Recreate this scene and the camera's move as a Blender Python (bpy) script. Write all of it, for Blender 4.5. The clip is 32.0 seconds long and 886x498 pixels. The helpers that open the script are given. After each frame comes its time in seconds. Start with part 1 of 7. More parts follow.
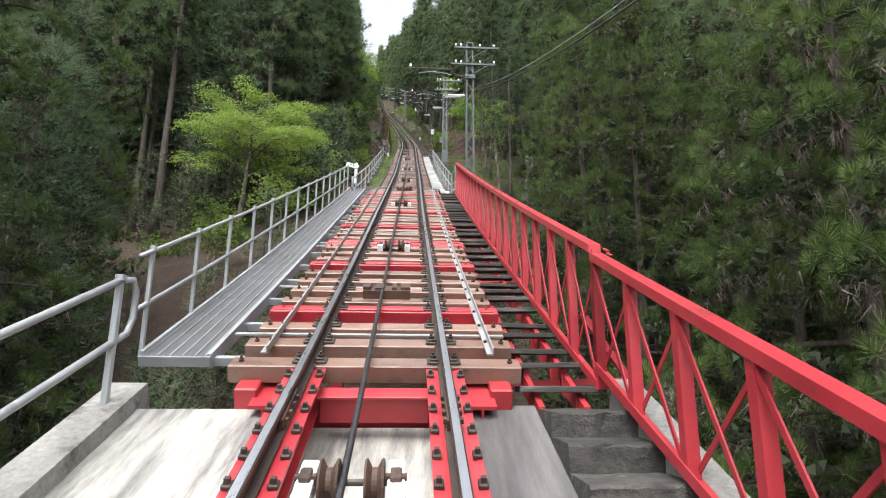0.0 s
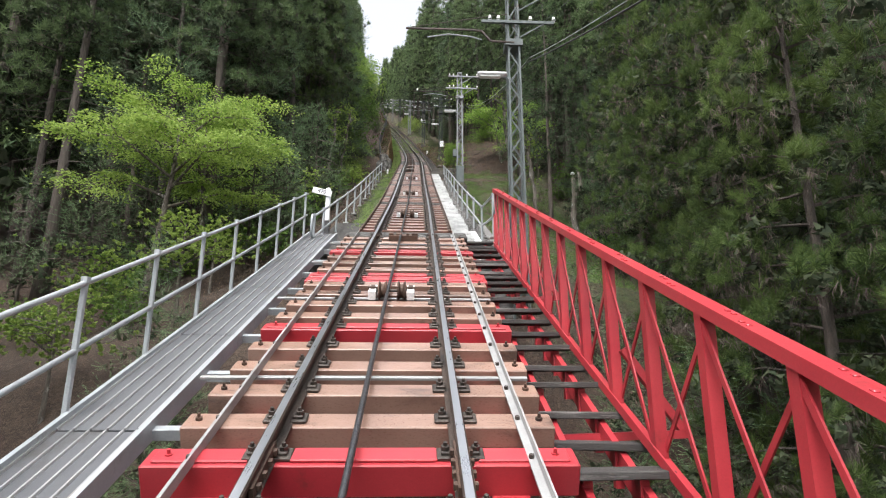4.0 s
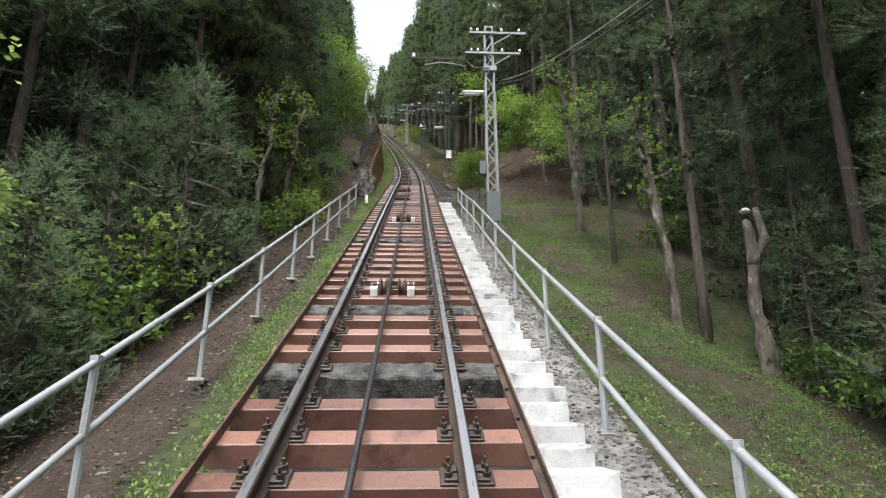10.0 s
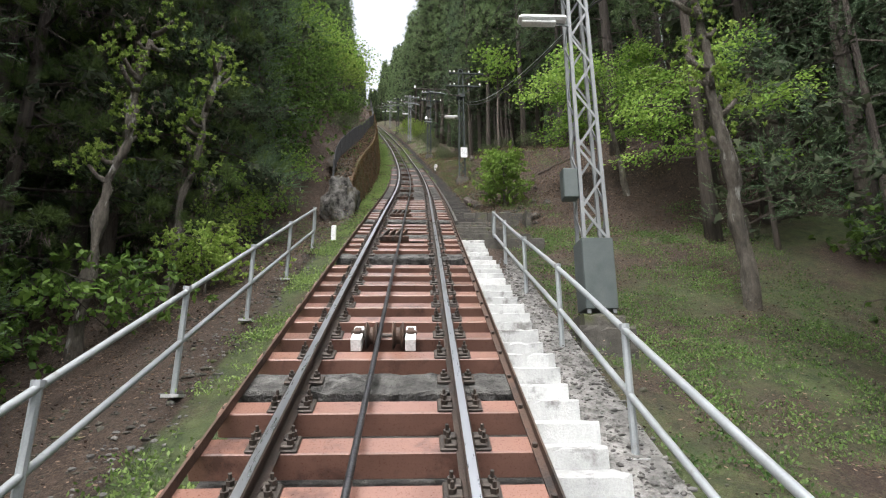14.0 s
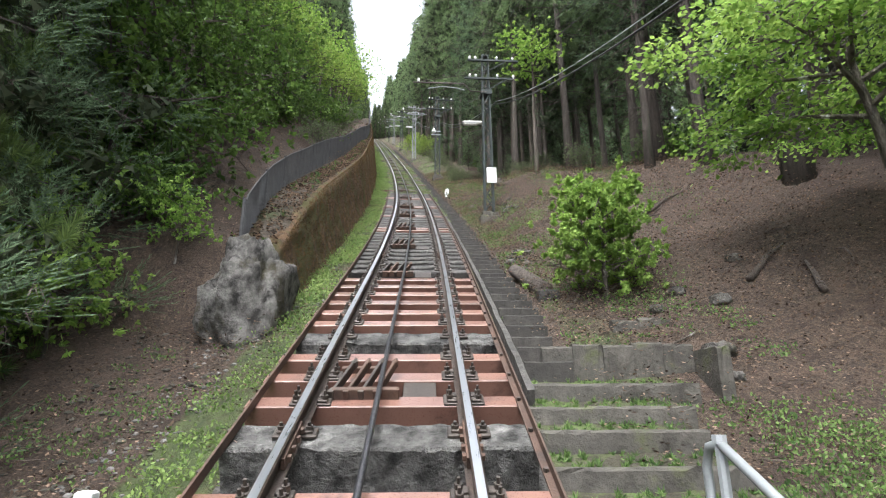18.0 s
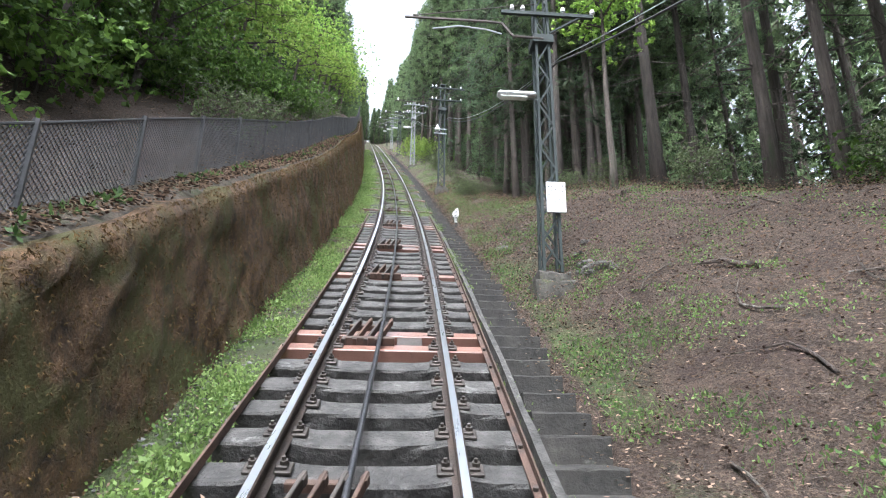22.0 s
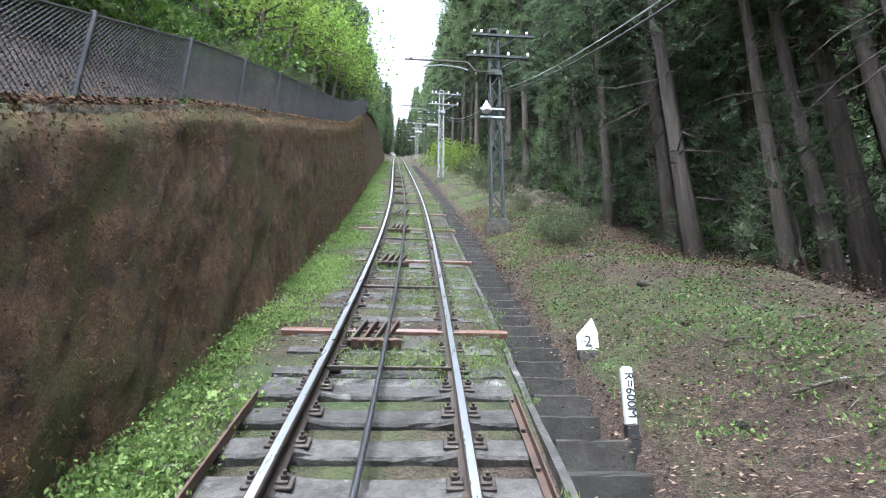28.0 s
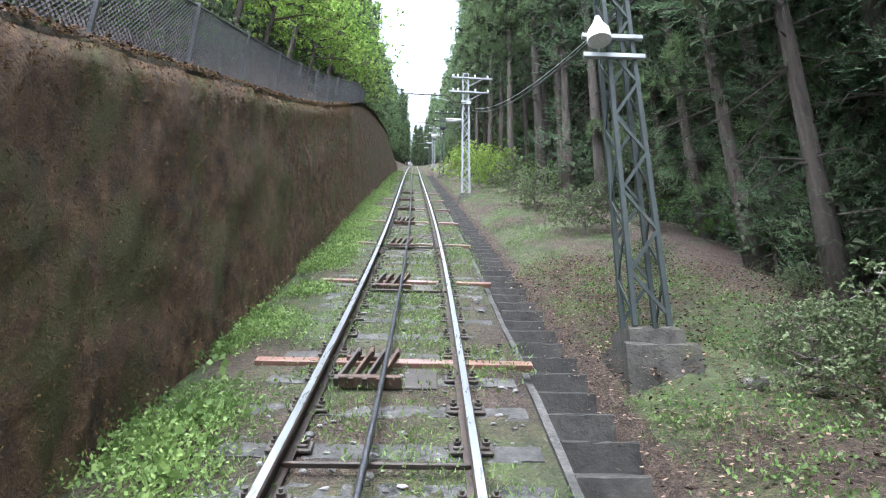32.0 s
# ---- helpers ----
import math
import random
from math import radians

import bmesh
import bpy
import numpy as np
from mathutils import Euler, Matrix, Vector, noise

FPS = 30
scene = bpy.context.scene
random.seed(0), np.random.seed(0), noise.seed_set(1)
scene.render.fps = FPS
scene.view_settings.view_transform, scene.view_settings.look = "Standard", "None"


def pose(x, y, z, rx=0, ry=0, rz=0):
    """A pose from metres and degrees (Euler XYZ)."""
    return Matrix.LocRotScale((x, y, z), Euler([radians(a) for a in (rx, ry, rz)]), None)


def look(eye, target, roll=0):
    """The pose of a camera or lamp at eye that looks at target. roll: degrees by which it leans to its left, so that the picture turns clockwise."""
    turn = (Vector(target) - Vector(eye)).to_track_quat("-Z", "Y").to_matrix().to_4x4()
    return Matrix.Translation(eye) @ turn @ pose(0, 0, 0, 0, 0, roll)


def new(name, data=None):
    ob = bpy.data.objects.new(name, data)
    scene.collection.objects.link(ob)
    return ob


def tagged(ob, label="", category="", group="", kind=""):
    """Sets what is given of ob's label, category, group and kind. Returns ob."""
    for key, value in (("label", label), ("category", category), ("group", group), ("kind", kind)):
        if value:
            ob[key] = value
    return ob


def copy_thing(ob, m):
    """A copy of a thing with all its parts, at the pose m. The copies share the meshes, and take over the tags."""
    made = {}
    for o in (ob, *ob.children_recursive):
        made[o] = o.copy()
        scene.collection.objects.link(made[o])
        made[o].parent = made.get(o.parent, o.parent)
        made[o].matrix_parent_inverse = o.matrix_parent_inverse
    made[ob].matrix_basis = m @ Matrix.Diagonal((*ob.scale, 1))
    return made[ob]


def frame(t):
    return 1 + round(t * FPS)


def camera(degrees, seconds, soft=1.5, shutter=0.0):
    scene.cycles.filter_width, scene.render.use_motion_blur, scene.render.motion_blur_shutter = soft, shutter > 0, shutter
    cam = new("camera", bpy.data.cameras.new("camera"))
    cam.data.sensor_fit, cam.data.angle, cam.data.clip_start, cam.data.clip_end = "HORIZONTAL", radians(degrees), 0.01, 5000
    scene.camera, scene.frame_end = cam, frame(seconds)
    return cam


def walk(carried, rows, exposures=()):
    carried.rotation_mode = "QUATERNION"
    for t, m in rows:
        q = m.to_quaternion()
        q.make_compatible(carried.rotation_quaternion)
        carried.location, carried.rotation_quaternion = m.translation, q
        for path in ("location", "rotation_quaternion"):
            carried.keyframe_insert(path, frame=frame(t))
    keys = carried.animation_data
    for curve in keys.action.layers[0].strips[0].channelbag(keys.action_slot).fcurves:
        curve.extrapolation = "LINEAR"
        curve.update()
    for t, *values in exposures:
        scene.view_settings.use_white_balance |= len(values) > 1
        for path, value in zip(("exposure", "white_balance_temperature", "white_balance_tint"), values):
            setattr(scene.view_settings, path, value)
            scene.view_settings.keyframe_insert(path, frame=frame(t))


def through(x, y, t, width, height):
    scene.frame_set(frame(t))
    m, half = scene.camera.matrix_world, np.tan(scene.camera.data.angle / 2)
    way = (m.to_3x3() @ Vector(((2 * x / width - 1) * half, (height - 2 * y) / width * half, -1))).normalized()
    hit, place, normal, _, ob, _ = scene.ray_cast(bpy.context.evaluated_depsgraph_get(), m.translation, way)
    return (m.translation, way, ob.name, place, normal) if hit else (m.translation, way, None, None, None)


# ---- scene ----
cam = camera(75.89, 32.0, soft=1.1)
PATH = [
    (0, (0.295, -0.593, 1.495), (0.345, 1.358, 1.933), 0.37),
    (0.5, (0.270, 0.483, 1.929), (0.316, 2.432, 2.376), 0.30),
    (1, (0.242, 1.557, 2.367), (0.287, 3.505, 2.819), 0.16),
    (1.5, (0.210, 2.629, 2.809), (0.253, 4.574, 3.273), 0.17),
    (2, (0.176, 3.700, 3.256), (0.214, 5.643, 3.726), 0.06),
    (2.5, (0.140, 4.769, 3.706), (0.176, 6.712, 4.181), -0.08),
    (3, (0.103, 5.837, 4.160), (0.138, 7.779, 4.638), -0.11),
    (3.5, (0.067, 6.903, 4.617), (0.096, 8.844, 5.101), 0.01),
    (4, (0.030, 7.970, 5.078), (0.057, 9.909, 5.565), 0.16),
    (4.5, (-0.006, 9.035, 5.541), (0.018, 10.974, 6.031), 0.31),
    (5, (-0.043, 10.099, 6.007), (-0.021, 12.037, 6.500), 0.45),
    (5.5, (-0.081, 11.163, 6.475), (-0.058, 13.101, 6.970), 0.60),
    (6, (-0.117, 12.226, 6.945), (-0.093, 14.163, 7.445), 0.73),
    (6.5, (-0.151, 13.289, 7.416), (-0.127, 15.223, 7.925), 0.32),
    (7, (-0.183, 14.352, 7.889), (-0.156, 16.284, 8.403), 0.32),
    (7.5, (-0.213, 15.413, 8.363), (-0.185, 17.345, 8.879), 0.23),
    (8, (-0.243, 16.473, 8.840), (-0.212, 18.405, 9.358), 0.10),
    (8.5, (-0.273, 17.533, 9.318), (-0.240, 19.464, 9.839), -0.12),
    (9, (-0.303, 18.594, 9.798), (-0.269, 20.524, 10.322), -0.20),
    (9.5, (-0.333, 19.656, 10.279), (-0.301, 21.585, 10.805), -0.25),
    (10, (-0.363, 20.717, 10.760), (-0.335, 22.646, 11.288), -0.25),
    (10.5, (-0.393, 21.778, 11.241), (-0.371, 23.706, 11.771), -0.23),
    (11, (-0.424, 22.836, 11.722), (-0.406, 24.765, 12.250), -0.23),
    (11.5, (-0.458, 23.893, 12.206), (-0.445, 25.823, 12.730), -0.52),
    (12, (-0.493, 24.948, 12.693), (-0.484, 26.880, 13.211), -0.53),
    (12.5, (-0.531, 26.000, 13.181), (-0.520, 27.933, 13.695), -0.48),
    (13, (-0.570, 27.050, 13.674), (-0.559, 28.983, 14.186), -0.71),
    (13.5, (-0.610, 28.098, 14.170), (-0.599, 30.031, 14.684), -0.58),
    (14, (-0.652, 29.145, 14.671), (-0.642, 31.075, 15.192), -0.39),
    (14.5, (-0.694, 30.191, 15.174), (-0.687, 32.120, 15.703), -0.41),
    (15, (-0.734, 31.237, 15.680), (-0.733, 33.163, 16.217), -0.51),
    (15.5, (-0.774, 32.281, 16.188), (-0.778, 34.206, 16.732), -0.62),
    (16, (-0.812, 33.329, 16.699), (-0.823, 35.252, 17.247), -0.72),
    (16.5, (-0.850, 34.376, 17.209), (-0.867, 36.299, 17.761), -0.83),
    (17, (-0.887, 35.424, 17.720), (-0.906, 37.343, 18.282), -0.64),
    (17.5, (-0.923, 36.474, 18.230), (-0.940, 38.391, 18.802), -0.37),
    (18, (-0.960, 37.526, 18.739), (-0.972, 39.441, 19.317), -0.33),
    (18.5, (-0.997, 38.578, 19.246), (-1.005, 40.491, 19.832), -0.37),
    (19, (-1.036, 39.632, 19.752), (-1.040, 41.543, 20.342), -0.04),
    (19.5, (-1.075, 40.686, 20.255), (-1.078, 42.596, 20.848), 0.15),
    (20, (-1.113, 41.741, 20.756), (-1.114, 43.651, 21.350), -0.01),
    (20.5, (-1.151, 42.797, 21.256), (-1.151, 44.707, 21.849), 0.13),
    (21, (-1.189, 43.854, 21.753), (-1.191, 45.764, 22.348), 0.28),
    (21.5, (-1.226, 44.908, 22.248), (-1.229, 46.815, 22.850), 0.73),
    (22, (-1.267, 45.960, 22.744), (-1.275, 47.867, 23.348), 0.83),
    (22.5, (-1.312, 47.012, 23.242), (-1.326, 48.918, 23.848), 0.77),
    (23, (-1.361, 48.063, 23.742), (-1.381, 49.970, 24.346), 0.78),
    (23.5, (-1.414, 49.111, 24.242), (-1.441, 51.018, 24.845), 1.04),
    (24, (-1.471, 50.158, 24.746), (-1.506, 52.064, 25.348), 0.90),
    (24.5, (-1.532, 51.202, 25.252), (-1.577, 53.108, 25.857), 1.04),
    (25, (-1.596, 52.245, 25.761), (-1.652, 54.149, 26.369), 1.13),
    (25.5, (-1.664, 53.286, 26.273), (-1.730, 55.189, 26.885), 1.02),
    (26, (-1.736, 54.327, 26.788), (-1.812, 56.228, 27.406), 0.78),
    (26.5, (-1.812, 55.367, 27.306), (-1.899, 57.265, 27.928), 0.54),
    (27, (-1.892, 56.405, 27.825), (-1.990, 58.301, 28.453), 0.31),
    (27.5, (-1.976, 57.442, 28.346), (-2.085, 59.335, 28.980), 0.07),
    (28, (-2.064, 58.478, 28.870), (-2.181, 60.369, 29.512), 0.50),
    (28.5, (-2.157, 59.513, 29.396), (-2.276, 61.400, 30.049), 0.45),
    (29, (-2.253, 60.547, 29.922), (-2.373, 62.431, 30.585), 0.36),
    (29.5, (-2.353, 61.581, 30.450), (-2.484, 63.462, 31.115), 0.26),
    (30, (-2.457, 62.609, 30.979), (-2.597, 64.490, 31.645), 0.38),
    (30.5, (-2.564, 63.634, 31.512), (-2.721, 65.514, 32.176), 0.68),
    (31, (-2.673, 64.657, 32.049), (-2.841, 66.536, 32.712), 1.02),
    (31.5, (-2.785, 65.677, 32.590), (-2.963, 67.554, 33.256), 1.11),
    (32, (-2.899, 66.695, 33.135), (-3.081, 68.570, 33.807), 0.78),
]
EXPOSURES = [(0.0, 1.58, 6400, 10), (9.0, 1.58, 6450, 10), (14.0, 1.68, 6450, 10), (17.0, 2.1, 6250, 10), (19.0, 2.42, 6150, 10), (25.0, 2.64, 5600, 10), (32.0, 2.76, 5600, 10)]
walk(cam, [(t, look(e, a, r)) for t, e, a, r in PATH], EXPOSURES)


# ---- world, sun ----
world = bpy.data.worlds.new("sky")
scene.world = world
world.use_nodes = True
wn, wl = world.node_tree.nodes, world.node_tree.links
sky = wn.new("ShaderNodeTexSky")
sky.sky_type = "NISHITA"
sky.sun_disc = False
sky.sun_elevation, sky.sun_rotation = radians(62), radians(200)
sky.air_density, sky.dust_density, sky.ozone_density = 1.0, 6.0, 1.0
pale = wn.new("ShaderNodeHueSaturation")
pale.inputs["Saturation"].default_value = 0.22
wl.new(sky.outputs[0], pale.inputs["Color"])
wl.new(pale.outputs[0], wn["Background"].inputs[0])
wn["Background"].inputs[1].default_value = 0.15
sun = new("sun", bpy.data.lights.new("sun", "SUN"))
sun.data.energy, sun.data.angle, sun.data.color = 0.3, radians(30), (1.0, 0.98, 0.95)
sun.matrix_world = look((0, 0, 0), (math.sin(radians(200)) * -0.47, math.cos(radians(200)) * -0.47, -0.88))

# ---- the line of the track: heading and slope in degrees along its length ----
KNOT_S = [-4, 0, 4, 8, 12, 16, 20, 24, 28, 32, 36, 40, 44, 49, 54, 59, 64, 69, 74, 79, 84, 90, 98, 110, 130, 160]
KNOT_TURN = [0.8, 1.36, 1.92, 1.96, 2.01, 1.63, 1.62, 1.65, 2.07, 2.3, 2.1, 1.98, 2.11, 2.04, 3, 3.9, 4.9, 5.84, 6.53, 7.33, 8.26, 9.02, 9.22, 9.13, 8.98, 8.74]
KNOT_SLOPE = [21.11, 21.87, 22.63, 23.26, 23.73, 23.99, 24.35, 24.37, 24.8, 25.54, 25.97, 25.95, 25.58, 25.13, 25.49, 26.19, 26.71, 27.05, 28.02, 28.99, 29.41, 29.46, 29.31, 29.04, 28.66, 28.1]

STEP = 0.25
LINE_S, LINE_P, LINE_A, LINE_R, LINE_U = [], [], [], [], []


def build_line():
    s, p = KNOT_S[0], Vector((0, 0, 0))
    last = None
    while s <= 420:
        turn = radians(float(np.interp(s, KNOT_S, KNOT_TURN)))
        slope = radians(float(np.interp(s, KNOT_S, KNOT_SLOPE)))
        a = Vector((-math.sin(turn) * math.cos(slope), math.cos(turn) * math.cos(slope), math.sin(slope)))
        if last is not None:
            p = p + (last + a) * (STEP / 2)
        r = Vector((math.cos(turn), math.sin(turn), 0))
        LINE_S.append(s), LINE_P.append(p), LINE_A.append(a), LINE_R.append(r), LINE_U.append(r.cross(a))
        last = a
        s += STEP
    k = round(-KNOT_S[0] / STEP)
    start = LINE_P[k].copy()
    for i in range(len(LINE_P)):
        LINE_P[i] = LINE_P[i] - start


build_line()


def on_line(s):
    k = min(max((s - LINE_S[0]) / STEP, -200), len(LINE_S) - 1.001)
    i = max(int(math.floor(k)), 0)
    w = k - i
    return (LINE_P[i].lerp(LINE_P[i + 1], w) if w >= 0 else LINE_P[0] + LINE_A[0] * (s - LINE_S[0])), LINE_A[i], LINE_R[i], LINE_U[i]


def T(s, l=0.0, n=0.0):
    """A place s metres up the track, l to its right, n square off the rail tops."""
    p, a, r, u = on_line(s)
    return p + r * l + u * n


def Z(s, l=0.0, z=0.0):
    """The same with z plumb above the rail tops."""
    p, a, r, u = on_line(s)
    return p + r * l + Vector((0, 0, z))


def frame_t(s, l=0.0, n=0.0):
    p, a, r, u = on_line(s)
    return Matrix.Translation(p + r * l + u * n) @ Matrix((r, a, u)).transposed().to_4x4()


def frame_z(s, l=0.0, z=0.0, turn=0.0):
    p, a, r, u = on_line(s)
    f = Vector((a.x, a.y, 0)).normalized()
    return Matrix.Translation(p + r * l + Vector((0, 0, z))) @ Matrix((r, f, (0, 0, 1))).transposed().to_4x4() @ Matrix.Rotation(turn, 4, "Z")


# ---- mesh helpers ----
class Mesh:
    def __init__(self):
        self.v, self.f = [], []

    def add(self, verts, faces):
        k = len(self.v)
        self.v += [tuple(p) for p in verts]
        self.f += [tuple(k + i for i in q) for q in faces]
        return self

    def box(self, x0, x1, y0, y1, z0, z1, m=None, bevel=0.0):
        if bevel:
            b = bevel
            pts = []
            for z, d in ((z0, b), (z0 + b, 0), (z1 - b, 0), (z1, b)):
                c = b
                xa, xb, ya, yb = x0 + d, x1 - d, y0 + d, y1 - d
                pts += [(xa + c, ya, z), (xb - c, ya, z), (xb, ya + c, z), (xb, yb - c, z), (xb - c, yb, z), (xa + c, yb, z), (xa, yb - c, z), (xa, ya + c, z)]
            fs = [tuple(range(7, -1, -1)), tuple(range(24, 32))]
            for r in range(3):
                for i in range(8):
                    j = (i + 1) % 8
                    fs.append((r * 8 + i, r * 8 + j, r * 8 + 8 + j, r * 8 + 8 + i))
        else:
            pts = [(x, y, z) for z in (z0, z1) for x, y in ((x0, y0), (x1, y0), (x1, y1), (x0, y1))]
            fs = [(3, 2, 1, 0), (4, 5, 6, 7), (0, 1, 5, 4), (1, 2, 6, 5), (2, 3, 7, 6), (3, 0, 4, 7)]
        return self.add([m @ Vector(p) for p in pts] if m else pts, fs)

    def tube(self, pts, r, sides=8, caps=True, taper=None):
        pts = [Vector(p) for p in pts]
        rings = []
        side = None
        for i, p in enumerate(pts):
            d = (pts[min(i + 1, len(pts) - 1)] - pts[max(i - 1, 0)]).normalized()
            if side is None:
                side = d.orthogonal().normalized()
            side = (side - d * side.dot(d)).normalized()
            up = d.cross(side)
            rr = taper[i] if taper else r
            rings.append([p + (side * math.cos(2 * math.pi * k / sides) + up * math.sin(2 * math.pi * k / sides)) * rr for k in range(sides)])
        fs = []
        for i in range(len(pts) - 1):
            for k in range(sides):
                j = (k + 1) % sides
                fs.append((i * sides + k, i * sides + j, (i + 1) * sides + j, (i + 1) * sides + k))
        if caps:
            fs.append(tuple(range(sides - 1, -1, -1)))
            fs.append(tuple((len(pts) - 1) * sides + k for k in range(sides)))
        return self.add([p for ring in rings for p in ring], fs)

    def bar(self, a, b, w, t, up=Vector((0, 0, 1))):
        """A flat bar from a to b, w wide across and t thick along up."""
        a, b = Vector(a), Vector(b)
        d = (b - a).normalized()
        x = d.cross(up).normalized() * (w / 2)
        y = x.cross(d).normalized() * (t / 2)
        pts = [q + sx * x + sy * y for q in (a, b) for sx, sy in ((-1, -1), (1, -1), (1, 1), (-1, 1))]
        return self.add(pts, [(3, 2, 1, 0), (4, 5, 6, 7), (0, 1, 5, 4), (1, 2, 6, 5), (2, 3, 7, 6), (3, 0, 4, 7)])

    def roughen(self, amount, scale, seed=0.0):
        g = Vector((seed, seed * 1.7, seed * 0.3))
        self.v = [tuple(Vector(p) + noise.noise_vector(Vector(p) * scale + g) * amount) for p in self.v]
        return self

    def block(self, x0, x1, y0, y1, z0, z1, seed=0, amount=0.012, count=12, bevel=0.014):
        """A worn block: chipped edges and uneven faces along its length."""
        g = random.Random(seed)
        b = bevel
        ring = [(y0, z0), (y0, (z0 + z1) / 2), (y0, z1 - b), (y0 + b, z1), ((y0 + y1) / 2, z1), (y1 - b, z1), (y1, z1 - b), (y1, z0)]
        pts = []
        for i in range(count + 1):
            x = x0 + (x1 - x0) * i / count
            for k, (y, z) in enumerate(ring):
                a = amount * (1.0 if 0 < k < 7 else 0.4)
                chip = a * 2.2 if k in (2, 3) and g.random() < 0.16 else 0.0
                pts.append((x + g.gauss(0, amount * 0.5) * (0 < i < count), y + g.gauss(0, a * 0.5) + chip * (y < y1 - 0.03), z + g.gauss(0, a * 0.4) - chip))
        fs = [tuple(range(8)), tuple(count * 8 + k for k in range(7, -1, -1))]
        fs += [(i * 8 + k, (i + 1) * 8 + k, (i + 1) * 8 + (k + 1) % 8, i * 8 + (k + 1) % 8) for i in range(count) for k in range(8)]
        return self.add(pts, fs)

    def sweep(self, profile, s0, s1, step, place, closed=True):
        """A profile of (l, n) drawn along the track."""
        count = max(2, int(round((s1 - s0) / step)) + 1)
        n = len(profile)
        pts = []
        for i in range(count):
            s = s0 + (s1 - s0) * i / (count - 1)
            pts += [place(s, l, h) for l, h in profile]
        fs = []
        for i in range(count - 1):
            for k in range(n if closed else n - 1):
                j = (k + 1) % n
                fs.append((i * n + k, i * n + j, (i + 1) * n + j, (i + 1) * n + k))
        if closed:
            fs += [tuple(range(n - 1, -1, -1)), tuple((count - 1) * n + k for k in range(n))]
        return self.add(pts, fs)

    def data(self, name, material, smooth=False):
        me = bpy.data.meshes.new(name)
        me.from_pydata(self.v, [], self.f)
        me.update()
        if smooth:
            me.polygons.foreach_set("use_smooth", [True] * len(me.polygons))
        for m in material if isinstance(material, (list, tuple)) else [material]:
            me.materials.append(m)
        return me


def thing(name, label="", category="", group="", kind="", m=None, data=None):
    ob = new(name, data)
    if m is not None:
        ob.matrix_world = m
    return tagged(ob, label, category, group, kind)


def part(name, mesh, material, parent, label="", smooth=False, m=None):
    data = mesh if isinstance(mesh, bpy.types.Mesh) else mesh.data(name, material, smooth)
    ob = new(name, data)
    if parent is not None:
        ob.parent = parent
    if m is not None:
        ob.matrix_basis = m
    return tagged(ob, label)


def smooth01(x):
    x = min(max(x, 0.0), 1.0)
    return x * x * (3 - 2 * x)


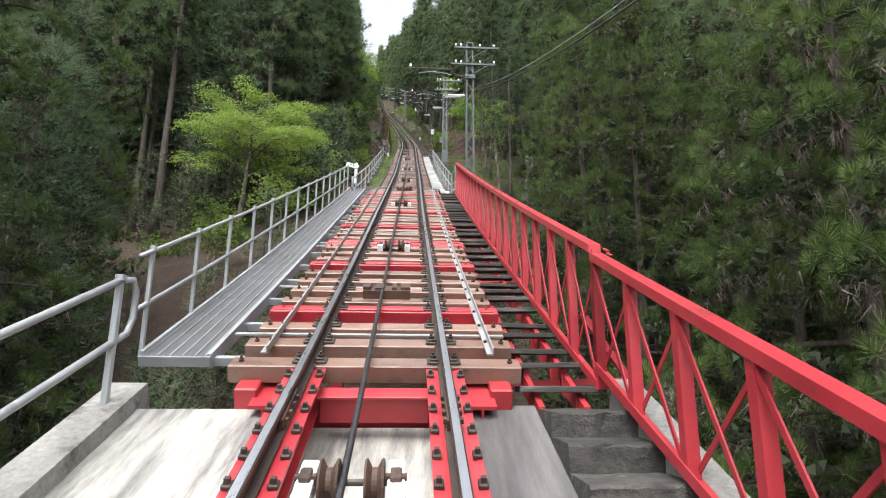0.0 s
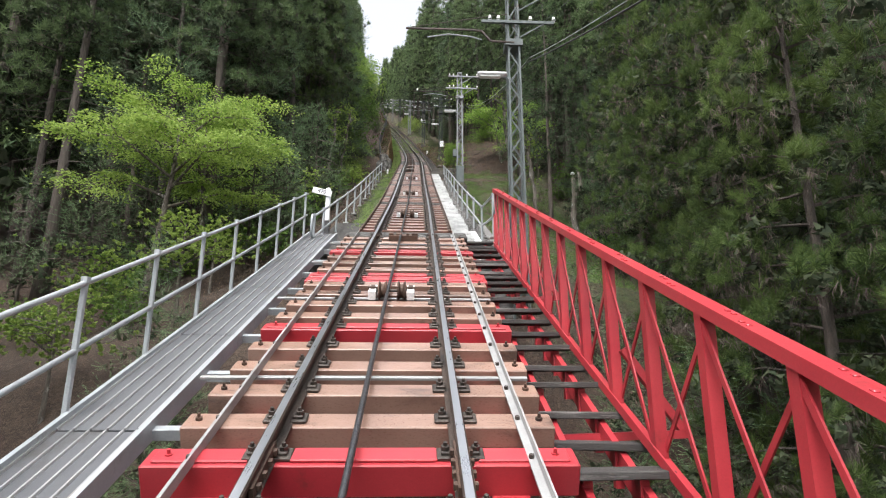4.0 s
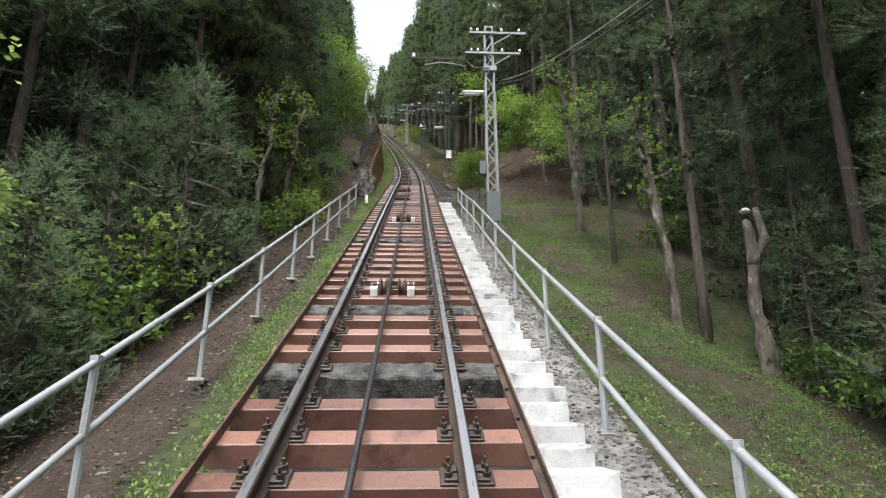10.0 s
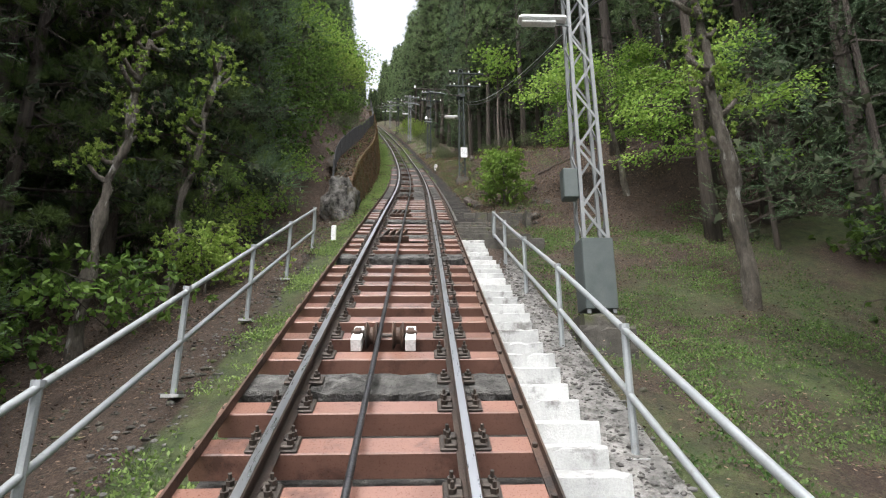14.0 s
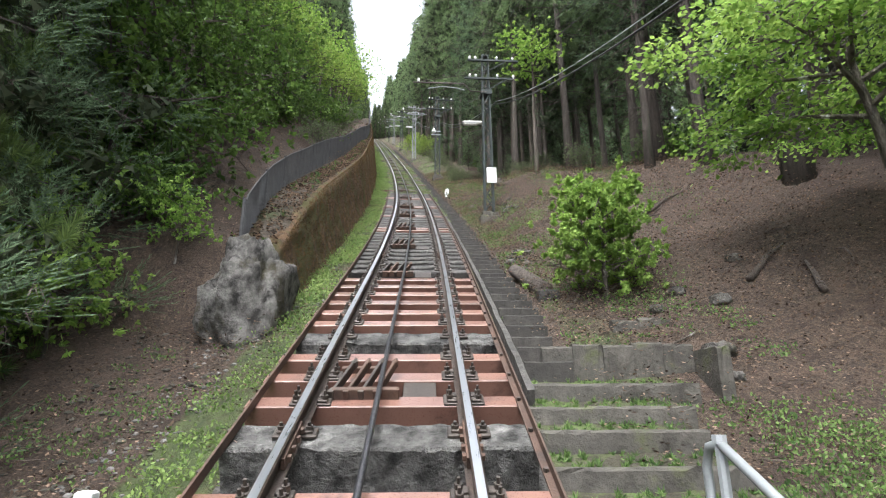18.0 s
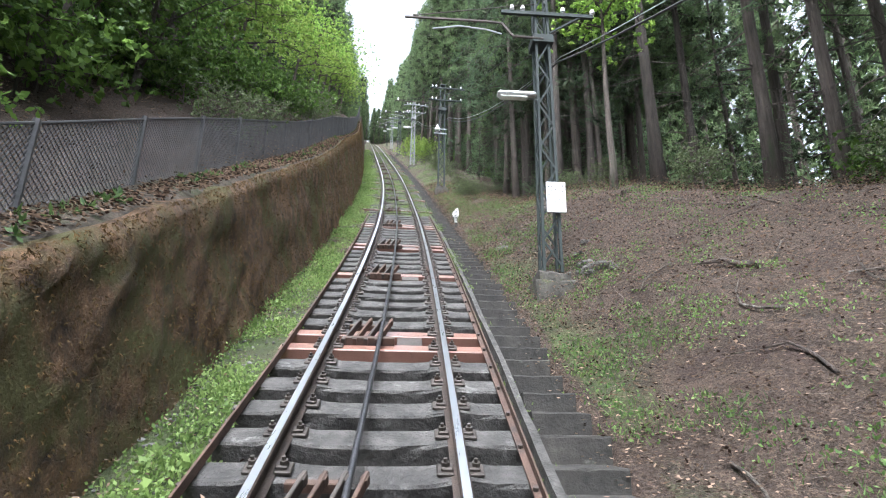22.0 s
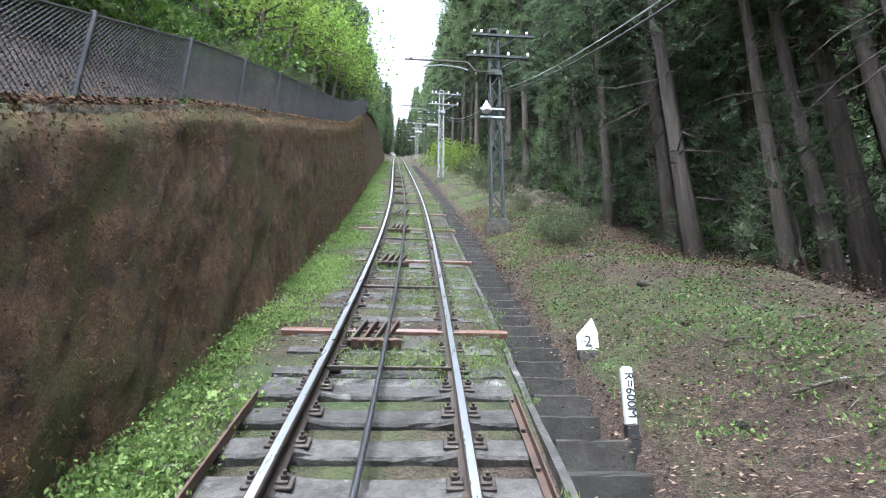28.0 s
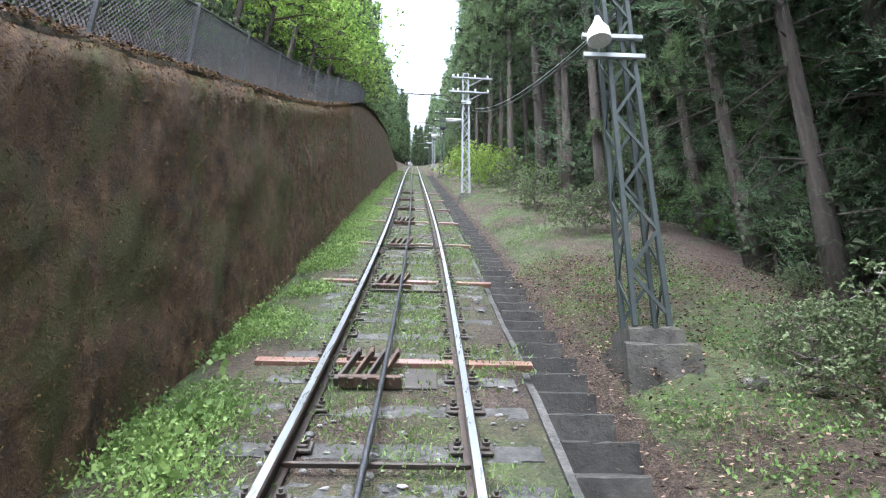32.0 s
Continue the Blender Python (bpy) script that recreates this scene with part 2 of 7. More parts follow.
# ---- materials ----
def material(name, low, high, rough=0.7, metal=0.0, scale=3.0, fine=40.0, bump=0.3, stain=None, stain_scale=0.7, stain_at=0.58, piece=0.0, spread=0.35, stretch=(1, 1, 1), coat=0.0, grainy=0.75):
    """Two tones mixed by coarse and fine noise, with stains of their own shape, a fine relief and a change from piece to piece."""
    m = bpy.data.materials.new(name)
    m.use_nodes = True
    n, k = m.node_tree.nodes, m.node_tree.links
    b = n["Principled BSDF"]
    geo = n.new("ShaderNodeNewGeometry")
    mapping = n.new("ShaderNodeMapping")
    mapping.inputs["Scale"].default_value = stretch
    k.new(geo.outputs["Position"], mapping.inputs["Vector"])

    def noise_node(sc, detail, rough_=0.6):
        t = n.new("ShaderNodeTexNoise")
        t.inputs["Scale"].default_value, t.inputs["Detail"].default_value, t.inputs["Roughness"].default_value = sc, detail, rough_
        k.new(mapping.outputs[0], t.inputs["Vector"])
        return t

    def ramp(src, a, z):
        r = n.new("ShaderNodeMapRange")
        r.inputs[1].default_value, r.inputs[2].default_value = a, z
        k.new(src, r.inputs[0])
        return r.outputs[0]

    def mix(kind, f, a, c):
        x = n.new("ShaderNodeMix")
        x.data_type, x.blend_type = "RGBA", kind
        for sock, val in ((0, f), (6, a), (7, c)):
            if isinstance(val, (int, float)):
                x.inputs[sock].default_value = val
            elif isinstance(val, tuple):
                x.inputs[sock].default_value = (*val, 1)
            else:
                k.new(val, x.inputs[sock])
        return x.outputs[2]

    coarse, grain = noise_node(scale, 5), noise_node(fine, 4, 0.7)
    col = mix("MIX", ramp(coarse.outputs[0], 0.5 - spread, 0.5 + spread), low, high)
    col = mix("MULTIPLY", grainy, col, mix("MIX", ramp(grain.outputs[0], 0.3, 0.7), (0.6, 0.6, 0.6), (1.2, 1.2, 1.2)))
    if stain:
        s = noise_node(stain_scale, 7, 0.68)
        col = mix("MIX", ramp(s.outputs[0], stain_at, stain_at + 0.12), col, stain)
    if piece:
        info = n.new("ShaderNodeObjectInfo")
        island = n.new("ShaderNodeNewGeometry")
        add = n.new("ShaderNodeMath")
        add.operation = "ADD"
        k.new(info.outputs["Random"], add.inputs[0]), k.new(island.outputs["Random Per Island"], add.inputs[1])
        frac = n.new("ShaderNodeMath")
        frac.operation = "FRACT"
        k.new(add.outputs[0], frac.inputs[0])
        hsv = n.new("ShaderNodeHueSaturation")
        k.new(ramp_to(n, k, frac.outputs[0], 1 - piece, 1 + piece), hsv.inputs["Value"])
        k.new(col, hsv.inputs["Color"])
        col = hsv.outputs[0]
    k.new(col, b.inputs["Base Color"])
    b.inputs["Metallic"].default_value = metal
    r = n.new("ShaderNodeMapRange")
    r.inputs[3].default_value, r.inputs[4].default_value = max(rough - 0.12, 0.05), min(rough + 0.12, 1)
    k.new(grain.outputs[0], r.inputs[0]), k.new(r.outputs[0], b.inputs["Roughness"])
    if coat:
        b.inputs["Coat Weight"].default_value = coat
    if bump:
        bp = n.new("ShaderNodeBump")
        bp.inputs["Strength"].default_value, bp.inputs["Distance"].default_value = bump, 0.05 if bump >= 1 else 0.02
        tall = n.new("ShaderNodeMath")
        tall.operation = "ADD"
        k.new(coarse.outputs[0], tall.inputs[0]), k.new(grain.outputs[0], tall.inputs[1])
        k.new(tall.outputs[0], bp.inputs["Height"]), k.new(bp.outputs[0], b.inputs["Normal"])
    return m


def ramp_to(n, k, src, a, z):
    r = n.new("ShaderNodeMapRange")
    r.inputs[3].default_value, r.inputs[4].default_value = a, z
    k.new(src, r.inputs[0])
    return r.outputs[0]


def leaf_material(name, low, high, through=0.35, rough=0.55, piece=0.35, vary=0.6):
    m = bpy.data.materials.new(name)
    m.use_nodes = True
    n, k = m.node_tree.nodes, m.node_tree.links
    b, out = n["Principled BSDF"], n["Material Output"]
    geo, info = n.new("ShaderNodeNewGeometry"), n.new("ShaderNodeObjectInfo")
    spot = n.new("ShaderNodeTexNoise")
    spot.inputs["Scale"].default_value, spot.inputs["Detail"].default_value = 0.6, 3
    k.new(geo.outputs["Position"], spot.inputs["Vector"])
    a = n.new("ShaderNodeMath")
    a.operation = "ADD"
    k.new(spot.outputs[0], a.inputs[0])
    half = n.new("ShaderNodeMath")
    half.operation = "MULTIPLY_ADD"
    half.inputs[1].default_value, half.inputs[2].default_value = vary, -vary / 2
    k.new(geo.outputs["Random Per Island"], half.inputs[0])
    k.new(half.outputs[0], a.inputs[1])
    mx = n.new("ShaderNodeMix")
    mx.data_type = "RGBA"
    mx.inputs[6].default_value, mx.inputs[7].default_value = (*low, 1), (*high, 1)
    r = n.new("ShaderNodeMapRange")
    r.inputs[1].default_value, r.inputs[2].default_value = 0.2, 0.85
    k.new(a.outputs[0], r.inputs[0]), k.new(r.outputs[0], mx.inputs[0])
    hsv = n.new("ShaderNodeHueSaturation")
    k.new(mx.outputs[2], hsv.inputs["Color"])
    k.new(ramp_to(n, k, info.outputs["Random"], 1 - piece, 1 + piece), hsv.inputs["Value"])
    k.new(hsv.outputs[0], b.inputs["Base Color"])
    b.inputs["Roughness"].default_value = rough
    b.inputs["Specular IOR Level"].default_value = 0.2
    t = n.new("ShaderNodeBsdfTranslucent")
    k.new(hsv.outputs[0], t.inputs[0])
    sh = n.new("ShaderNodeMixShader")
    sh.inputs[0].default_value = through
    k.new(b.outputs[0], sh.inputs[1]), k.new(t.outputs[0], sh.inputs[2]), k.new(sh.outputs[0], out.inputs[0])
    return m


RAIL_TOP = material("polished_rail_steel", (0.5, 0.51, 0.53), (0.72, 0.73, 0.76), 0.3, 1.0, 3, 30, 0.0, stain=(0.34, 0.31, 0.29), stain_scale=3, stain_at=0.63, stretch=(1, 0.1, 0.1), grainy=0.15)
RUST = material("rusted_steel", (0.045, 0.03, 0.023), (0.125, 0.07, 0.047), 0.7, 0.1, 4, 60, 0.3, stain=(0.025, 0.02, 0.018), stain_scale=2.2, stain_at=0.55, piece=0.15)
RAIL_SIDE = material("dark_rail_steel", (0.022, 0.017, 0.014), (0.085, 0.058, 0.044), 0.6, 0.2, 4, 60, 0.3, stain=(0.02, 0.017, 0.016), stain_scale=2.2, stain_at=0.55)
DARK_STEEL = material("dark_oiled_steel", (0.035, 0.031, 0.028), (0.105, 0.086, 0.072), 0.5, 0.4, 8, 60, 0.2, stain=(0.1, 0.06, 0.04), stain_scale=9, stain_at=0.6, piece=0.2)
RED = material("red_bridge_paint", (0.34, 0.024, 0.036), (0.47, 0.05, 0.058), 0.33, 0.0, 1.5, 90, 0.05, stain=(0.2, 0.03, 0.03), stain_scale=2.6, stain_at=0.6, piece=0.1, spread=0.25, grainy=0.3)
SALMON = material("brown_painted_sleeper", (0.16, 0.09, 0.067), (0.34, 0.215, 0.165), 0.3, 0.0, 2.2, 90, 0.06, stain=(0.1, 0.062, 0.048), stain_scale=2.4, stain_at=0.55, piece=0.2, coat=0.15, grainy=0.3, stretch=(0.6, 1.4, 1.4))
BROWN = material("red_brown_painted_steel", (0.135, 0.068, 0.051), (0.255, 0.137, 0.105), 0.3, 0.0, 2.2, 90, 0.06, stain=(0.085, 0.045, 0.036), stain_scale=2.8, stain_at=0.55, piece=0.22, coat=0.1, grainy=0.3)
GALV = material("galvanised_steel", (0.27, 0.29, 0.3), (0.42, 0.445, 0.46), 0.45, 0.25, 4, 90, 0.05, stain=(0.22, 0.215, 0.2), stain_scale=3.5, stain_at=0.6, piece=0.1, grainy=0.3)
MAST_DARK = material("dark_green_mast_paint", (0.013, 0.02, 0.019), (0.04, 0.053, 0.05), 0.75, 0.1, 3, 40, 0.15, stain=(0.07, 0.045, 0.032), stain_scale=3, stain_at=0.63)
MAST_GREY = material("weathered_grey_mast_steel", (0.15, 0.16, 0.165), (0.27, 0.28, 0.285), 0.5, 0.2, 4, 80, 0.08, stain=(0.12, 0.1, 0.085), stain_scale=3.5, stain_at=0.62, grainy=0.4)
MAST_DULL = material("dull_green_grey_mast_paint", (0.045, 0.06, 0.058), (0.115, 0.132, 0.13), 0.5, 0.15, 4, 80, 0.08, stain=(0.1, 0.07, 0.05), stain_scale=3.5, stain_at=0.63, grainy=0.4)
DECK = material("grey_metal_deck", (0.085, 0.088, 0.095), (0.15, 0.155, 0.165), 0.5, 0.2, 2, 90, 0.08, stain=(0.075, 0.072, 0.068), stain_scale=1.6, stain_at=0.55, piece=0.12, grainy=0.3)
GRATING = material("pale_worn_steel", (0.26, 0.26, 0.26), (0.4, 0.4, 0.395), 0.42, 0.2, 2.5, 90, 0.06, stain=(0.2, 0.18, 0.16), stain_scale=3, stain_at=0.58, piece=0.12, grainy=0.3)
CONCRETE = material("weathered_concrete", (0.1, 0.097, 0.092), (0.25, 0.243, 0.23), 0.85, 0, 2.2, 25, 0.6, stain=(0.05, 0.047, 0.042), stain_scale=1.6, stain_at=0.52, piece=0.12)
BROKEN = material("broken_pale_concrete", (0.11, 0.107, 0.1), (0.36, 0.35, 0.335), 0.9, 0, 5, 22, 1.0, stain=(0.07, 0.066, 0.058), stain_scale=3.5, stain_at=0.53, spread=0.2)
PALE_CONCRETE = material("pale_streaked_concrete", (0.15, 0.145, 0.138), (0.52, 0.51, 0.46), 0.6, 0, 2.2, 40, 0.3, stain=(0.13, 0.118, 0.12), stain_scale=1.4, stain_at=0.55, stretch=(2.8, 0.4, 0.4), spread=0.16, grainy=0.5)
STREAKED = material("dark_streaked_concrete", (0.055, 0.05, 0.05), (0.17, 0.162, 0.16), 0.6, 0, 2.0, 40, 0.3, stain=(0.3, 0.29, 0.255), stain_scale=1.5, stain_at=0.6, stretch=(3.0, 0.35, 0.35), spread=0.2, grainy=0.5)
DARK_CONCRETE = material("dark_damp_concrete", (0.022, 0.02, 0.018), (0.09, 0.084, 0.077), 0.75, 0, 6, 24, 0.9, stain=(0.2, 0.195, 0.182), stain_scale=4.2, stain_at=0.6, piece=0.22, spread=0.2)
STEP_EDGE = material("weathered_step_concrete", (0.028, 0.025, 0.02), (0.105, 0.097, 0.083), 0.85, 0, 5, 26, 0.8, stain=(0.06, 0.07, 0.025), stain_scale=2.5, stain_at=0.55, piece=0.2, spread=0.22)
GRASSY = material("mossy_earth", (0.03, 0.026, 0.016), (0.08, 0.07, 0.045), 0.95, 0, 6, 30, 1.0, stain=(0.09, 0.13, 0.035), stain_scale=3.0, stain_at=0.46, spread=0.25)
PARAPET = material("rough_parapet_concrete", (0.16, 0.155, 0.145), (0.36, 0.35, 0.33), 0.85, 0, 2.5, 25, 0.6, stain=(0.07, 0.066, 0.06), stain_scale=1.8, stain_at=0.55, piece=0.1)
SLAB = material("stained_slab_concrete", (0.018, 0.017, 0.015), (0.17, 0.165, 0.155), 0.75, 0, 7, 30, 1.0, stain=(0.27, 0.265, 0.25), stain_scale=3.0, stain_at=0.58, piece=0.15, spread=0.15)
STEP_STONE = material("blackened_step_stone", (0.011, 0.01, 0.008), (0.047, 0.042, 0.036), 0.8, 0, 6, 28, 0.6, stain=(0.1, 0.095, 0.085), stain_scale=4.0, stain_at=0.63, piece=0.22, spread=0.22)
WHITE_PAINT = material("white_painted_concrete", (0.3, 0.305, 0.3), (0.54, 0.55, 0.54), 0.75, 0, 3.0, 60, 0.4, stain=(0.15, 0.147, 0.138), stain_scale=3.4, stain_at=0.55, piece=0.14, spread=0.22, grainy=0.35)
WHITE = material("white_enamel", (0.72, 0.73, 0.73), (0.82, 0.83, 0.83), 0.5, 0, 3, 50, 0.05, stain=(0.5, 0.48, 0.44), stain_scale=4, stain_at=0.64)
BLACK = material("black_paint", (0.012, 0.012, 0.013), (0.03, 0.03, 0.03), 0.55, 0, 3, 50, 0.1)
WOOD_DARK = material("blackened_timber", (0.028, 0.026, 0.025), (0.075, 0.07, 0.065), 0.8, 0, 3, 40, 0.5, stain=(0.17, 0.163, 0.153), stain_scale=2.5, stain_at=0.52, piece=0.25, stretch=(0.4, 3, 3))
CABLE = material("greased_wire_rope", (0.05, 0.05, 0.055), (0.16, 0.16, 0.17), 0.35, 0.8, 30, 300, 0.3)
MOSS_WALL = material("mossy_brown_wall", (0.036, 0.022, 0.012), (0.235, 0.137, 0.07), 0.95, 0, 6.0, 48, 1.0, stain=(0.085, 0.08, 0.022), stain_scale=1.3, stain_at=0.475, stretch=(1.0, 1.0, 0.8), spread=0.2, grainy=0.9)
WALL_CAP = material("leaf_strewn_wall_top", (0.025, 0.02, 0.014), (0.12, 0.095, 0.07), 0.95, 0, 9, 40, 1.0, stain=(0.05, 0.06, 0.02), stain_scale=1.6, stain_at=0.52, spread=0.18)
ROCK = material("grey_mossy_rock", (0.014, 0.012, 0.01), (0.21, 0.2, 0.185), 0.9, 0, 6, 34, 1.0, stain=(0.045, 0.038, 0.016), stain_scale=1.8, stain_at=0.52, spread=0.14, stretch=(1.0, 1.0, 0.9), grainy=0.7)
BARK = material("brown_bark", (0.045, 0.037, 0.032), (0.15, 0.122, 0.102), 0.95, 0, 5, 30, 1.0, stain=(0.06, 0.07, 0.04), stain_scale=1.1, stain_at=0.6, stretch=(3, 3, 0.3), piece=0.3, spread=0.25)
PALE_BARK = material("lichen_spotted_bark", (0.055, 0.046, 0.036), (0.2, 0.175, 0.145), 0.95, 0, 7, 34, 1.0, stain=(0.46, 0.45, 0.42), stain_scale=3.6, stain_at=0.57, stretch=(1.5, 1.5, 0.5), piece=0.15, spread=0.2)
HERB = leaf_material("herb_leaves", (0.05, 0.1, 0.03), (0.17, 0.25, 0.08), 0.4, 0.5, 0.3)
MESH_WIRE = material("grey_mesh_wire", (0.05, 0.05, 0.052), (0.12, 0.12, 0.125), 0.6, 0.3, 4, 30, 0.0)

# ---- ground: cross sections (sideways place, height against the rail tops) along the track ----
SECTIONS = []


def section(s, *pairs):
    SECTIONS.append((s, [p[0] for p in pairs], [p[1] for p in pairs]))


section(-25, (-60, -16), (-10, -7), (-3, -2.6), (3, -2.6), (10, -7), (60, -16))
section(2.6, (-60, -15), (-10, -7), (-4, -3.4), (-2.4, -1.6), (-1.9, -1.3), (1.9, -1.3), (2.4, -1.6), (4, -3.2), (10, -6.5), (60, -14))
section(4.8, (-60, -15), (-10, -7.5), (-4, -4.9), (-2.2, -4.3), (2.2, -4.3), (4, -4.9), (10, -7), (60, -13))
section(12, (-60, -14), (-10, -7.5), (-3, -5.4), (3, -5.4), (10, -6.5), (60, -10))
section(18.5, (-60, -12), (-10, -5.5), (-3, -3.7), (3, -3.5), (10, -4.6), (60, -8))
section(21.6, (-60, -11), (-10, -4.2), (-4, -2.6), (-2.2, -2.0), (2.2, -1.9), (5, -2.2), (10, -3), (60, -6))
section(23.0, (-60, -10.5), (-10, -4), (-4, -2.3), (-2.1, -1.0), (-1.3, -0.85), (1.75, -0.8), (2.3, -1.1), (5, -1.7), (10, -2.6), (60, -6))
section(27, (-60, -9), (-10, -4.2), (-5, -2.6), (-2.6, -1.1), (-1.9, -0.85), (-1.3, -0.72), (1.75, -0.78), (2.4, -1.0), (5, -1.9), (7.5, -3.0), (12, -4.4), (60, -8))
section(34, (-60, -8), (-10, -3.8), (-5, -2.3), (-2.6, -1.0), (-1.9, -0.82), (-1.3, -0.66), (1.75, -0.76), (2.4, -0.95), (5, -1.8), (7.5, -3.0), (12, -4.2), (60, -6))
section(40, (-60, -7), (-10, -3.0), (-5, -1.95), (-2.6, -0.98), (-1.9, -0.8), (-1.3, -0.62), (1.75, -0.74), (2.4, -0.88), (6, -1.25), (12, -2.2), (60, -2))
section(45.5, (-60, -2), (-10, -1.9), (-5, -1.35), (-2.6, -0.85), (-1.9, -0.68), (-1.3, -0.5), (1.75, -0.62), (3, -0.72), (6, -0.55), (12, 0.4), (60, 4))
section(49.6, (-60, 6), (-10, 0.2), (-5, -0.55), (-3.2, -0.7), (-2.0, -0.62), (-1.3, -0.45), (1.7, -0.5), (3, -0.3), (5, 0.5), (8, 1.7), (15, 3.4), (60, 8))
section(50.4, (-60, 9), (-10, 2.0), (-5, 0.75), (-2.9, 0.45), (-2.45, 0.3), (-2.12, -0.55), (-1.3, -0.42), (1.7, -0.5), (3, -0.2), (5, 0.6), (8, 1.8), (15, 3.4), (60, 8))
section(57, (-60, 16), (-10, 4.2), (-5, 2.4), (-2.9, 1.35), (-2.45, 1.3), (-2.12, -0.5), (-1.3, -0.36), (1.1, -0.45), (1.19, -0.8), (1.74, -0.8), (1.84, -0.45), (2.55, -0.32), (3.6, 0.5), (6, 1.6), (8, 2.2), (15, 3), (60, 6))
section(64, (-60, 17), (-10, 4.8), (-5, 3.1), (-2.9, 1.9), (-2.45, 1.82), (-2.12, -0.45), (-1.3, -0.34), (1.1, -0.34), (1.19, -0.8), (1.74, -0.8), (1.84, -0.42), (2.55, -0.22), (3.6, 0.85), (4.7, 1.4), (6, 1.55), (8, 1.3), (15, 0.8), (60, 2))
section(71, (-60, 18), (-10, 5.6), (-5, 3.7), (-2.9, 2.5), (-2.45, 2.38), (-2.12, -0.4), (-1.3, -0.22), (1.1, -0.2), (1.19, -0.8), (1.74, -0.8), (1.84, -0.4), (2.5, -0.08), (3.2, 0.3), (5, 0.4), (7, -0.2), (15, -2.2), (60, -8))
section(79, (-60, 19), (-10, 6.0), (-5, 3.9), (-2.9, 2.75), (-2.45, 2.66), (-2.12, -0.36), (-1.3, -0.2), (1.1, -0.2), (1.19, -0.8), (1.74, -0.8), (1.84, -0.36), (2.5, -0.12), (4, -0.05), (6, -0.4), (15, -2.6), (60, -10))
section(92, (-60, 21), (-10, 7.2), (-5, 4.9), (-2.9, 3.55), (-2.45, 3.45), (-2.12, -0.34), (-1.3, -0.2), (1.1, -0.2), (1.19, -0.8), (1.74, -0.8), (1.84, -0.32), (2.6, 0.1), (4.5, 0.4), (7, 0.1), (15, -1.5), (60, -8))
section(118, (-60, 19), (-10, 6.8), (-5, 4.8), (-2.9, 3.7), (-2.45, 3.5), (-2.12, -0.34), (-1.3, -0.2), (1.1, -0.2), (1.19, -0.8), (1.74, -0.8), (1.84, -0.3), (2.6, 0.15), (4.5, 0.5), (7, 0.6), (15, 0.3), (60, -4))
section(150, (-60, 16), (-10, 4.0), (-5, 1.6), (-2.9, 0.4), (-2.2, 0.0), (-1.3, -0.2), (1.2, -0.18), (1.7, -0.25), (2.6, 0.2), (4.5, 0.6), (7, 0.8), (15, 1.2), (60, 0))
section(210, (-60, 16), (-10, 3.0), (-4, 0.8), (-2, -0.1), (2, -0.1), (4, 0.6), (10, 1.6), (60, 4))
section(420, (-60, 16), (-10, 3.0), (-4, 0.8), (-2, -0.1), (2, -0.1), (4, 0.6), (10, 1.6), (60, 4))


def plain_height(s, l):
    s = min(max(s, SECTIONS[0][0]), SECTIONS[-1][0])
    for (s0, l0, z0), (s1, l1, z1) in zip(SECTIONS, SECTIONS[1:]):
        if s <= s1:
            w = smooth01((s - s0) / (s1 - s0))
            return (1 - w) * float(np.interp(l, l0, z0)) + w * float(np.interp(l, l1, z1))
    return 0.0


def ground_height(s, l):
    z = plain_height(s, l)
    far = smooth01((abs(l) - 1.8) / 3.0)
    p = Vector((s * 0.5, l * 0.5, 0.0))
    rough = noise.noise(p) * 0.16 * far + noise.noise(p * 3.1) * (0.02 + 0.05 * far) + noise.noise(p * 0.25) * 0.5 * smooth01((abs(l) - 4) / 8)
    return z + rough


def on_ground(s, l, up=0.0):
    return Z(s, l, ground_height(s, l) + up)


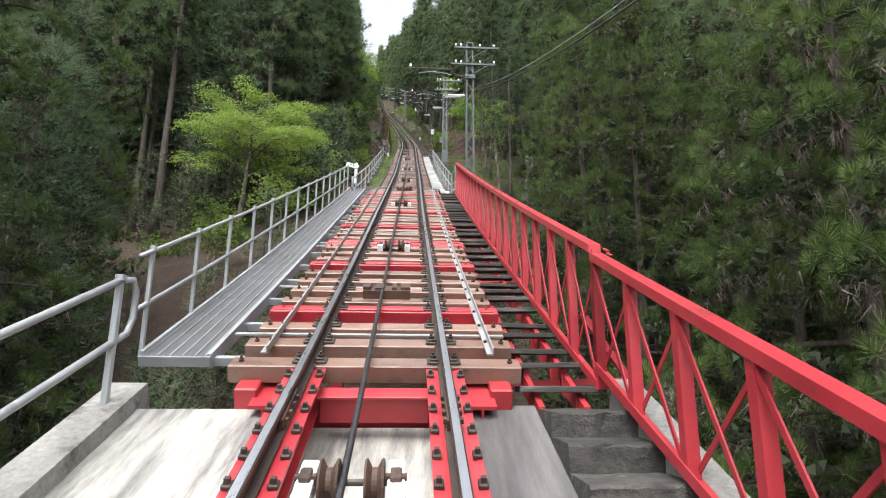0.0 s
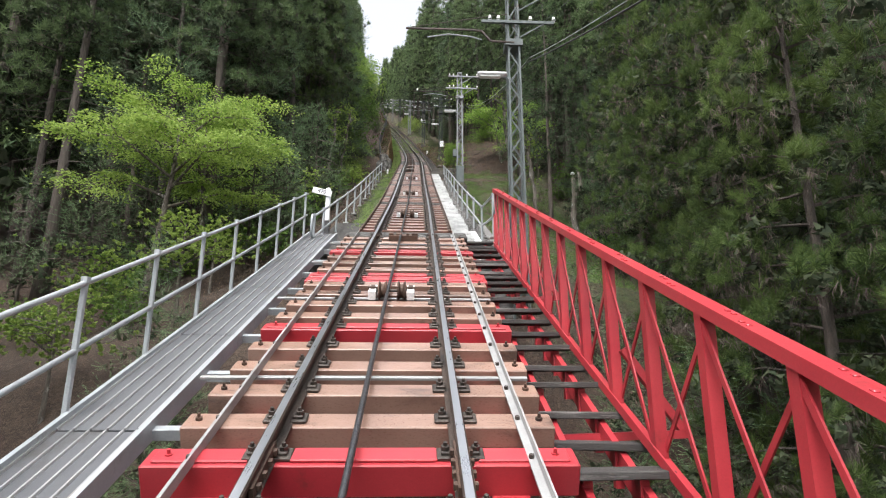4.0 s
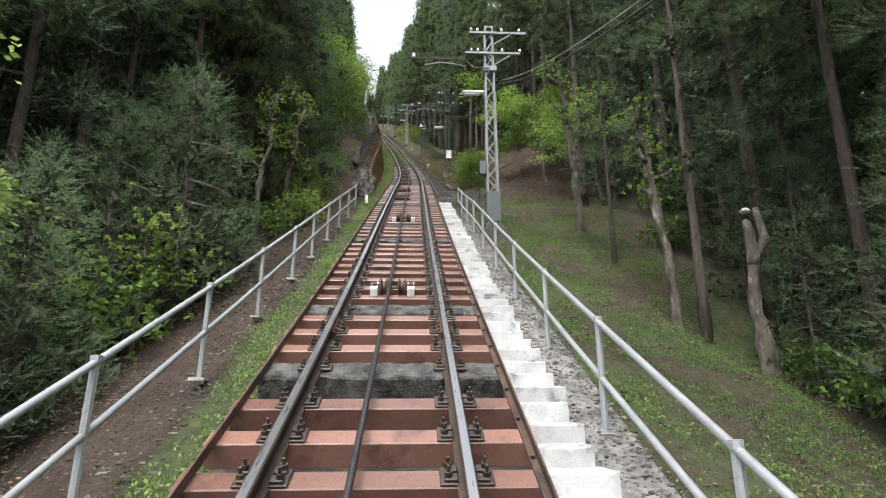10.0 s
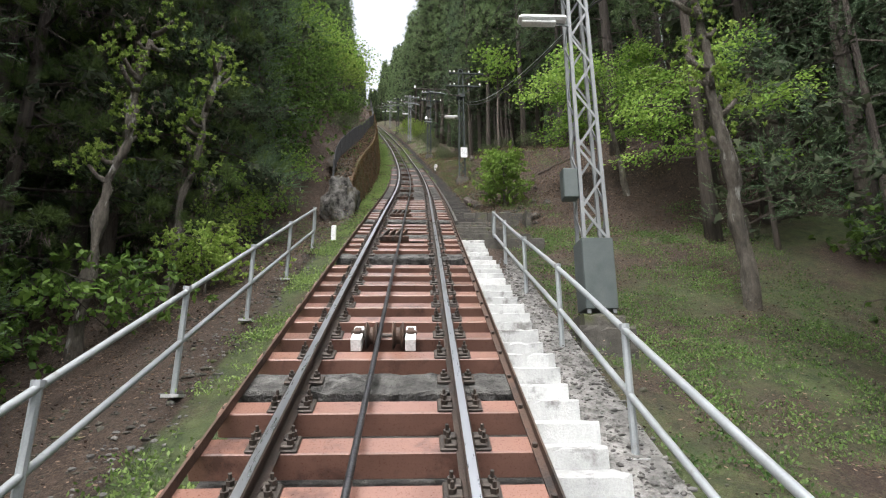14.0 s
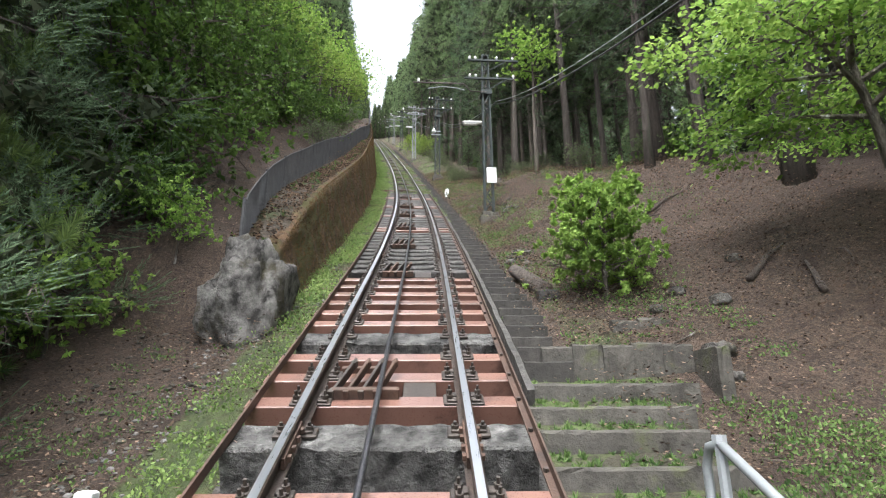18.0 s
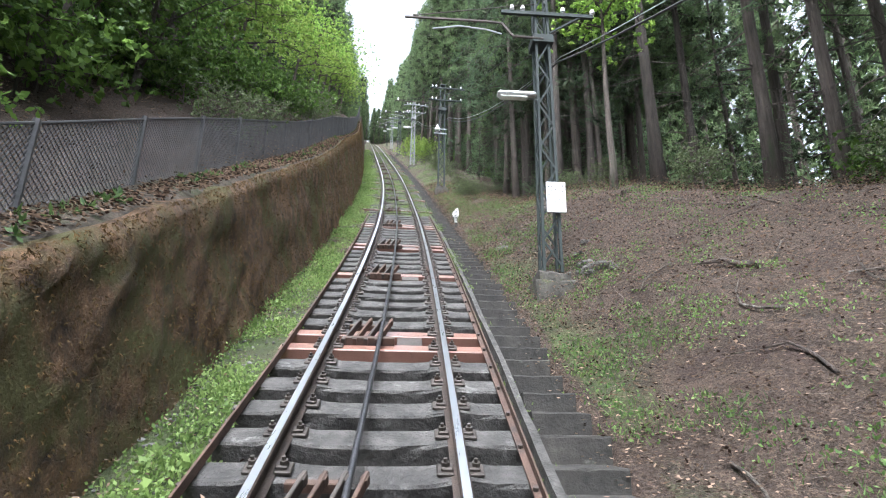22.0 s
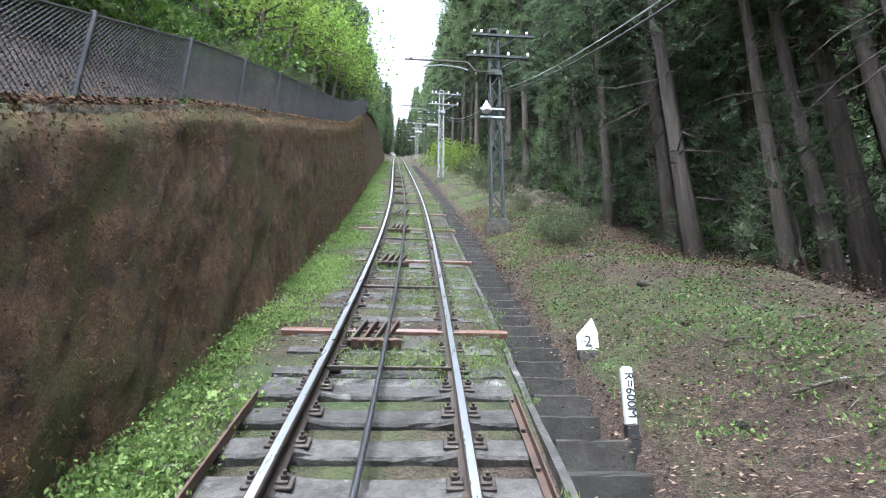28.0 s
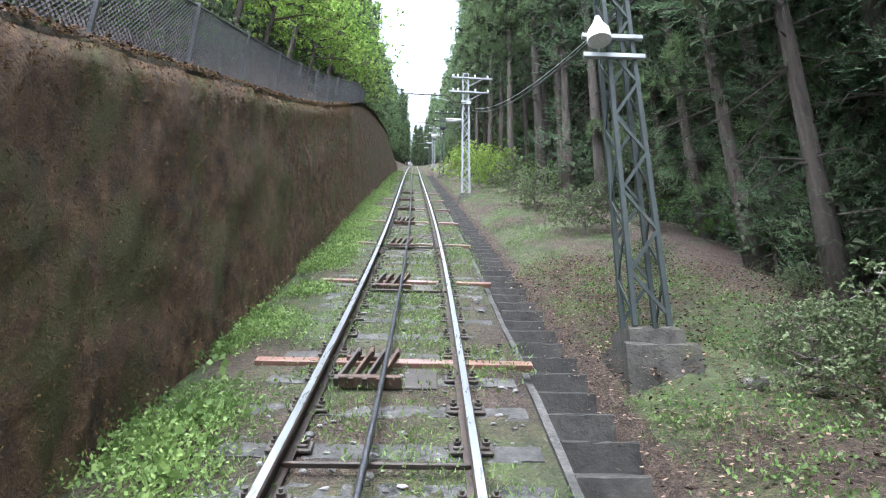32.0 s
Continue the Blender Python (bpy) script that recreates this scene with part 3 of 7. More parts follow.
def ground_material():
    m = bpy.data.materials.new("forest_floor")
    m.use_nodes = True
    n, k = m.node_tree.nodes, m.node_tree.links
    b = n["Principled BSDF"]
    geo = n.new("ShaderNodeNewGeometry")
    attr = n.new("ShaderNodeAttribute")
    attr.attribute_name = "green"

    def tex(scale, detail, r=0.65):
        t = n.new("ShaderNodeTexNoise")
        t.inputs["Scale"].default_value, t.inputs["Detail"].default_value, t.inputs["Roughness"].default_value = scale, detail, r
        k.new(geo.outputs["Position"], t.inputs["Vector"])
        return t

    def ramp(src, a, z):
        r = n.new("ShaderNodeMapRange")
        r.inputs[1].default_value, r.inputs[2].default_value = a, z
        k.new(src, r.inputs[0])
        return r.outputs[0]

    def mix(f, a, c):
        x = n.new("ShaderNodeMix")
        x.data_type = "RGBA"
        for sock, val in ((0, f), (6, a), (7, c)):
            if isinstance(val, tuple):
                x.inputs[sock].default_value = (*val, 1)
            else:
                k.new(val, x.inputs[sock])
        return x.outputs[2]

    coarse, mid, fine, patch = tex(0.5, 6), tex(5, 5), tex(38, 3, 0.75), tex(1.4, 6, 0.7)
    litter = mix(ramp(mid.outputs[0], 0.32, 0.68), (0.017, 0.011, 0.008), (0.066, 0.041, 0.029))
    cell = n.new("ShaderNodeTexVoronoi")
    cell.inputs["Scale"].default_value = 46
    warp = n.new("ShaderNodeVectorMath")
    warp.operation = "MULTIPLY_ADD"
    warp.inputs[1].default_value = (0.16, 0.16, 0.16)
    k.new(fine.outputs[1], warp.inputs[0]), k.new(geo.outputs["Position"], warp.inputs[2]), k.new(warp.outputs[0], cell.inputs["Vector"])
    split = n.new("ShaderNodeSeparateColor")
    k.new(cell.outputs["Color"], split.inputs[0])
    leaf = mix(ramp(split.outputs[1], 0, 1), (0.026, 0.016, 0.011), (0.16, 0.112, 0.08))
    litter = mix(ramp(split.outputs[0], 0.3, 0.7), litter, leaf)
    litter = mix(ramp(fine.outputs[0], 0.54, 0.72), litter, (0.13, 0.1, 0.078))
    litter = mix(ramp(patch.outputs[0], 0.5, 0.68), litter, mix(ramp(fine.outputs[0], 0.35, 0.65), (0.018, 0.011, 0.008), (0.062, 0.036, 0.025)))
    moss = mix(ramp(mid.outputs[0], 0.35, 0.7), (0.04, 0.06, 0.02), (0.11, 0.14, 0.05))
    add = n.new("ShaderNodeMath")
    add.operation = "ADD"
    k.new(coarse.outputs[0], add.inputs[0]), k.new(attr.outputs["Fac"], add.inputs[1])
    add2 = n.new("ShaderNodeMath")
    add2.operation = "MULTIPLY_ADD"
    add2.inputs[1].default_value = 0.35
    k.new(fine.outputs[0], add2.inputs[0]), k.new(add.outputs[0], add2.inputs[2])
    k.new(mix(ramp(add2.outputs[0], 1.1, 1.32), litter, moss), b.inputs["Base Color"])
    b.inputs["Roughness"].default_value = 0.95
    bump = n.new("ShaderNodeBump")
    bump.inputs["Strength"].default_value, bump.inputs["Distance"].default_value = 1.0, 0.07
    tall = n.new("ShaderNodeMath")
    tall.operation = "ADD"
    k.new(mid.outputs[0], tall.inputs[0]), k.new(fine.outputs[0], tall.inputs[1])
    k.new(tall.outputs[0], bump.inputs["Height"]), k.new(bump.outputs[0], b.inputs["Normal"])
    return m


def greenness(s, l):
    """How green the ground is: mossy strips by the track, herbs to its right, leaf litter elsewhere."""
    if s < 22:
        return 0.0
    g = 0.15
    if -1.95 < l < -1.05:
        g = (0.62 if s < 66 else 0.75) if s > 24 else 0.2
    if abs(l) <= 1.6 and s > 62:
        g = 0.34 + 0.16 * smooth01((s - 66) / 4)
    if l > 1.9:
        g = 0.51 if s < 46 else (0.17 + 0.36 * smooth01((3.6 - l) / 1.6))
        if s > 66:
            g = 0.5 if l < 4 else 0.42
    if l < -2.4:
        g = 0.0 if s < 50 else 0.2
    return g


def build_ground():
    ss = [-25 + 5 * i for i in range(5)] + [0.5 * i for i in range(0, 220)] + [110 + 2 * i for i in range(25)] + [160 + 20 * i for i in range(14)]
    ls = [-600, -150, -60, -40, -28, -20, -15, -12, -10, -8.5, -7.2, -6.2, -5.4, -4.7, -4.1, -3.6, -3.2, -2.85, -2.6, -2.42, -2.3, -2.15, -1.95, -1.75, -1.55, -1.35, -1.1, -0.7, 0, 0.7, 1.08, 1.18]
    ls += [1.46, 1.73, 1.83] + [1.98 + 0.25 * i for i in range(21)] + [7.7, 8.4, 9.3, 10.4, 12, 14, 17, 21, 28, 40, 60, 150, 600]
    me = Mesh()
    green = []
    for s in ss:
        for l in ls:
            far = max(0.0, abs(l) - 60)
            me.v.append(tuple(on_ground(s, max(-60, min(60, l))) + on_line(s)[2] * math.copysign(far, l) + Vector((0, 0, -0.15 * far))))
            green.append(greenness(s, l))
    w = len(ls)
    me.f = [(i * w + j, i * w + j + 1, (i + 1) * w + j + 1, (i + 1) * w + j) for i in range(len(ss) - 1) for j in range(w - 1)]
    data = me.data("ground", ground_material(), True)
    data.attributes.new("green", "FLOAT", "POINT").data.foreach_set("value", green)
    return thing("ground", "steep forest floor with brown leaf litter, moss and herbs", "ground", kind="structure", data=data)


build_ground()

# ---- railway track ----
GAUGE = 1.049
track = thing("railway_track", "steep single railway track with a haul cable between two rails", "railway track", kind="structure")


def rail_profile(c, w=1.0):
    h, t, f = 0.0325, 0.009, 0.056
    p = [(-f, -0.14), (f, -0.14), (f, -0.131), (t, -0.118), (t, -0.045), (h, -0.036), (h, -0.008), (h - 0.008, 0), (-h + 0.008, 0), (-h, -0.008), (-h, -0.036), (-t, -0.045), (-t, -0.118), (-f, -0.131)]
    return [(c + x, y) for x, y in p]


for side in (-1, 1):
    c = side * (GAUGE / 2 + 0.0325)
    part("rail", Mesh().sweep(rail_profile(c), -6, 214, 1.0, T), RAIL_SIDE, track, "rusty steel rail with a polished running face")
    part("running_face", Mesh().sweep([(c - 0.023, 0.0015), (c + 0.023, 0.0015), (c + 0.028, -0.004), (c - 0.028, -0.004)], -6, 214, 1.0, T), RAIL_TOP, track, "shiny worn rail top")
    for s in (3.6, 12.2, 20.6, 28.8, 45.2, 52.4, 60.6, 76.6, 84.5):
        for off in (-0.032, 0.032):
            j = Mesh().box(c + off - 0.012, c + off + 0.012, -0.24, 0.24, -0.115, -0.05)
            for k in (-0.17, -0.06, 0.06, 0.17):
                j.box(c + off * 1.55 - 0.016, c + off * 1.55 + 0.016, k - 0.018, k + 0.018, -0.1, -0.068)
            part("fish_plate", j, RUST, track, m=frame_t(s))

# one clip mesh and one bolted clamp mesh, shared
clip = Mesh().box(-0.035, 0.065, -0.06, 0.06, -0.14, -0.115, bevel=0.006).box(-0.03, 0.04, -0.035, 0.035, -0.118, -0.095, bevel=0.006)
clip.tube([(0.015, 0, -0.1), (0.015, 0, -0.05)], 0.013, 6)
clip.tube([(0.015, 0, -0.095), (0.015, 0, -0.072)], 0.026, 6)
CLIP = clip.data("rail_clip", DARK_STEEL)
clamp = Mesh().box(-0.03, 0.075, -0.085, 0.085, -0.14, -0.12, bevel=0.006)
for y in (-0.045, 0.045):
    clamp.box(-0.025, 0.05, y - 0.03, y + 0.03, -0.122, -0.098, bevel=0.006).tube([(0.03, y, -0.1), (0.03, y, -0.035)], 0.011, 6).tube([(0.03, y, -0.098), (0.03, y, -0.07)], 0.023, 6)
CLAMP = clamp.data("rail_clamp", DARK_STEEL)


def clips(sleeper, data):
    for side in (-1, 1):
        for out in (-1, 1):
            c = side * (GAUGE / 2 + 0.0325) + out * 0.075
            part(data.name, data, None, sleeper, m=Matrix.Translation((c, 0, 0)) @ Matrix.Rotation(0 if out > 0 else math.pi, 4, "Z"))


def timber(length, width, tall):
    return Mesh().box(-length / 2, length / 2, -width / 2, width / 2, -0.14 - tall, -0.14, bevel=0.008)


TIMBER = timber(2.42, 0.2, 0.15)
bolt = lambda me, x, y=0.0: me.tube([(x, y, -0.14), (x, y, -0.09)], 0.011, 6).tube([(x, y, -0.138), (x, y, -0.118)], 0.024, 6)
BRIDGE_SLEEPER = TIMBER.data("sleeper", SALMON)
RED_BEAM = timber(2.5, 0.2, 0.2).box(-0.42, 0.42, -0.07, 0.07, -0.141, -0.12, bevel=0.006).box(-1.2, -0.66, -0.07, 0.07, -0.141, -0.125, bevel=0.006).box(0.66, 1.2, -0.07, 0.07, -0.141, -0.125, bevel=0.006).data("cross_beam", RED)
STEEL_SLEEPER = timber(2.06, 0.175, 0.17).data("sleeper", BROWN)
# worn concrete sleepers, some with a dished middle
def dished(seed):
    me = Mesh().block(-1.0, 1.0, -0.12, 0.12, -0.38, -0.15, seed, 0.005, 16, 0.018)
    sink = lambda x: 0.012 * smooth01((0.46 - abs(x)) / 0.16) - 0.018 * (0.43 < abs(x) < 0.74)
    me.v = [(x, y, z - sink(x) * (z > -0.3)) for x, y, z in me.v]
    return me.data("sleeper", DARK_CONCRETE)


CONCRETE_SLEEPER = [dished(i) for i in range(4)]
BIG_SLAB = [Mesh().block(-0.99, 0.99, -0.17, 0.17, -0.5, -0.145, 30 + i, 0.011, 26, 0.02).data("sleeper", SLAB) for i in range(3)]
FLAT_SLEEPER = [Mesh().block(-1.0, 1.0, -0.1, 0.1, -0.3, -0.15, 40 + i, 0.009, 18, 0.016).data("sleeper", DARK_CONCRETE) for i in range(3)]
TIE_ROD = Mesh().box(-0.56, 0.56, -0.012, 0.012, -0.14, -0.105, bevel=0.004).data("tie_bar", DARK_STEEL)

RED_AT = [6.15, 8.57, 10.5, 12.42, 14.9, 17.3, 19.2]


def near(s, places, d):
    return any(abs(s - p) < d for p in places)


def sleeper(s, data, fast=CLIP, label="", n=0.0):
    data = random.choice(data) if isinstance(data, list) else data
    ob = part(data.name, data, None, track, label, m=frame_t(s, 0, n))
    clips(ob, fast)
    return ob


END_BOLT = bolt(Mesh(), 0.0).data("bolt", RUST)
RED_BOLT = bolt(Mesh(), 0.0).data("bolt", RED)
# on the bridge
s = 4.58
while s < 20.9:
    red = near(s, RED_AT, 0.24)
    at = min(RED_AT, key=lambda p: abs(p - s)) if red else s
    ob = sleeper(at, RED_BEAM if red else BRIDGE_SLEEPER, CLIP, "red painted cross beam" if red else "brown painted bridge timber")
    for x in (-1.12, 1.12):
        part("bolt", RED_BOLT if red else END_BOLT, None, ob, m=Matrix.Translation((x, 0.0, 0.0)))
    s += 0.488
for s in (10.18, 17.0):
    part("cross_beam", RED_BEAM, None, track, "red painted cross beam", m=frame_t(s + 0.03))
BEARER = Mesh().box(-1.4, 1.19, -0.022, 0.022, -0.18, -0.155, bevel=0.003).data("bearer", GRATING)
for s in (5.35, 7.2, 10.05, 11.7, 13.65, 16.1, 18.3, 20.1):
    part("bearer", BEARER, None, track, "pale steel cross bearer", m=frame_t(s))
for s in (6.68, 20.42):
    anchor = thing("anchor_block", "dark brown notched timber block between the rails", "timber block", m=frame_t(s))
    part("beam", Mesh().box(-0.29, 0.27, -0.11, 0.11, -0.15, -0.03, bevel=0.006), RUST, anchor)
    for x0, x1, z in ((-0.29, -0.2, 0.01), (-0.15, -0.04, 0.0), (0.05, 0.11, 0.005), (0.15, 0.27, 0.01)):
        part("notch", Mesh().box(x0, x1, -0.1, 0.1, -0.031, z, bevel=0.005), RUST, anchor)
# on the concrete bed
SLABS = [27.85, 29.72, 34.72, 36.62, 41.3, 43.2, 45.42, 47.5]
s = 21.85
while s < 50.9:
    if near(s, SLABS, 0.3):
        s = min(SLABS, key=lambda p: abs(p - s))
        sleeper(s, BIG_SLAB, CLIP, "wide grey concrete sleeper")
        s += 0.52
        continue
    sleeper(s, STEEL_SLEEPER, CLAMP, "red-brown painted steel sleeper")
    s += 0.485
# concrete sleepers with a few painted ones
s = 51.2
while s < 69.6:
    painted = near(s, [57.1, 60.4, 63.4, 67.0], 0.42)
    sleeper(s, STEEL_SLEEPER if painted else CONCRETE_SLEEPER, CLIP, "red-brown painted sleeper" if painted else "dark concrete sleeper with a dished middle")
    s += 0.46
GUIDES = [42.9, 46.2, 50.9, 53.9, 57.0, 60.3, 63.3, 67.0, 70.85, 75.0, 79.05, 82.2, 85.5, 89.0, 92.4, 95.8, 99.2]
while s < 120:
    kind = FLAT_SLEEPER
    sleeper(s, kind, CLIP, "dark sleeper half buried in grass", n=-0.02)
    s += 0.56
PLANK = Mesh().box(-1.2, 1.2, -0.05, 0.05, -0.2, -0.13, bevel=0.006)
for g in GUIDES[8:]:
    part("sleeper", PLANK.data("sleeper", BROWN), None, track, "faded red-brown cross bar", m=frame_t(g + 0.32))
for s in (69.75, 72.9, 77.4, 81.6, 85.0):
    part("sleeper", random.choice(BIG_SLAB), None, track, "wide grey concrete sleeper", m=frame_t(s, 0, -0.03))
    part("tie_bar", TIE_ROD, None, track, "dark steel tie bar", m=frame_t(s + 0.24, 0, 0.01))

# outer guard angles
for l, s0, s1, mat, lab in ((-0.98, 4.75, 21.2, GRATING, "pale steel guard angle"), (0.98, 4.75, 21.2, GRATING, "pale steel guard angle"), (-0.97, 21.7, 69.4, RUST, "rusty steel guard angle"), (0.97, 21.7, 69.4, RUST, "rusty steel guard angle")):
    w = 0.06 if mat is GRATING else 0.055
    me = Mesh().sweep([(l - w / 2, -0.138), (l + w / 2, -0.138), (l + w / 2, -0.07), (l + w / 2 - 0.012, -0.07), (l + w / 2 - 0.012, -0.124), (l - w / 2, -0.124)], s0, s1, 1.0, T)
    part("guard_angle", me, mat, track, lab)
    heads = Mesh()
    q = s0 + 0.3
    while q < s1:
        heads.tube([T(q, l - 0.01, -0.126), T(q, l - 0.01, -0.1)], 0.016, 6)
        q += 0.488
    part("bolt_row", heads, DARK_STEEL, track)
# haul cable
cable = thing("haul_cable", "greased steel haul cable running up between the rails", "cable")
part("cable_run", Mesh().sweep([(-0.06 + 0.021 * math.cos(a * math.pi / 4), -0.03 + 0.021 * math.sin(a * math.pi / 4)) for a in range(8)], -6, 214, 1.0, T), CABLE, cable, smooth=True)

# cable pulleys: two white side blocks, an axle and two wheels
pulley = thing("cable_pulley", "pair of grooved cable pulley wheels between white blocks on the sleepers", "pulley", "cable pulleys")
for x in (-0.25, 0.21):
    part("side_block", Mesh().box(x - 0.045, x + 0.045, -0.17, 0.17, -0.14, -0.03, bevel=0.006), WHITE, pulley, "white painted steel block")
    part("bearing", Mesh().box(x - 0.03, x + 0.03, -0.05, 0.05, -0.035, 0.0, bevel=0.006).tube([(x - 0.055, 0, -0.03), (x + 0.055, 0, -0.03)], 0.02, 8), RUST, pulley)
part("axle", Mesh().tube([(-0.26, 0, -0.06), (0.24, 0, -0.06)], 0.018, 8), DARK_STEEL, pulley)
for x in (-0.13, 0.1):
    w = Mesh()
    prof = [(-0.05, 0.04), (-0.05, 0.115), (-0.038, 0.12), (-0.014, 0.075), (0.014, 0.075), (0.038, 0.12), (0.05, 0.115), (0.05, 0.04)]
    N = 18
    w.add([(x + a, r * math.cos(2 * math.pi * i / N), -0.06 + r * math.sin(2 * math.pi * i / N)) for i in range(N) for a, r in prof], [(i * 8 + k, ((i + 1) % N) * 8 + k, ((i + 1) % N) * 8 + k + 1, i * 8 + k + 1) for i in range(N) for k in range(7)])
    part("wheel", w, RUST, pulley, "rusty grooved wheel", smooth=False)
PULLEYS = [2.7, 9.7, 16.1, 24.2, 30.4, 37.4]
pulley.matrix_world = frame_t(PULLEYS[0])
for s in PULLEYS[1:]:
    copy_thing(pulley, frame_t(s))

# slanted cable guides of the upper stretch
guide = thing("cable_guide", "rusty steel cable guide with slanted blades between the rails", "cable guide", "cable guides")
part("frame_bar", Mesh().box(-0.42, 0.08, -0.23, -0.17, -0.15, -0.06, bevel=0.006), RUST, guide)
part("frame_bar", Mesh().box(-0.42, -0.1, 0.3, 0.35, -0.15, -0.09, bevel=0.006), RUST, guide)
for i, x in enumerate((-0.36, -0.25, -0.14, -0.03)):
    m = Matrix.Translation((x, 0.02, -0.07)) @ Matrix.Rotation(radians(-14), 4, "Z") @ Matrix.Rotation(radians(9), 4, "X")
    part("blade", Mesh().box(-0.013, 0.013, -0.25, 0.27, -0.04, 0.035, bevel=0.005).box(-0.022, 0.022, -0.27, -0.21, -0.03, 0.045, bevel=0.005).box(-0.022, 0.022, 0.2, 0.25, -0.03, 0.03, bevel=0.005), RUST if i % 2 else DARK_STEEL, guide, m=m)
part("pit_cover", Mesh().box(0.1, 0.36, -0.2, 0.2, -0.19, -0.155, bevel=0.006), DARK_STEEL, guide)
guide.matrix_world = frame_t(GUIDES[0])
for s in GUIDES[1:]:
    copy_thing(guide, frame_t(s))

# ---- lower abutment ----
abutment = thing("abutment", "streaked pale concrete bridge abutment with steps at its side", "abutment", kind="structure")


def slab(s0, s1, l0, l1, n0, n1, mat, name="slab", label="", place=T, step=0.5, parent=None):
    return part(name, Mesh().sweep([(l0, n0), (l1, n0), (l1, n1), (l0, n1)], s0, s1, step, place), mat, parent or abutment, label)


slab(-6, 4.3, -1.85, -0.66, -1.9, -0.43, PALE_CONCRETE, "apron", "white streaked concrete apron")
slab(-6, 4.38, 0.66, 1.31, -1.9, -0.43, STREAKED, "apron", "grey streaked concrete apron")
slab(-6, 4.4, -0.66, 0.66, -1.9, -0.64, PALE_CONCRETE, "trough", "stained concrete between the girders")
slab(-6, 4.5, -2.14, -1.85, -3.2, -0.3, PARAPET, "parapet", "rough concrete side wall")
slab(-6, 4.4, 1.95, 2.15, -3.2, -0.2, PARAPET, "parapet", "rough concrete side wall")
slab(3.5, 4.28, -2.14, 2.15, -4.5, -0.9, CONCRETE, "breast_wall")
for i in range(16):
    s = 4.4 - 0.46 * i
    m = frame_z(s, 0, 0)
    part("step", Mesh().block(1.31, 1.95, -0.42, 0.0, -1.2, -0.42, 140 + i, 0.006, 8, 0.02), DARK_CONCRETE, abutment, "worn dark concrete step", m=m)

# ---- bridge ----
bridge = thing("railway_bridge", "red painted steel girder bridge carrying the track over a gully", "bridge", kind="structure")
for l in (-0.557, 0.557):
    me = Mesh().sweep([(l - 0.15, -0.17), (l + 0.15, -0.17), (l + 0.15, -0.145), (l + 0.02, -0.165), (l + 0.02, -0.4), (l + 0.12, -0.4), (l + 0.12, -0.42), (l - 0.12, -0.42), (l - 0.12, -0.4), (l - 0.02, -0.4), (l - 0.02, -0.165), (l - 0.15, -0.145)], -5, 4.45, 0.8, T)
    part("girder", me, RED, bridge, "red rail girder on the abutment")
    bolts = Mesh()
    for i in range(30):
        s = 4.3 - 0.3 * i
        for d in (-0.12, 0.12):
            m = frame_t(s, l + d, -0.15)
            bolts.box(-0.028, 0.028, -0.035, 0.035, 0.0, 0.03, m=m, bevel=0.005).box(-0.015, 0.015, -0.015, 0.015, 0.03, 0.06, m=m)
    part("bolt_row", bolts, DARK_STEEL, bridge)
for l in (-0.85, 0.85):
    part("girder", Mesh().sweep([(l - 0.11, -0.33), (l + 0.11, -0.33), (l + 0.11, -0.36), (l + 0.01, -0.36), (l + 0.01, -1.05), (l + 0.11, -1.05), (l + 0.11, -1.08), (l - 0.11, -1.08), (l - 0.11, -1.05), (l - 0.01, -1.05), (l - 0.01, -0.36), (l - 0.11, -0.36)], 4.15, 22.4, 1.0, T), RED, bridge, "deep red plate girder")
for s in (4.7, 6.15, 8.57, 10.5, 12.42, 14.9, 17.3, 19.2, 21.0):
    part("cross_frame", Mesh().box(-0.86, 0.86, -0.05, 0.05, -0.98, -0.62, m=frame_t(s)), RED, bridge)
part("end_beam", Mesh().box(-0.43, 0.43, -0.06, 0.06, -0.5, -0.28, m=frame_t(4.26), bevel=0.01).box(-0.44, 0.44, -0.1, 0.08, -0.285, -0.262, m=frame_t(4.26), bevel=0.004), RED, bridge, "red cross beam at the bridge end")
for l in (-1.02, 1.02):
    part("bearing_box", Mesh().box(l - 0.09, l + 0.09, -0.12, 0.14, -0.48, -0.26, m=frame_t(4.42), bevel=0.012), RED, bridge)
# steel pier legs
for s in (10.5, 17.3):
    for l in (-0.85, 0.85):
        part("pier_leg", Mesh().bar(T(s, l, -1.05), Z(s, l * 1.5, plain_height(s, l) - 0.5), 0.22, 0.22, up=Vector((0, 1, 0))), RED, bridge)
# walkway of ribbed deck panels on brackets
walkway = thing("walkway", "grey ribbed metal walkway along the bridge side", "walkway", kind="structure")
s = 4.95
while s < 21.5:
    e = min(s + 1.98, 21.75)
    panel = part("deck_panel", Mesh().sweep([(-2.1, -0.27), (-1.53, -0.27), (-1.53, -0.25), (-2.1, -0.25)], s, e, 2.0, T), DECK, walkway)
    ribs = Mesh()
    for l in (-2.08, -1.97, -1.86, -1.75, -1.64, -1.55):
        ribs.sweep([(l - 0.01, -0.25), (l + 0.01, -0.25), (l + 0.006, -0.235), (l - 0.006, -0.235)], s, e, 2.0, T)
    part("rib_row", ribs, GRATING, panel, "worn bright ribs")
    s += 2.0
part("edge_beam", Mesh().sweep([(-2.12, -0.36), (-2.085, -0.36), (-2.085, -0.2), (-2.12, -0.2)], 4.95, 21.75, 2, T), GALV, walkway)
part("edge_beam", Mesh().sweep([(-1.53, -0.36), (-1.495, -0.36), (-1.495, -0.22), (-1.53, -0.22)], 4.95, 21.75, 2, T), GALV, walkway)
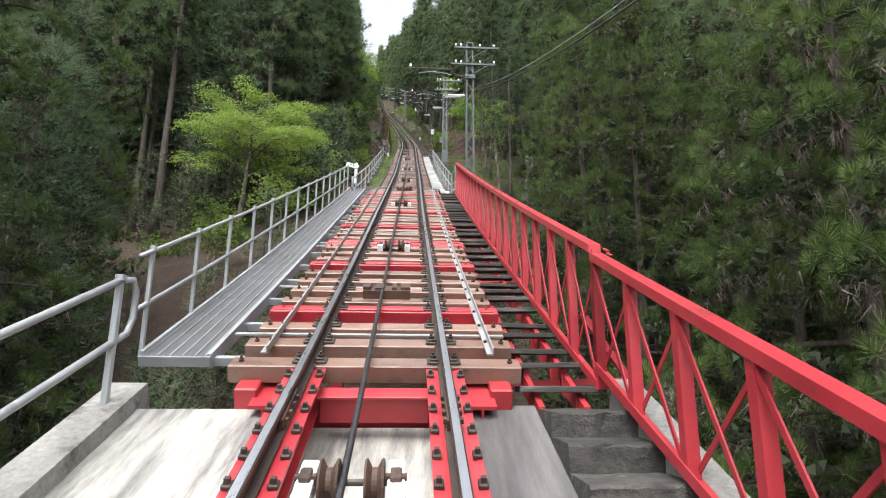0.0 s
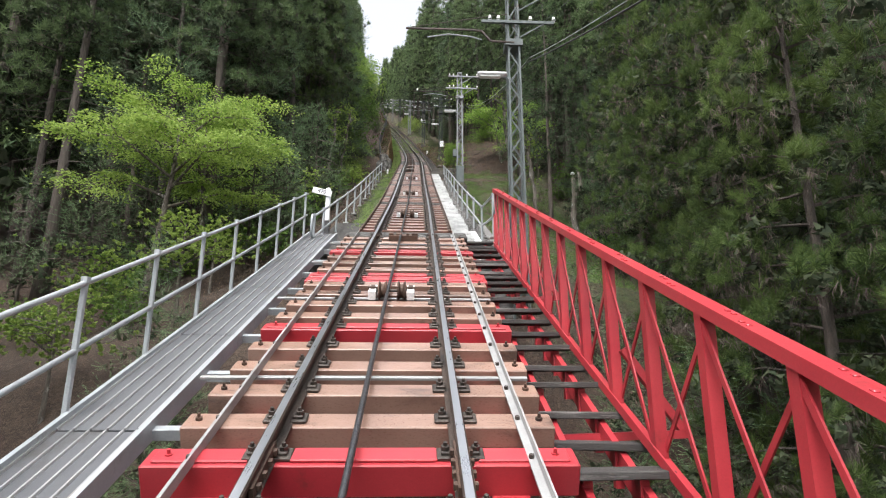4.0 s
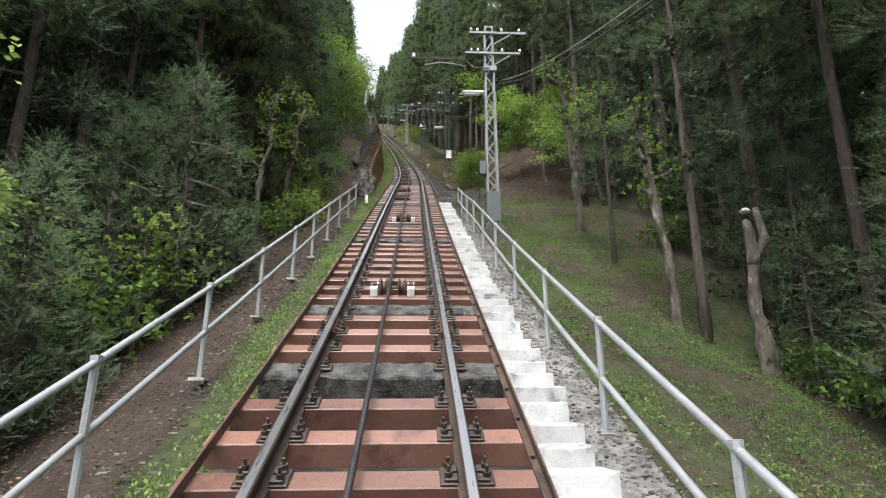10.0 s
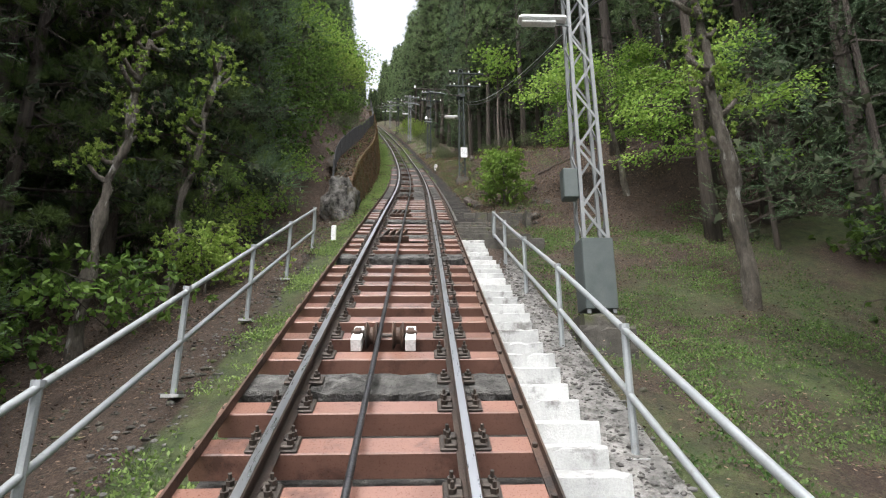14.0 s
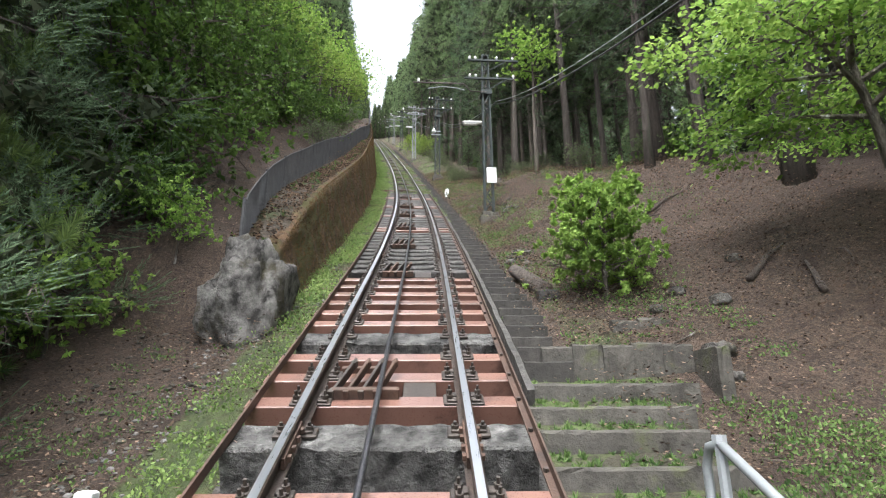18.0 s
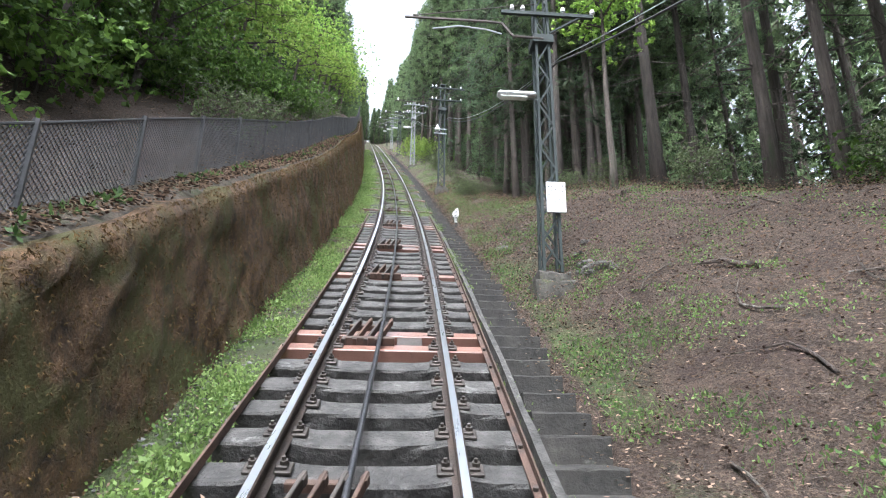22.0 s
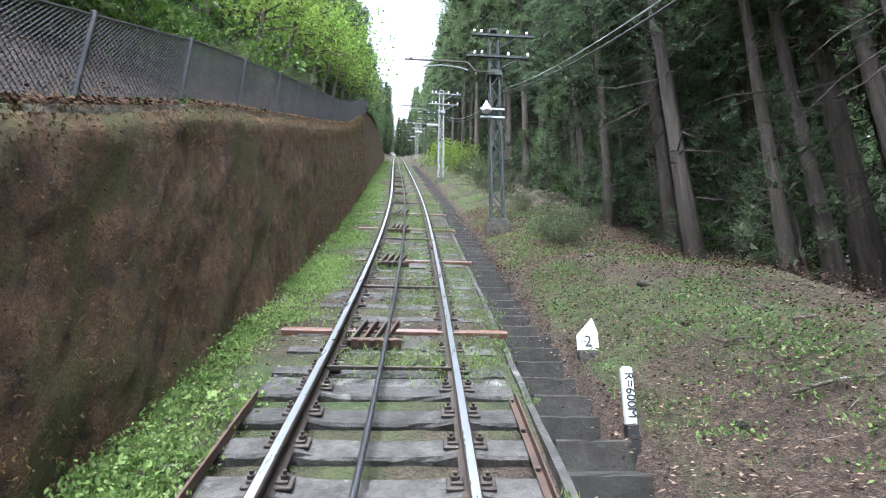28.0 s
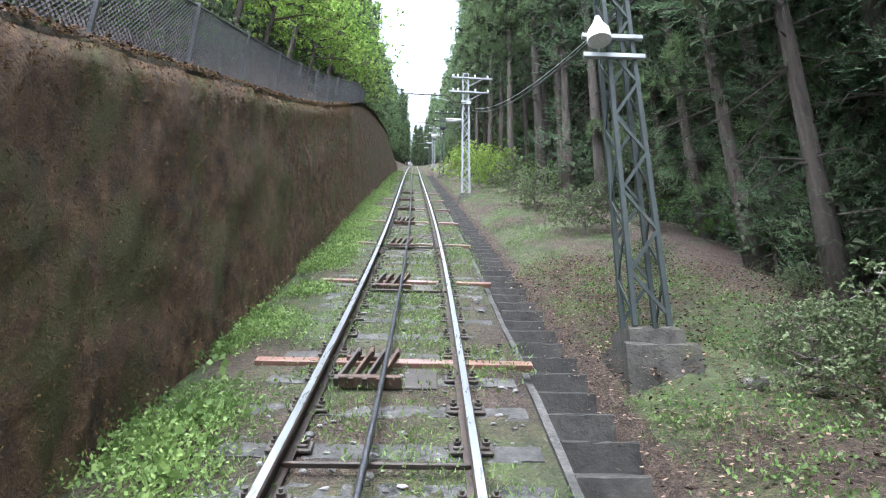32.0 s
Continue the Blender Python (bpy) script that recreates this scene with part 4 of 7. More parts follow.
for i in range(17):
    part("bracket", Mesh().box(-2.1, -0.9, -0.035, 0.035, -0.36, -0.285, m=frame_t(5.05 + i * 1.0)), GALV, walkway, "pale steel cross bearer")
part("end_plate", Mesh().box(-2.12, -1.5, -0.015, 0.015, -0.33, -0.24, m=frame_t(4.93)), GALV, walkway)


def handrail(name, label, l, posts, top, mid, foot, ends=(0, 0), plates=True, r=0.03, lean=0.0, curve=None):
    """Round posts with a top and a middle pipe that follow the track."""
    h = thing(name, label, "handrail", kind="structure")
    off = curve or (lambda s: 0.0)
    for s in posts:
        d = off(s)
        part("post", Mesh().tube([Z(s, l, foot + d), Z(s, l + lean, top + d + 0.01)], r, 8).tube([Z(s, l + lean, top + d), Z(s, l + lean, top + d + 0.045)], r * 1.35, 8), GALV, h, smooth=False)
        if plates:
            part("foot_plate", Mesh().box(-0.08, 0.08, -0.08, 0.08, 0, 0.03, m=frame_z(s, l, foot + d)), WHITE_PAINT, h)
    a, b = posts[0] - ends[0], posts[-1] + ends[1]
    for z, lab in ((top, "top_pipe"), (mid, "middle_pipe")):
        count = max(2, int((b - a) / 0.55))
        pts = [Z(a + (b - a) * i / count, l + (lean if z == top else lean * 0.5), z + off(a + (b - a) * i / count)) for i in range(count + 1)]
        part(lab, Mesh().tube(pts, r * 0.9, 8), GALV, h, smooth=True)
    return h


handrail("handrail", "galvanised pipe handrail on the bridge walkway", -2.13, [5.1 + 1.16 * i for i in range(15)], 0.68, 0.19, -0.3, (0.25, 0.25), False, 0.024)
near_rail = handrail("handrail", "galvanised pipe handrail on the abutment wall", -2.0, [-5.2, -3.0, -0.8, 1.6, 4.25], 0.6, 0.12, -0.38, (1, 0), False, 0.032)
part("end_loop", Mesh().tube([Z(4.25, -2.0, 0.6), Z(4.4, -1.97, 0.57), Z(4.46, -1.96, 0.45), Z(4.46, -1.96, 0.25), Z(4.4, -1.97, 0.14), Z(4.25, -2.0, 0.12)], 0.028, 8), GALV, near_rail, smooth=True)

# red truss railing
truss = thing("truss_railing", "red painted lattice railing along the bridge", "railing", kind="structure")
TL = 1.9


def truss_run(s0, s1, top, low, bay):
    me = Mesh().sweep([(TL - 0.055, top - 0.075), (TL + 0.055, top - 0.075), (TL + 0.055, top), (TL - 0.055, top)], s0, s1, 1.0, Z)
    part("top_chord", me, RED, truss, "red riveted top chord")
    part("bottom_chord", Mesh().sweep([(TL - 0.05, low), (TL + 0.05, low), (TL + 0.05, low + 0.012), (TL - 0.038, low + 0.012), (TL - 0.038, low + 0.08), (TL - 0.05, low + 0.08)], s0, s1, 1.0, Z), RED, truss)
    count = int(round((s1 - s0) / bay))
    bay = (s1 - s0) / count
    rivets = Mesh()
    for i in range(count + 1):
        s = s0 + i * bay
        part("upright", Mesh().bar(Z(s, TL, low), Z(s, TL, top - 0.05), 0.075, 0.08, up=on_line(s)[2]), RED, truss)
        for d in (-0.13, -0.07, 0.07, 0.13):
            rivets.box(-0.014, 0.014, -0.014, 0.014, 0, 0.014, m=frame_t(s + d, TL - 0.02 if d < 0 else TL + 0.02, 0) @ Matrix.Translation((0, 0, (top) * 0.91)), bevel=0.004)
        if i < count:
            a, b, c2, d2 = Z(s, TL - 0.03, low + 0.02), Z(s + bay, TL - 0.03, top - 0.08), Z(s, TL + 0.03, top - 0.08), Z(s + bay, TL + 0.03, low + 0.02)
            part("diagonal", Mesh().bar(a, b, 0.036, 0.012, up=on_line(s)[2]), RED, truss)
            part("diagonal", Mesh().bar(c2, d2, 0.036, 0.012, up=on_line(s)[2]), RED, truss)
    part("rivet_row", rivets, RED, truss)


truss_run(-5.0, 4.6, 0.84, -0.2, 0.83)
truss_run(4.6, 21.1, 0.91, -0.35, 0.825)
for s in (5.3, 9.4, 13.6, 17.7, 20.5):
    part("side_brace", Mesh().bar(Z(s, TL + 0.05, 0.1), Z(s, TL + 0.5, -0.55), 0.06, 0.06).bar(Z(s, TL + 0.5, -0.55), Z(s, 0.9, -0.6), 0.06, 0.06), RED, truss)

# dark wooden steps beside the track on the bridge
stair = thing("bridge_steps", "open stairs of blackened planks on red stringers beside the track", "stairs", kind="structure")
for l in (1.36, 1.74):
    part("stringer", Mesh().sweep([(l - 0.025, -0.62), (l + 0.025, -0.62), (l + 0.025, -0.45), (l - 0.025, -0.45)], 4.5, 22.0, 1, Z), RED, stair)
s, i = 4.75, 0
while s < 21.8:
    m = frame_z(s, 0, -0.42 + random.uniform(-0.015, 0.015)) @ Matrix.Rotation(radians(random.uniform(-1.2, 1.2)), 4, "Y")
    part("tread", Mesh().box(1.2, 1.9, -0.13, 0.12, -0.025, 0.025, m=m, bevel=0.006), WOOD_DARK, stair, "blackened timber tread")
    part("riser_post", Mesh().box(1.34, 1.4, -0.03, 0.03, -0.28, -0.03, m=m), RED, stair)
    part("riser_post", Mesh().box(1.7, 1.76, -0.03, 0.03, -0.28, -0.03, m=m), RED, stair)
    s += 0.47

# ---- concrete bed above the bridge ----
bed = thing("track_bed", "grey concrete track bed with moss on its edge", "track bed", kind="structure")
slab(21.0, 51.5, -1.05, 1.12, -1.3, -0.44, DARK_CONCRETE, "bed_slab", "dark concrete under the sleepers", parent=bed, step=1)
part("end_wall", Mesh().box(-1.25, 1.3, -0.3, 0.28, -2.6, -0.15, m=frame_t(21.25), bevel=0.02), SLAB, bed, "rough grey concrete end block")
slab(21.4, 26.5, -2.15, -1.05, -2.4, -0.68, DARK_CONCRETE, "shoulder", "cracked grey concrete shoulder", place=Z, parent=bed)
slab(21.4, 27.0, 1.62, 2.3, -2.4, -0.72, CONCRETE, "shoulder", "dark grey concrete shoulder", place=Z, parent=bed)
slab(27.0, 45.8, 1.58, 2.06, -1.6, -0.68, BROKEN, "shoulder", "broken pale concrete shoulder", place=Z, parent=bed, step=1)
slab(51.4, 69.5, -0.98, 1.0, -1.2, -0.4, DARK_CONCRETE, "bed_slab", "dark concrete under the sleepers", parent=bed, step=1)
slab(21.5, 24.6, 1.56, 1.8, -0.9, -0.58, WHITE, "kerb", "white painted kerb", place=Z, parent=bed)

WHITE_STEPS = [Mesh().block(1.1, 1.5 + 0.012 * i, -0.02, 0.36, -0.75, -0.36, 60 + i, 0.006, 7, 0.014).data("step", WHITE_PAINT) for i in range(6)]
DARK_STEPS = [Mesh().block(1.23, 1.7 + 0.015 * i, -0.02, 0.46, -0.85, -0.34, 70 + i, 0.004, 5, 0.014).data("step", STEP_STONE) for i in range(6)]
white_steps = thing("white_steps", "white painted concrete steps beside the track", "stairs", kind="structure")
s = 22.2
while s < 44.3:
    m = frame_z(s, random.uniform(-0.01, 0.01), random.uniform(-0.012, 0.012))
    part("step", random.choice(WHITE_STEPS), None, white_steps, m=m)
    s += 0.325
dark_steps = thing("dark_steps", "narrow dark concrete steps beside the track", "stairs", kind="structure")
s = 47.4
while s < 125:
    m = frame_z(s, random.uniform(-0.02, 0.02), random.uniform(-0.012, 0.012))
    part("step", random.choice(DARK_STEPS), None, dark_steps, m=m)
    s += 0.42 if s < 90 else 0.45
part("kerb", Mesh().sweep([(1.14, -0.62), (1.2, -0.62), (1.2, -0.28), (1.14, -0.28)], 46.5, 125, 0.4, T).roughen(0.02, 5.0), DARK_CONCRETE, dark_steps, "low concrete kerb")
wide = thing("wide_steps", "broad weathered concrete steps leading off across the slope", "stairs", kind="structure")
WIDE_STEPS = ((44.55, 2.9), (45.05, 2.7), (45.55, 2.45), (46.05, 2.4), (46.5, 2.5), (46.95, 2.75))
for i, (s, l1) in enumerate(WIDE_STEPS):
    part("step", Mesh().block(1.13, l1, 0, 0.13, -0.9, -0.4 + 0.015 * (i % 2), 80 + i, 0.008, 14, 0.02), STEP_EDGE, wide, "weathered concrete step edge", m=frame_z(s))
    part("tread", Mesh().block(1.13, l1, 0, 0.4, -0.4, 0, 180 + i, 0.012, 12, 0.02), GRASSY, wide, "trodden earth and moss behind the step edge", m=frame_z(s) @ Matrix.Translation((0, 0.12, -0.43)) @ Matrix.Rotation(radians(16), 4, "X"))
for i in range(5):
    l0 = 1.42 + 0.31 * i
    part("wall_block", Mesh().block(l0, l0 + 0.3, 0, 0.14, -0.8, -0.2 + 0.02 * (i % 2), 90 + i, 0.01, 5, 0.025), STEP_EDGE, wide, m=frame_z(47.42 + 0.02 * i))
for i in range(3):
    l0 = 2.5 + 0.33 * i
    part("wall_block", Mesh().block(l0, l0 + 0.32, 0, 0.14, -0.8, -0.26 + 0.03 * (i % 2), 96 + i, 0.012, 5, 0.025), STEP_EDGE, wide, m=frame_z(48.6))
part("wall_block", Mesh().block(2.95, 3.08, -0.35, 0.12, -0.8, -0.22, 99, 0.012, 4, 0.03), STEP_EDGE, wide, m=frame_z(47.35))

left_rail = handrail("handrail", "galvanised pipe handrail beside the mossy track edge", -1.95, [21.4, 22.62, 24.83, 27.08, 29.3, 31.5, 33.8, 35.75, 37.9, 40.1, 42.3, 44.55], 0.2, -0.28, -0.78, (0.0, 0), True, 0.03, 0.02)
right_rail = handrail("handrail", "galvanised pipe handrail beside the white steps", 1.87, [21.22, 23.56, 25.8, 28.0, 30.1, 32.3, 34.5, 36.7, 38.9, 41.1, 43.2, 44.75], 0.22, -0.27, -0.74, (0, 0), True, 0.03, 0.0, lambda s: 0.226 * max(0.0, 23.56 - s) - 0.1 * smooth01((s - 38) / 5))
for rail, s, l, top, mid, d in ((left_rail, 44.55, -1.95, 0.2, -0.28, 1), (left_rail, 21.4, -1.95, 0.2, -0.28, -1), (right_rail, 44.75, 1.87, 0.12, -0.37, 1), (right_rail, 21.22, 1.87, 0.75, 0.26, -1)):
    part("end_loop", Mesh().tube([Z(s, l, top), Z(s + 0.14 * d, l, top - 0.02 - 0.06 * d), Z(s + 0.2 * d, l, top - 0.13 - 0.08 * d), Z(s + 0.2 * d, l, mid + 0.13 - 0.08 * d), Z(s + 0.14 * d, l, mid + 0.02 - 0.06 * d), Z(s, l, mid)], 0.027, 8), GALV, rail, smooth=True)

# ---- retaining wall with fence ----
WALL_TOP = ([49.5, 50.5, 52, 54, 57, 61, 65, 68, 71, 75, 79, 84, 88, 92, 96, 104, 118, 140], [0.35, 0.6, 0.95, 1.2, 1.42, 1.65, 1.87, 2.12, 2.45, 2.6, 2.7, 2.82, 3.08, 3.5, 3.95, 4.1, 3.6, 0.2])
wall_top = lambda s: float(np.interp(s, *WALL_TOP))


def build_wall():
    w = thing("retaining_wall", "tall brown retaining wall overgrown with moss", "retaining wall", kind="structure")
    me = Mesh()
    ss = [49.7 + 0.12 * i for i in range(400)] + [97.7 + 0.5 * i for i in range(85)]
    rows = 22
    for s in ss:
        top = wall_top(s)
        lean = 0.12 + 0.1 * top
        for r in range(rows + 1):
            f = r / rows
            p = Vector((s * 1.7, f * 4.0, 3.0))
            q = Vector((s * 6, f * (top + 0.75) * 3.5, 9.0))
            bulge = noise.noise(p) * 0.06 + noise.noise(p * 4) * 0.03 + noise.noise(q) * 0.03 + noise.noise(q * 2.7) * 0.02
            me.v.append(tuple(Z(s, -1.66 - lean * f + bulge - (0.05 if r == rows else 0), -0.75 + (top + 0.75) * f + (noise.noise(p * 0.7) * 0.06 if r == rows else 0))))
        me.v.append(tuple(Z(s, -2.45, top + 0.03)))
        me.v.append(tuple(Z(s, -2.45, -0.8)))
    n = rows + 3
    me.f = [(i * n + k, (i + 1) * n + k, (i + 1) * n + k + 1, i * n + k + 1) for i in range(len(ss) - 1) for k in range(n - 1)]
    me.f.append(tuple(range(n)))
    part("wall_face", me, MOSS_WALL, w, "brown mossy wall face", smooth=True)
    cap = Mesh()
    for s in ss:
        top = wall_top(s)
        cap.v += [tuple(Z(s, -1.8 - 0.12 - 0.1 * top + 0.06 + noise.noise(Vector((s, 1, 5))) * 0.05, top - 0.02)), tuple(Z(s, -2.12, top + 0.05 + noise.noise(Vector((s * 2, 7, 5))) * 0.04)), tuple(Z(s, float(np.interp(s, [49.7, 51, 52.5], [-2.3, -2.5, -3.0])), top + float(np.interp(s, [49.7, 52, 66, 74], [-0.05, 0.08, 0.08, -0.02]))))]
    cap.f = [(i * 3 + k, (i + 1) * 3 + k, (i + 1) * 3 + k + 1, i * 3 + k + 1) for i in range(len(ss) - 1) for k in range(2)]
    part("wall_cap", cap, WALL_CAP, w, "leaf litter on the wall top", smooth=True)


build_wall()


def build_fence():
    f = thing("mesh_fence", "grey wire mesh fence on top of the retaining wall", "fence")
    s, posts = 49.75, []
    while s < 100:
        posts.append(s)
        s += 1.75
    tall = 0.92
    FL = lambda s: float(np.interp(s, [49.5, 51, 53.5, 60, 67, 74], [-2.32, -2.5, -2.66, -2.74, -2.66, -2.3]))
    foot = lambda s: wall_top(s) - 0.16 * smooth01((60 - s) / 7)
    for s in posts:
        b = foot(s)
        part("post", Mesh().tube([Z(s, FL(s), b - 0.1), Z(s, FL(s), b + tall + 0.03)], 0.028, 6), MESH_WIRE, f)
    for z in (0.06, tall):
        part("rail_wire", Mesh().tube([Z(max(49.75, a / 2), FL(a / 2), foot(max(49.75, a / 2)) + z) for a in range(99, 200)], 0.012, 5), MESH_WIRE, f)
    # diamond mesh, bay by bay
    for s0, s1 in zip(posts, posts[1:]):
        near_bay = s0 < 84
        cell = 0.06 if near_bay else 0.15
        th = 0.0065 if near_bay else 0.01
        me = Mesh()
        high = tall - 0.06
        run = s1 - s0
        for sgn in (1, -1):
            for i in range(-int(high / cell), int(run / cell) + 1):
                a0, a1 = i * cell, i * cell + high
                lo, hi = max(0.0, a0), min(run, a1)
                if hi - lo < 0.02:
                    continue
                u0, u1 = lo, hi
                v0, v1 = lo - a0, hi - a0
                if sgn < 0:
                    u0, u1 = run - u0, run - u1
                P0 = Z(s0 + u0, FL(s0 + u0), foot(s0 + u0) + 0.06 + v0)
                P1 = Z(s0 + u1, FL(s0 + u1), foot(s0 + u1) + 0.06 + v1)
                d = (P1 - P0).normalized()
                x = d.cross(on_line(s0)[2]).normalized() * th
                y = on_line(s0)[2] * th
                me.add([P0 + x, P0 + y, P0 - x, P1 + x, P1 + y, P1 - x], [(0, 1, 4, 3), (1, 2, 5, 4), (2, 0, 3, 5)])
        tagged(part("mesh_panel", me, MESH_WIRE, f), kind="stuff")


build_fence()

# ---- lattice masts ----
INSUL = material("white_porcelain", (0.75, 0.75, 0.73), (0.85, 0.85, 0.84), 0.25, 0, 5, 40, 0.0)


def mast(s, l, foot, top, mat, label, arm=True, lamp="tube", plinth=True, lamp_z=3.2, w=0.18, arms=2):
    m = thing("lattice_mast", label, "mast", "masts beside the track", m=frame_z(s, l, 0))
    h = top
    slim = 0.72

    def girth(z):
        return 1 - (1 - slim) * max(0.0, z - foot) / (h - foot)

    for x in (-1, 1):
        for y in (-1, 1):
            part("leg", Mesh().bar((x * (w - 0.022), y * (w - 0.022), foot), (x * (w - 0.022) * slim, y * (w - 0.022) * slim, h), 0.045, 0.045, up=Vector((0, 1, 0))), mat, m)
    bay = 0.42
    laces = [Mesh().bar((a, -w + 0.01, 0), (-a, -w + 0.01, bay), 0.035, 0.012, up=Vector((0, 1, 0))).data("lacing_bar", mat) for a in (w - 0.02, 0.02 - w)]
    for face in range(4):
        z, k = foot + 0.1, 0
        while z + bay < h:
            g = girth(z + bay / 2)
            part("lacing_bar", laces[k % 2], None, m, m=Matrix.Rotation(face * math.pi / 2, 4, "Z") @ Matrix.Translation((0, 0, z)) @ Matrix.Diagonal((g, g, 1, 1)))
            z += bay
            k += 1
    part("cap_plate", Mesh().box(-w * slim, w * slim, -w * slim, w * slim, h - 0.06, h), mat, m)
    base_w, w = w, w * 0.78
    for i in range(arms):
        z = h - 0.28 - 0.72 * i
        part("cross_arm", Mesh().box(-0.75 if i else -0.62, 1.15 - 0.2 * i, -w - 0.06, -w, z - 0.035, z + 0.035), mat, m)
        part("arm_brace", Mesh().bar((w, -w - 0.03, z - 0.4), (0.75, -w - 0.03, z), 0.03, 0.03), mat, m)
        for x in (-0.55, -0.35, 0.4, 0.95):
            part("insulator", Mesh().tube([(x, -w - 0.03, z + 0.03), (x, -w - 0.03, z + 0.07), (x, -w - 0.03, z + 0.08), (x, -w - 0.03, z + 0.16)], 0.03, 8, taper=[0.02, 0.02, 0.05, 0.03]), INSUL, m, "white porcelain insulator")
    z = h - 1.55
    part("collar", Mesh().box(-w - 0.06, w + 0.06, -w - 0.06, w + 0.06, z - 0.06, z + 0.1), mat, m)
    if arm:
        part("bracket_arm", Mesh().tube([(0, -w - 0.05, z), (-0.55, -w - 0.05, z + 0.02), (-0.75, -w - 0.05, z + 0.28), (-1.0, -w - 0.05, z + 0.3), (-2.5, -w - 0.05, z + 0.3)], 0.028, 6), DARK_STEEL, m, "dark bracket arm over the track")
        part("stay_rod", Mesh().tube([(-w, -w - 0.05, z + 0.75), (-2.35, -w - 0.05, z + 0.34)], 0.01, 5), DARK_STEEL, m)
        part("arm_insulator", Mesh().tube([(-2.32, -w - 0.05, z + 0.34), (-2.32, -w - 0.05, z + 0.46)], 0.045, 8), INSUL, m)
        part("steady_arm", Mesh().tube([(-0.75, -w - 0.05, z + 0.05), (-1.0, -w - 0.05, z + 0.12), (-1.5, -w - 0.05, z + 0.17), (-2.0, -w - 0.05, z + 0.08)], 0.016, 6), GALV, m)
    if lamp == "tube":
        part("lamp_arm", Mesh().tube([(-w, -w, lamp_z), (-w - 0.35, -w - 0.05, lamp_z + 0.05)], 0.018, 6), GALV, m)
        part("lamp_housing", Mesh().box(-w - 0.72, -w - 0.05, -w - 0.14, -w + 0.04, lamp_z + 0.02, lamp_z + 0.1, bevel=0.025), WHITE, m, "white street lamp housing")
        part("lamp_diffuser", Mesh().box(-w - 0.68, -w - 0.2, -w - 0.11, -w + 0.01, lamp_z - 0.02, lamp_z + 0.02, bevel=0.01), INSUL, m)
    elif lamp == "bell":
        for z in (lamp_z - 0.25, lamp_z):
            part("lamp_bracket", Mesh().box(-w - 0.28, w + 0.1, -w - 0.05, -w, z - 0.025, z + 0.025), GALV, m)
        part("lamp_bell", Mesh().tube([(-w - 0.12, -w - 0.1, lamp_z - 0.12), (-w - 0.12, -w - 0.1, lamp_z + 0.0), (-w - 0.12, -w - 0.1, lamp_z + 0.1), (-w - 0.12, -w - 0.1, lamp_z + 0.2)], 0.1, 12, taper=[0.13, 0.12, 0.06, 0.025]), WHITE, m, "white bell-shaped lamp")
    if plinth:
        part("plinth", Mesh().block(-0.25, 0.25, -0.26, 0.25, foot - 0.6, foot - 0.01, int(s), 0.01, 6, 0.03).block(-0.33, 0.33, -0.36, 0.33, foot - 1.4, foot - 0.17, int(s) + 1, 0.012, 6, 0.04), STEP_EDGE, m, "weathered two-stepped concrete foot")
    return m


GREY_MAST = "galvanised steel lattice mast with cross arms and a lamp"
DARK_MAST = "dark green painted lattice mast beside the track"
mast(21.4, 2.43, -2.2, 5.95, MAST_DULL, GREY_MAST, lamp_z=3.5, w=0.18)
m2 = mast(39.6, 2.5, -0.55, 5.95, MAST_GREY, GREY_MAST, lamp_z=3.5)
part("base_sheath", Mesh().box(-0.2, 0.2, -0.2, 0.2, -0.5, 0.4, bevel=0.01), MAST_DULL, m2, "grey sheet metal sheath at the mast foot")
part("switch_box", Mesh().box(-0.38, -0.18, -0.2, -0.02, 0.93, 1.34, bevel=0.015), MAST_DULL, m2, "grey switch box")
m3 = mast(60.15, 2.48, 0.0, 5.9, MAST_DARK, DARK_MAST, lamp_z=3.1, w=0.165)
sign = part("notice_board", Mesh().box(-0.08, 0.24, -0.24, -0.215, 0.98, 1.51, bevel=0.006), WHITE, m3, "white notice board with faded writing")
pen = random.Random(5)
for i, x in enumerate((0.19, 0.13, 0.07, 0.01, -0.04)):
    strokes = Mesh()
    for j in range((5, 4, 5, 5, 3)[i]):
        z = 1.43 - 0.072 * j - 0.02 * (i % 2)
        for _ in range(3):
            dx, dz = pen.uniform(-0.008, 0.008), pen.uniform(-0.02, 0.02)
            strokes.box(x + dx - pen.uniform(0.006, 0.016), x + dx + pen.uniform(0.006, 0.016), -0.2435, -0.2405, z + dz - 0.0025, z + dz + 0.0025)
        strokes.box(x - 0.002, x + 0.002, -0.2435, -0.2405, z - 0.026, z + 0.022)
    part("writing_bar", strokes, MESH_WIRE, sign)
mast(79.6, 2.3, 0.12, 6.0, MAST_DARK, DARK_MAST, lamp="bell", lamp_z=3.3)
for i, (s, l) in enumerate(((97.6, 2.15), (118.0, 2.2), (140.0, 2.3), (163.0, 2.4))):
    mast(s, l, 0.0, 5.8 - 0.1 * i, MAST_GREY if i % 2 == 0 else MAST_DARK, GREY_MAST if i % 2 == 0 else DARK_MAST, lamp_z=3.3)

# ---- overhead lines ----
MASTS = [(-2, 2.6), (21.4, 2.43), (39.6, 2.5), (60.15, 2.48), (79.6, 2.3), (97.6, 2.15), (118.0, 2.2), (140.0, 2.3), (163.0, 2.4), (190, 2.4)]


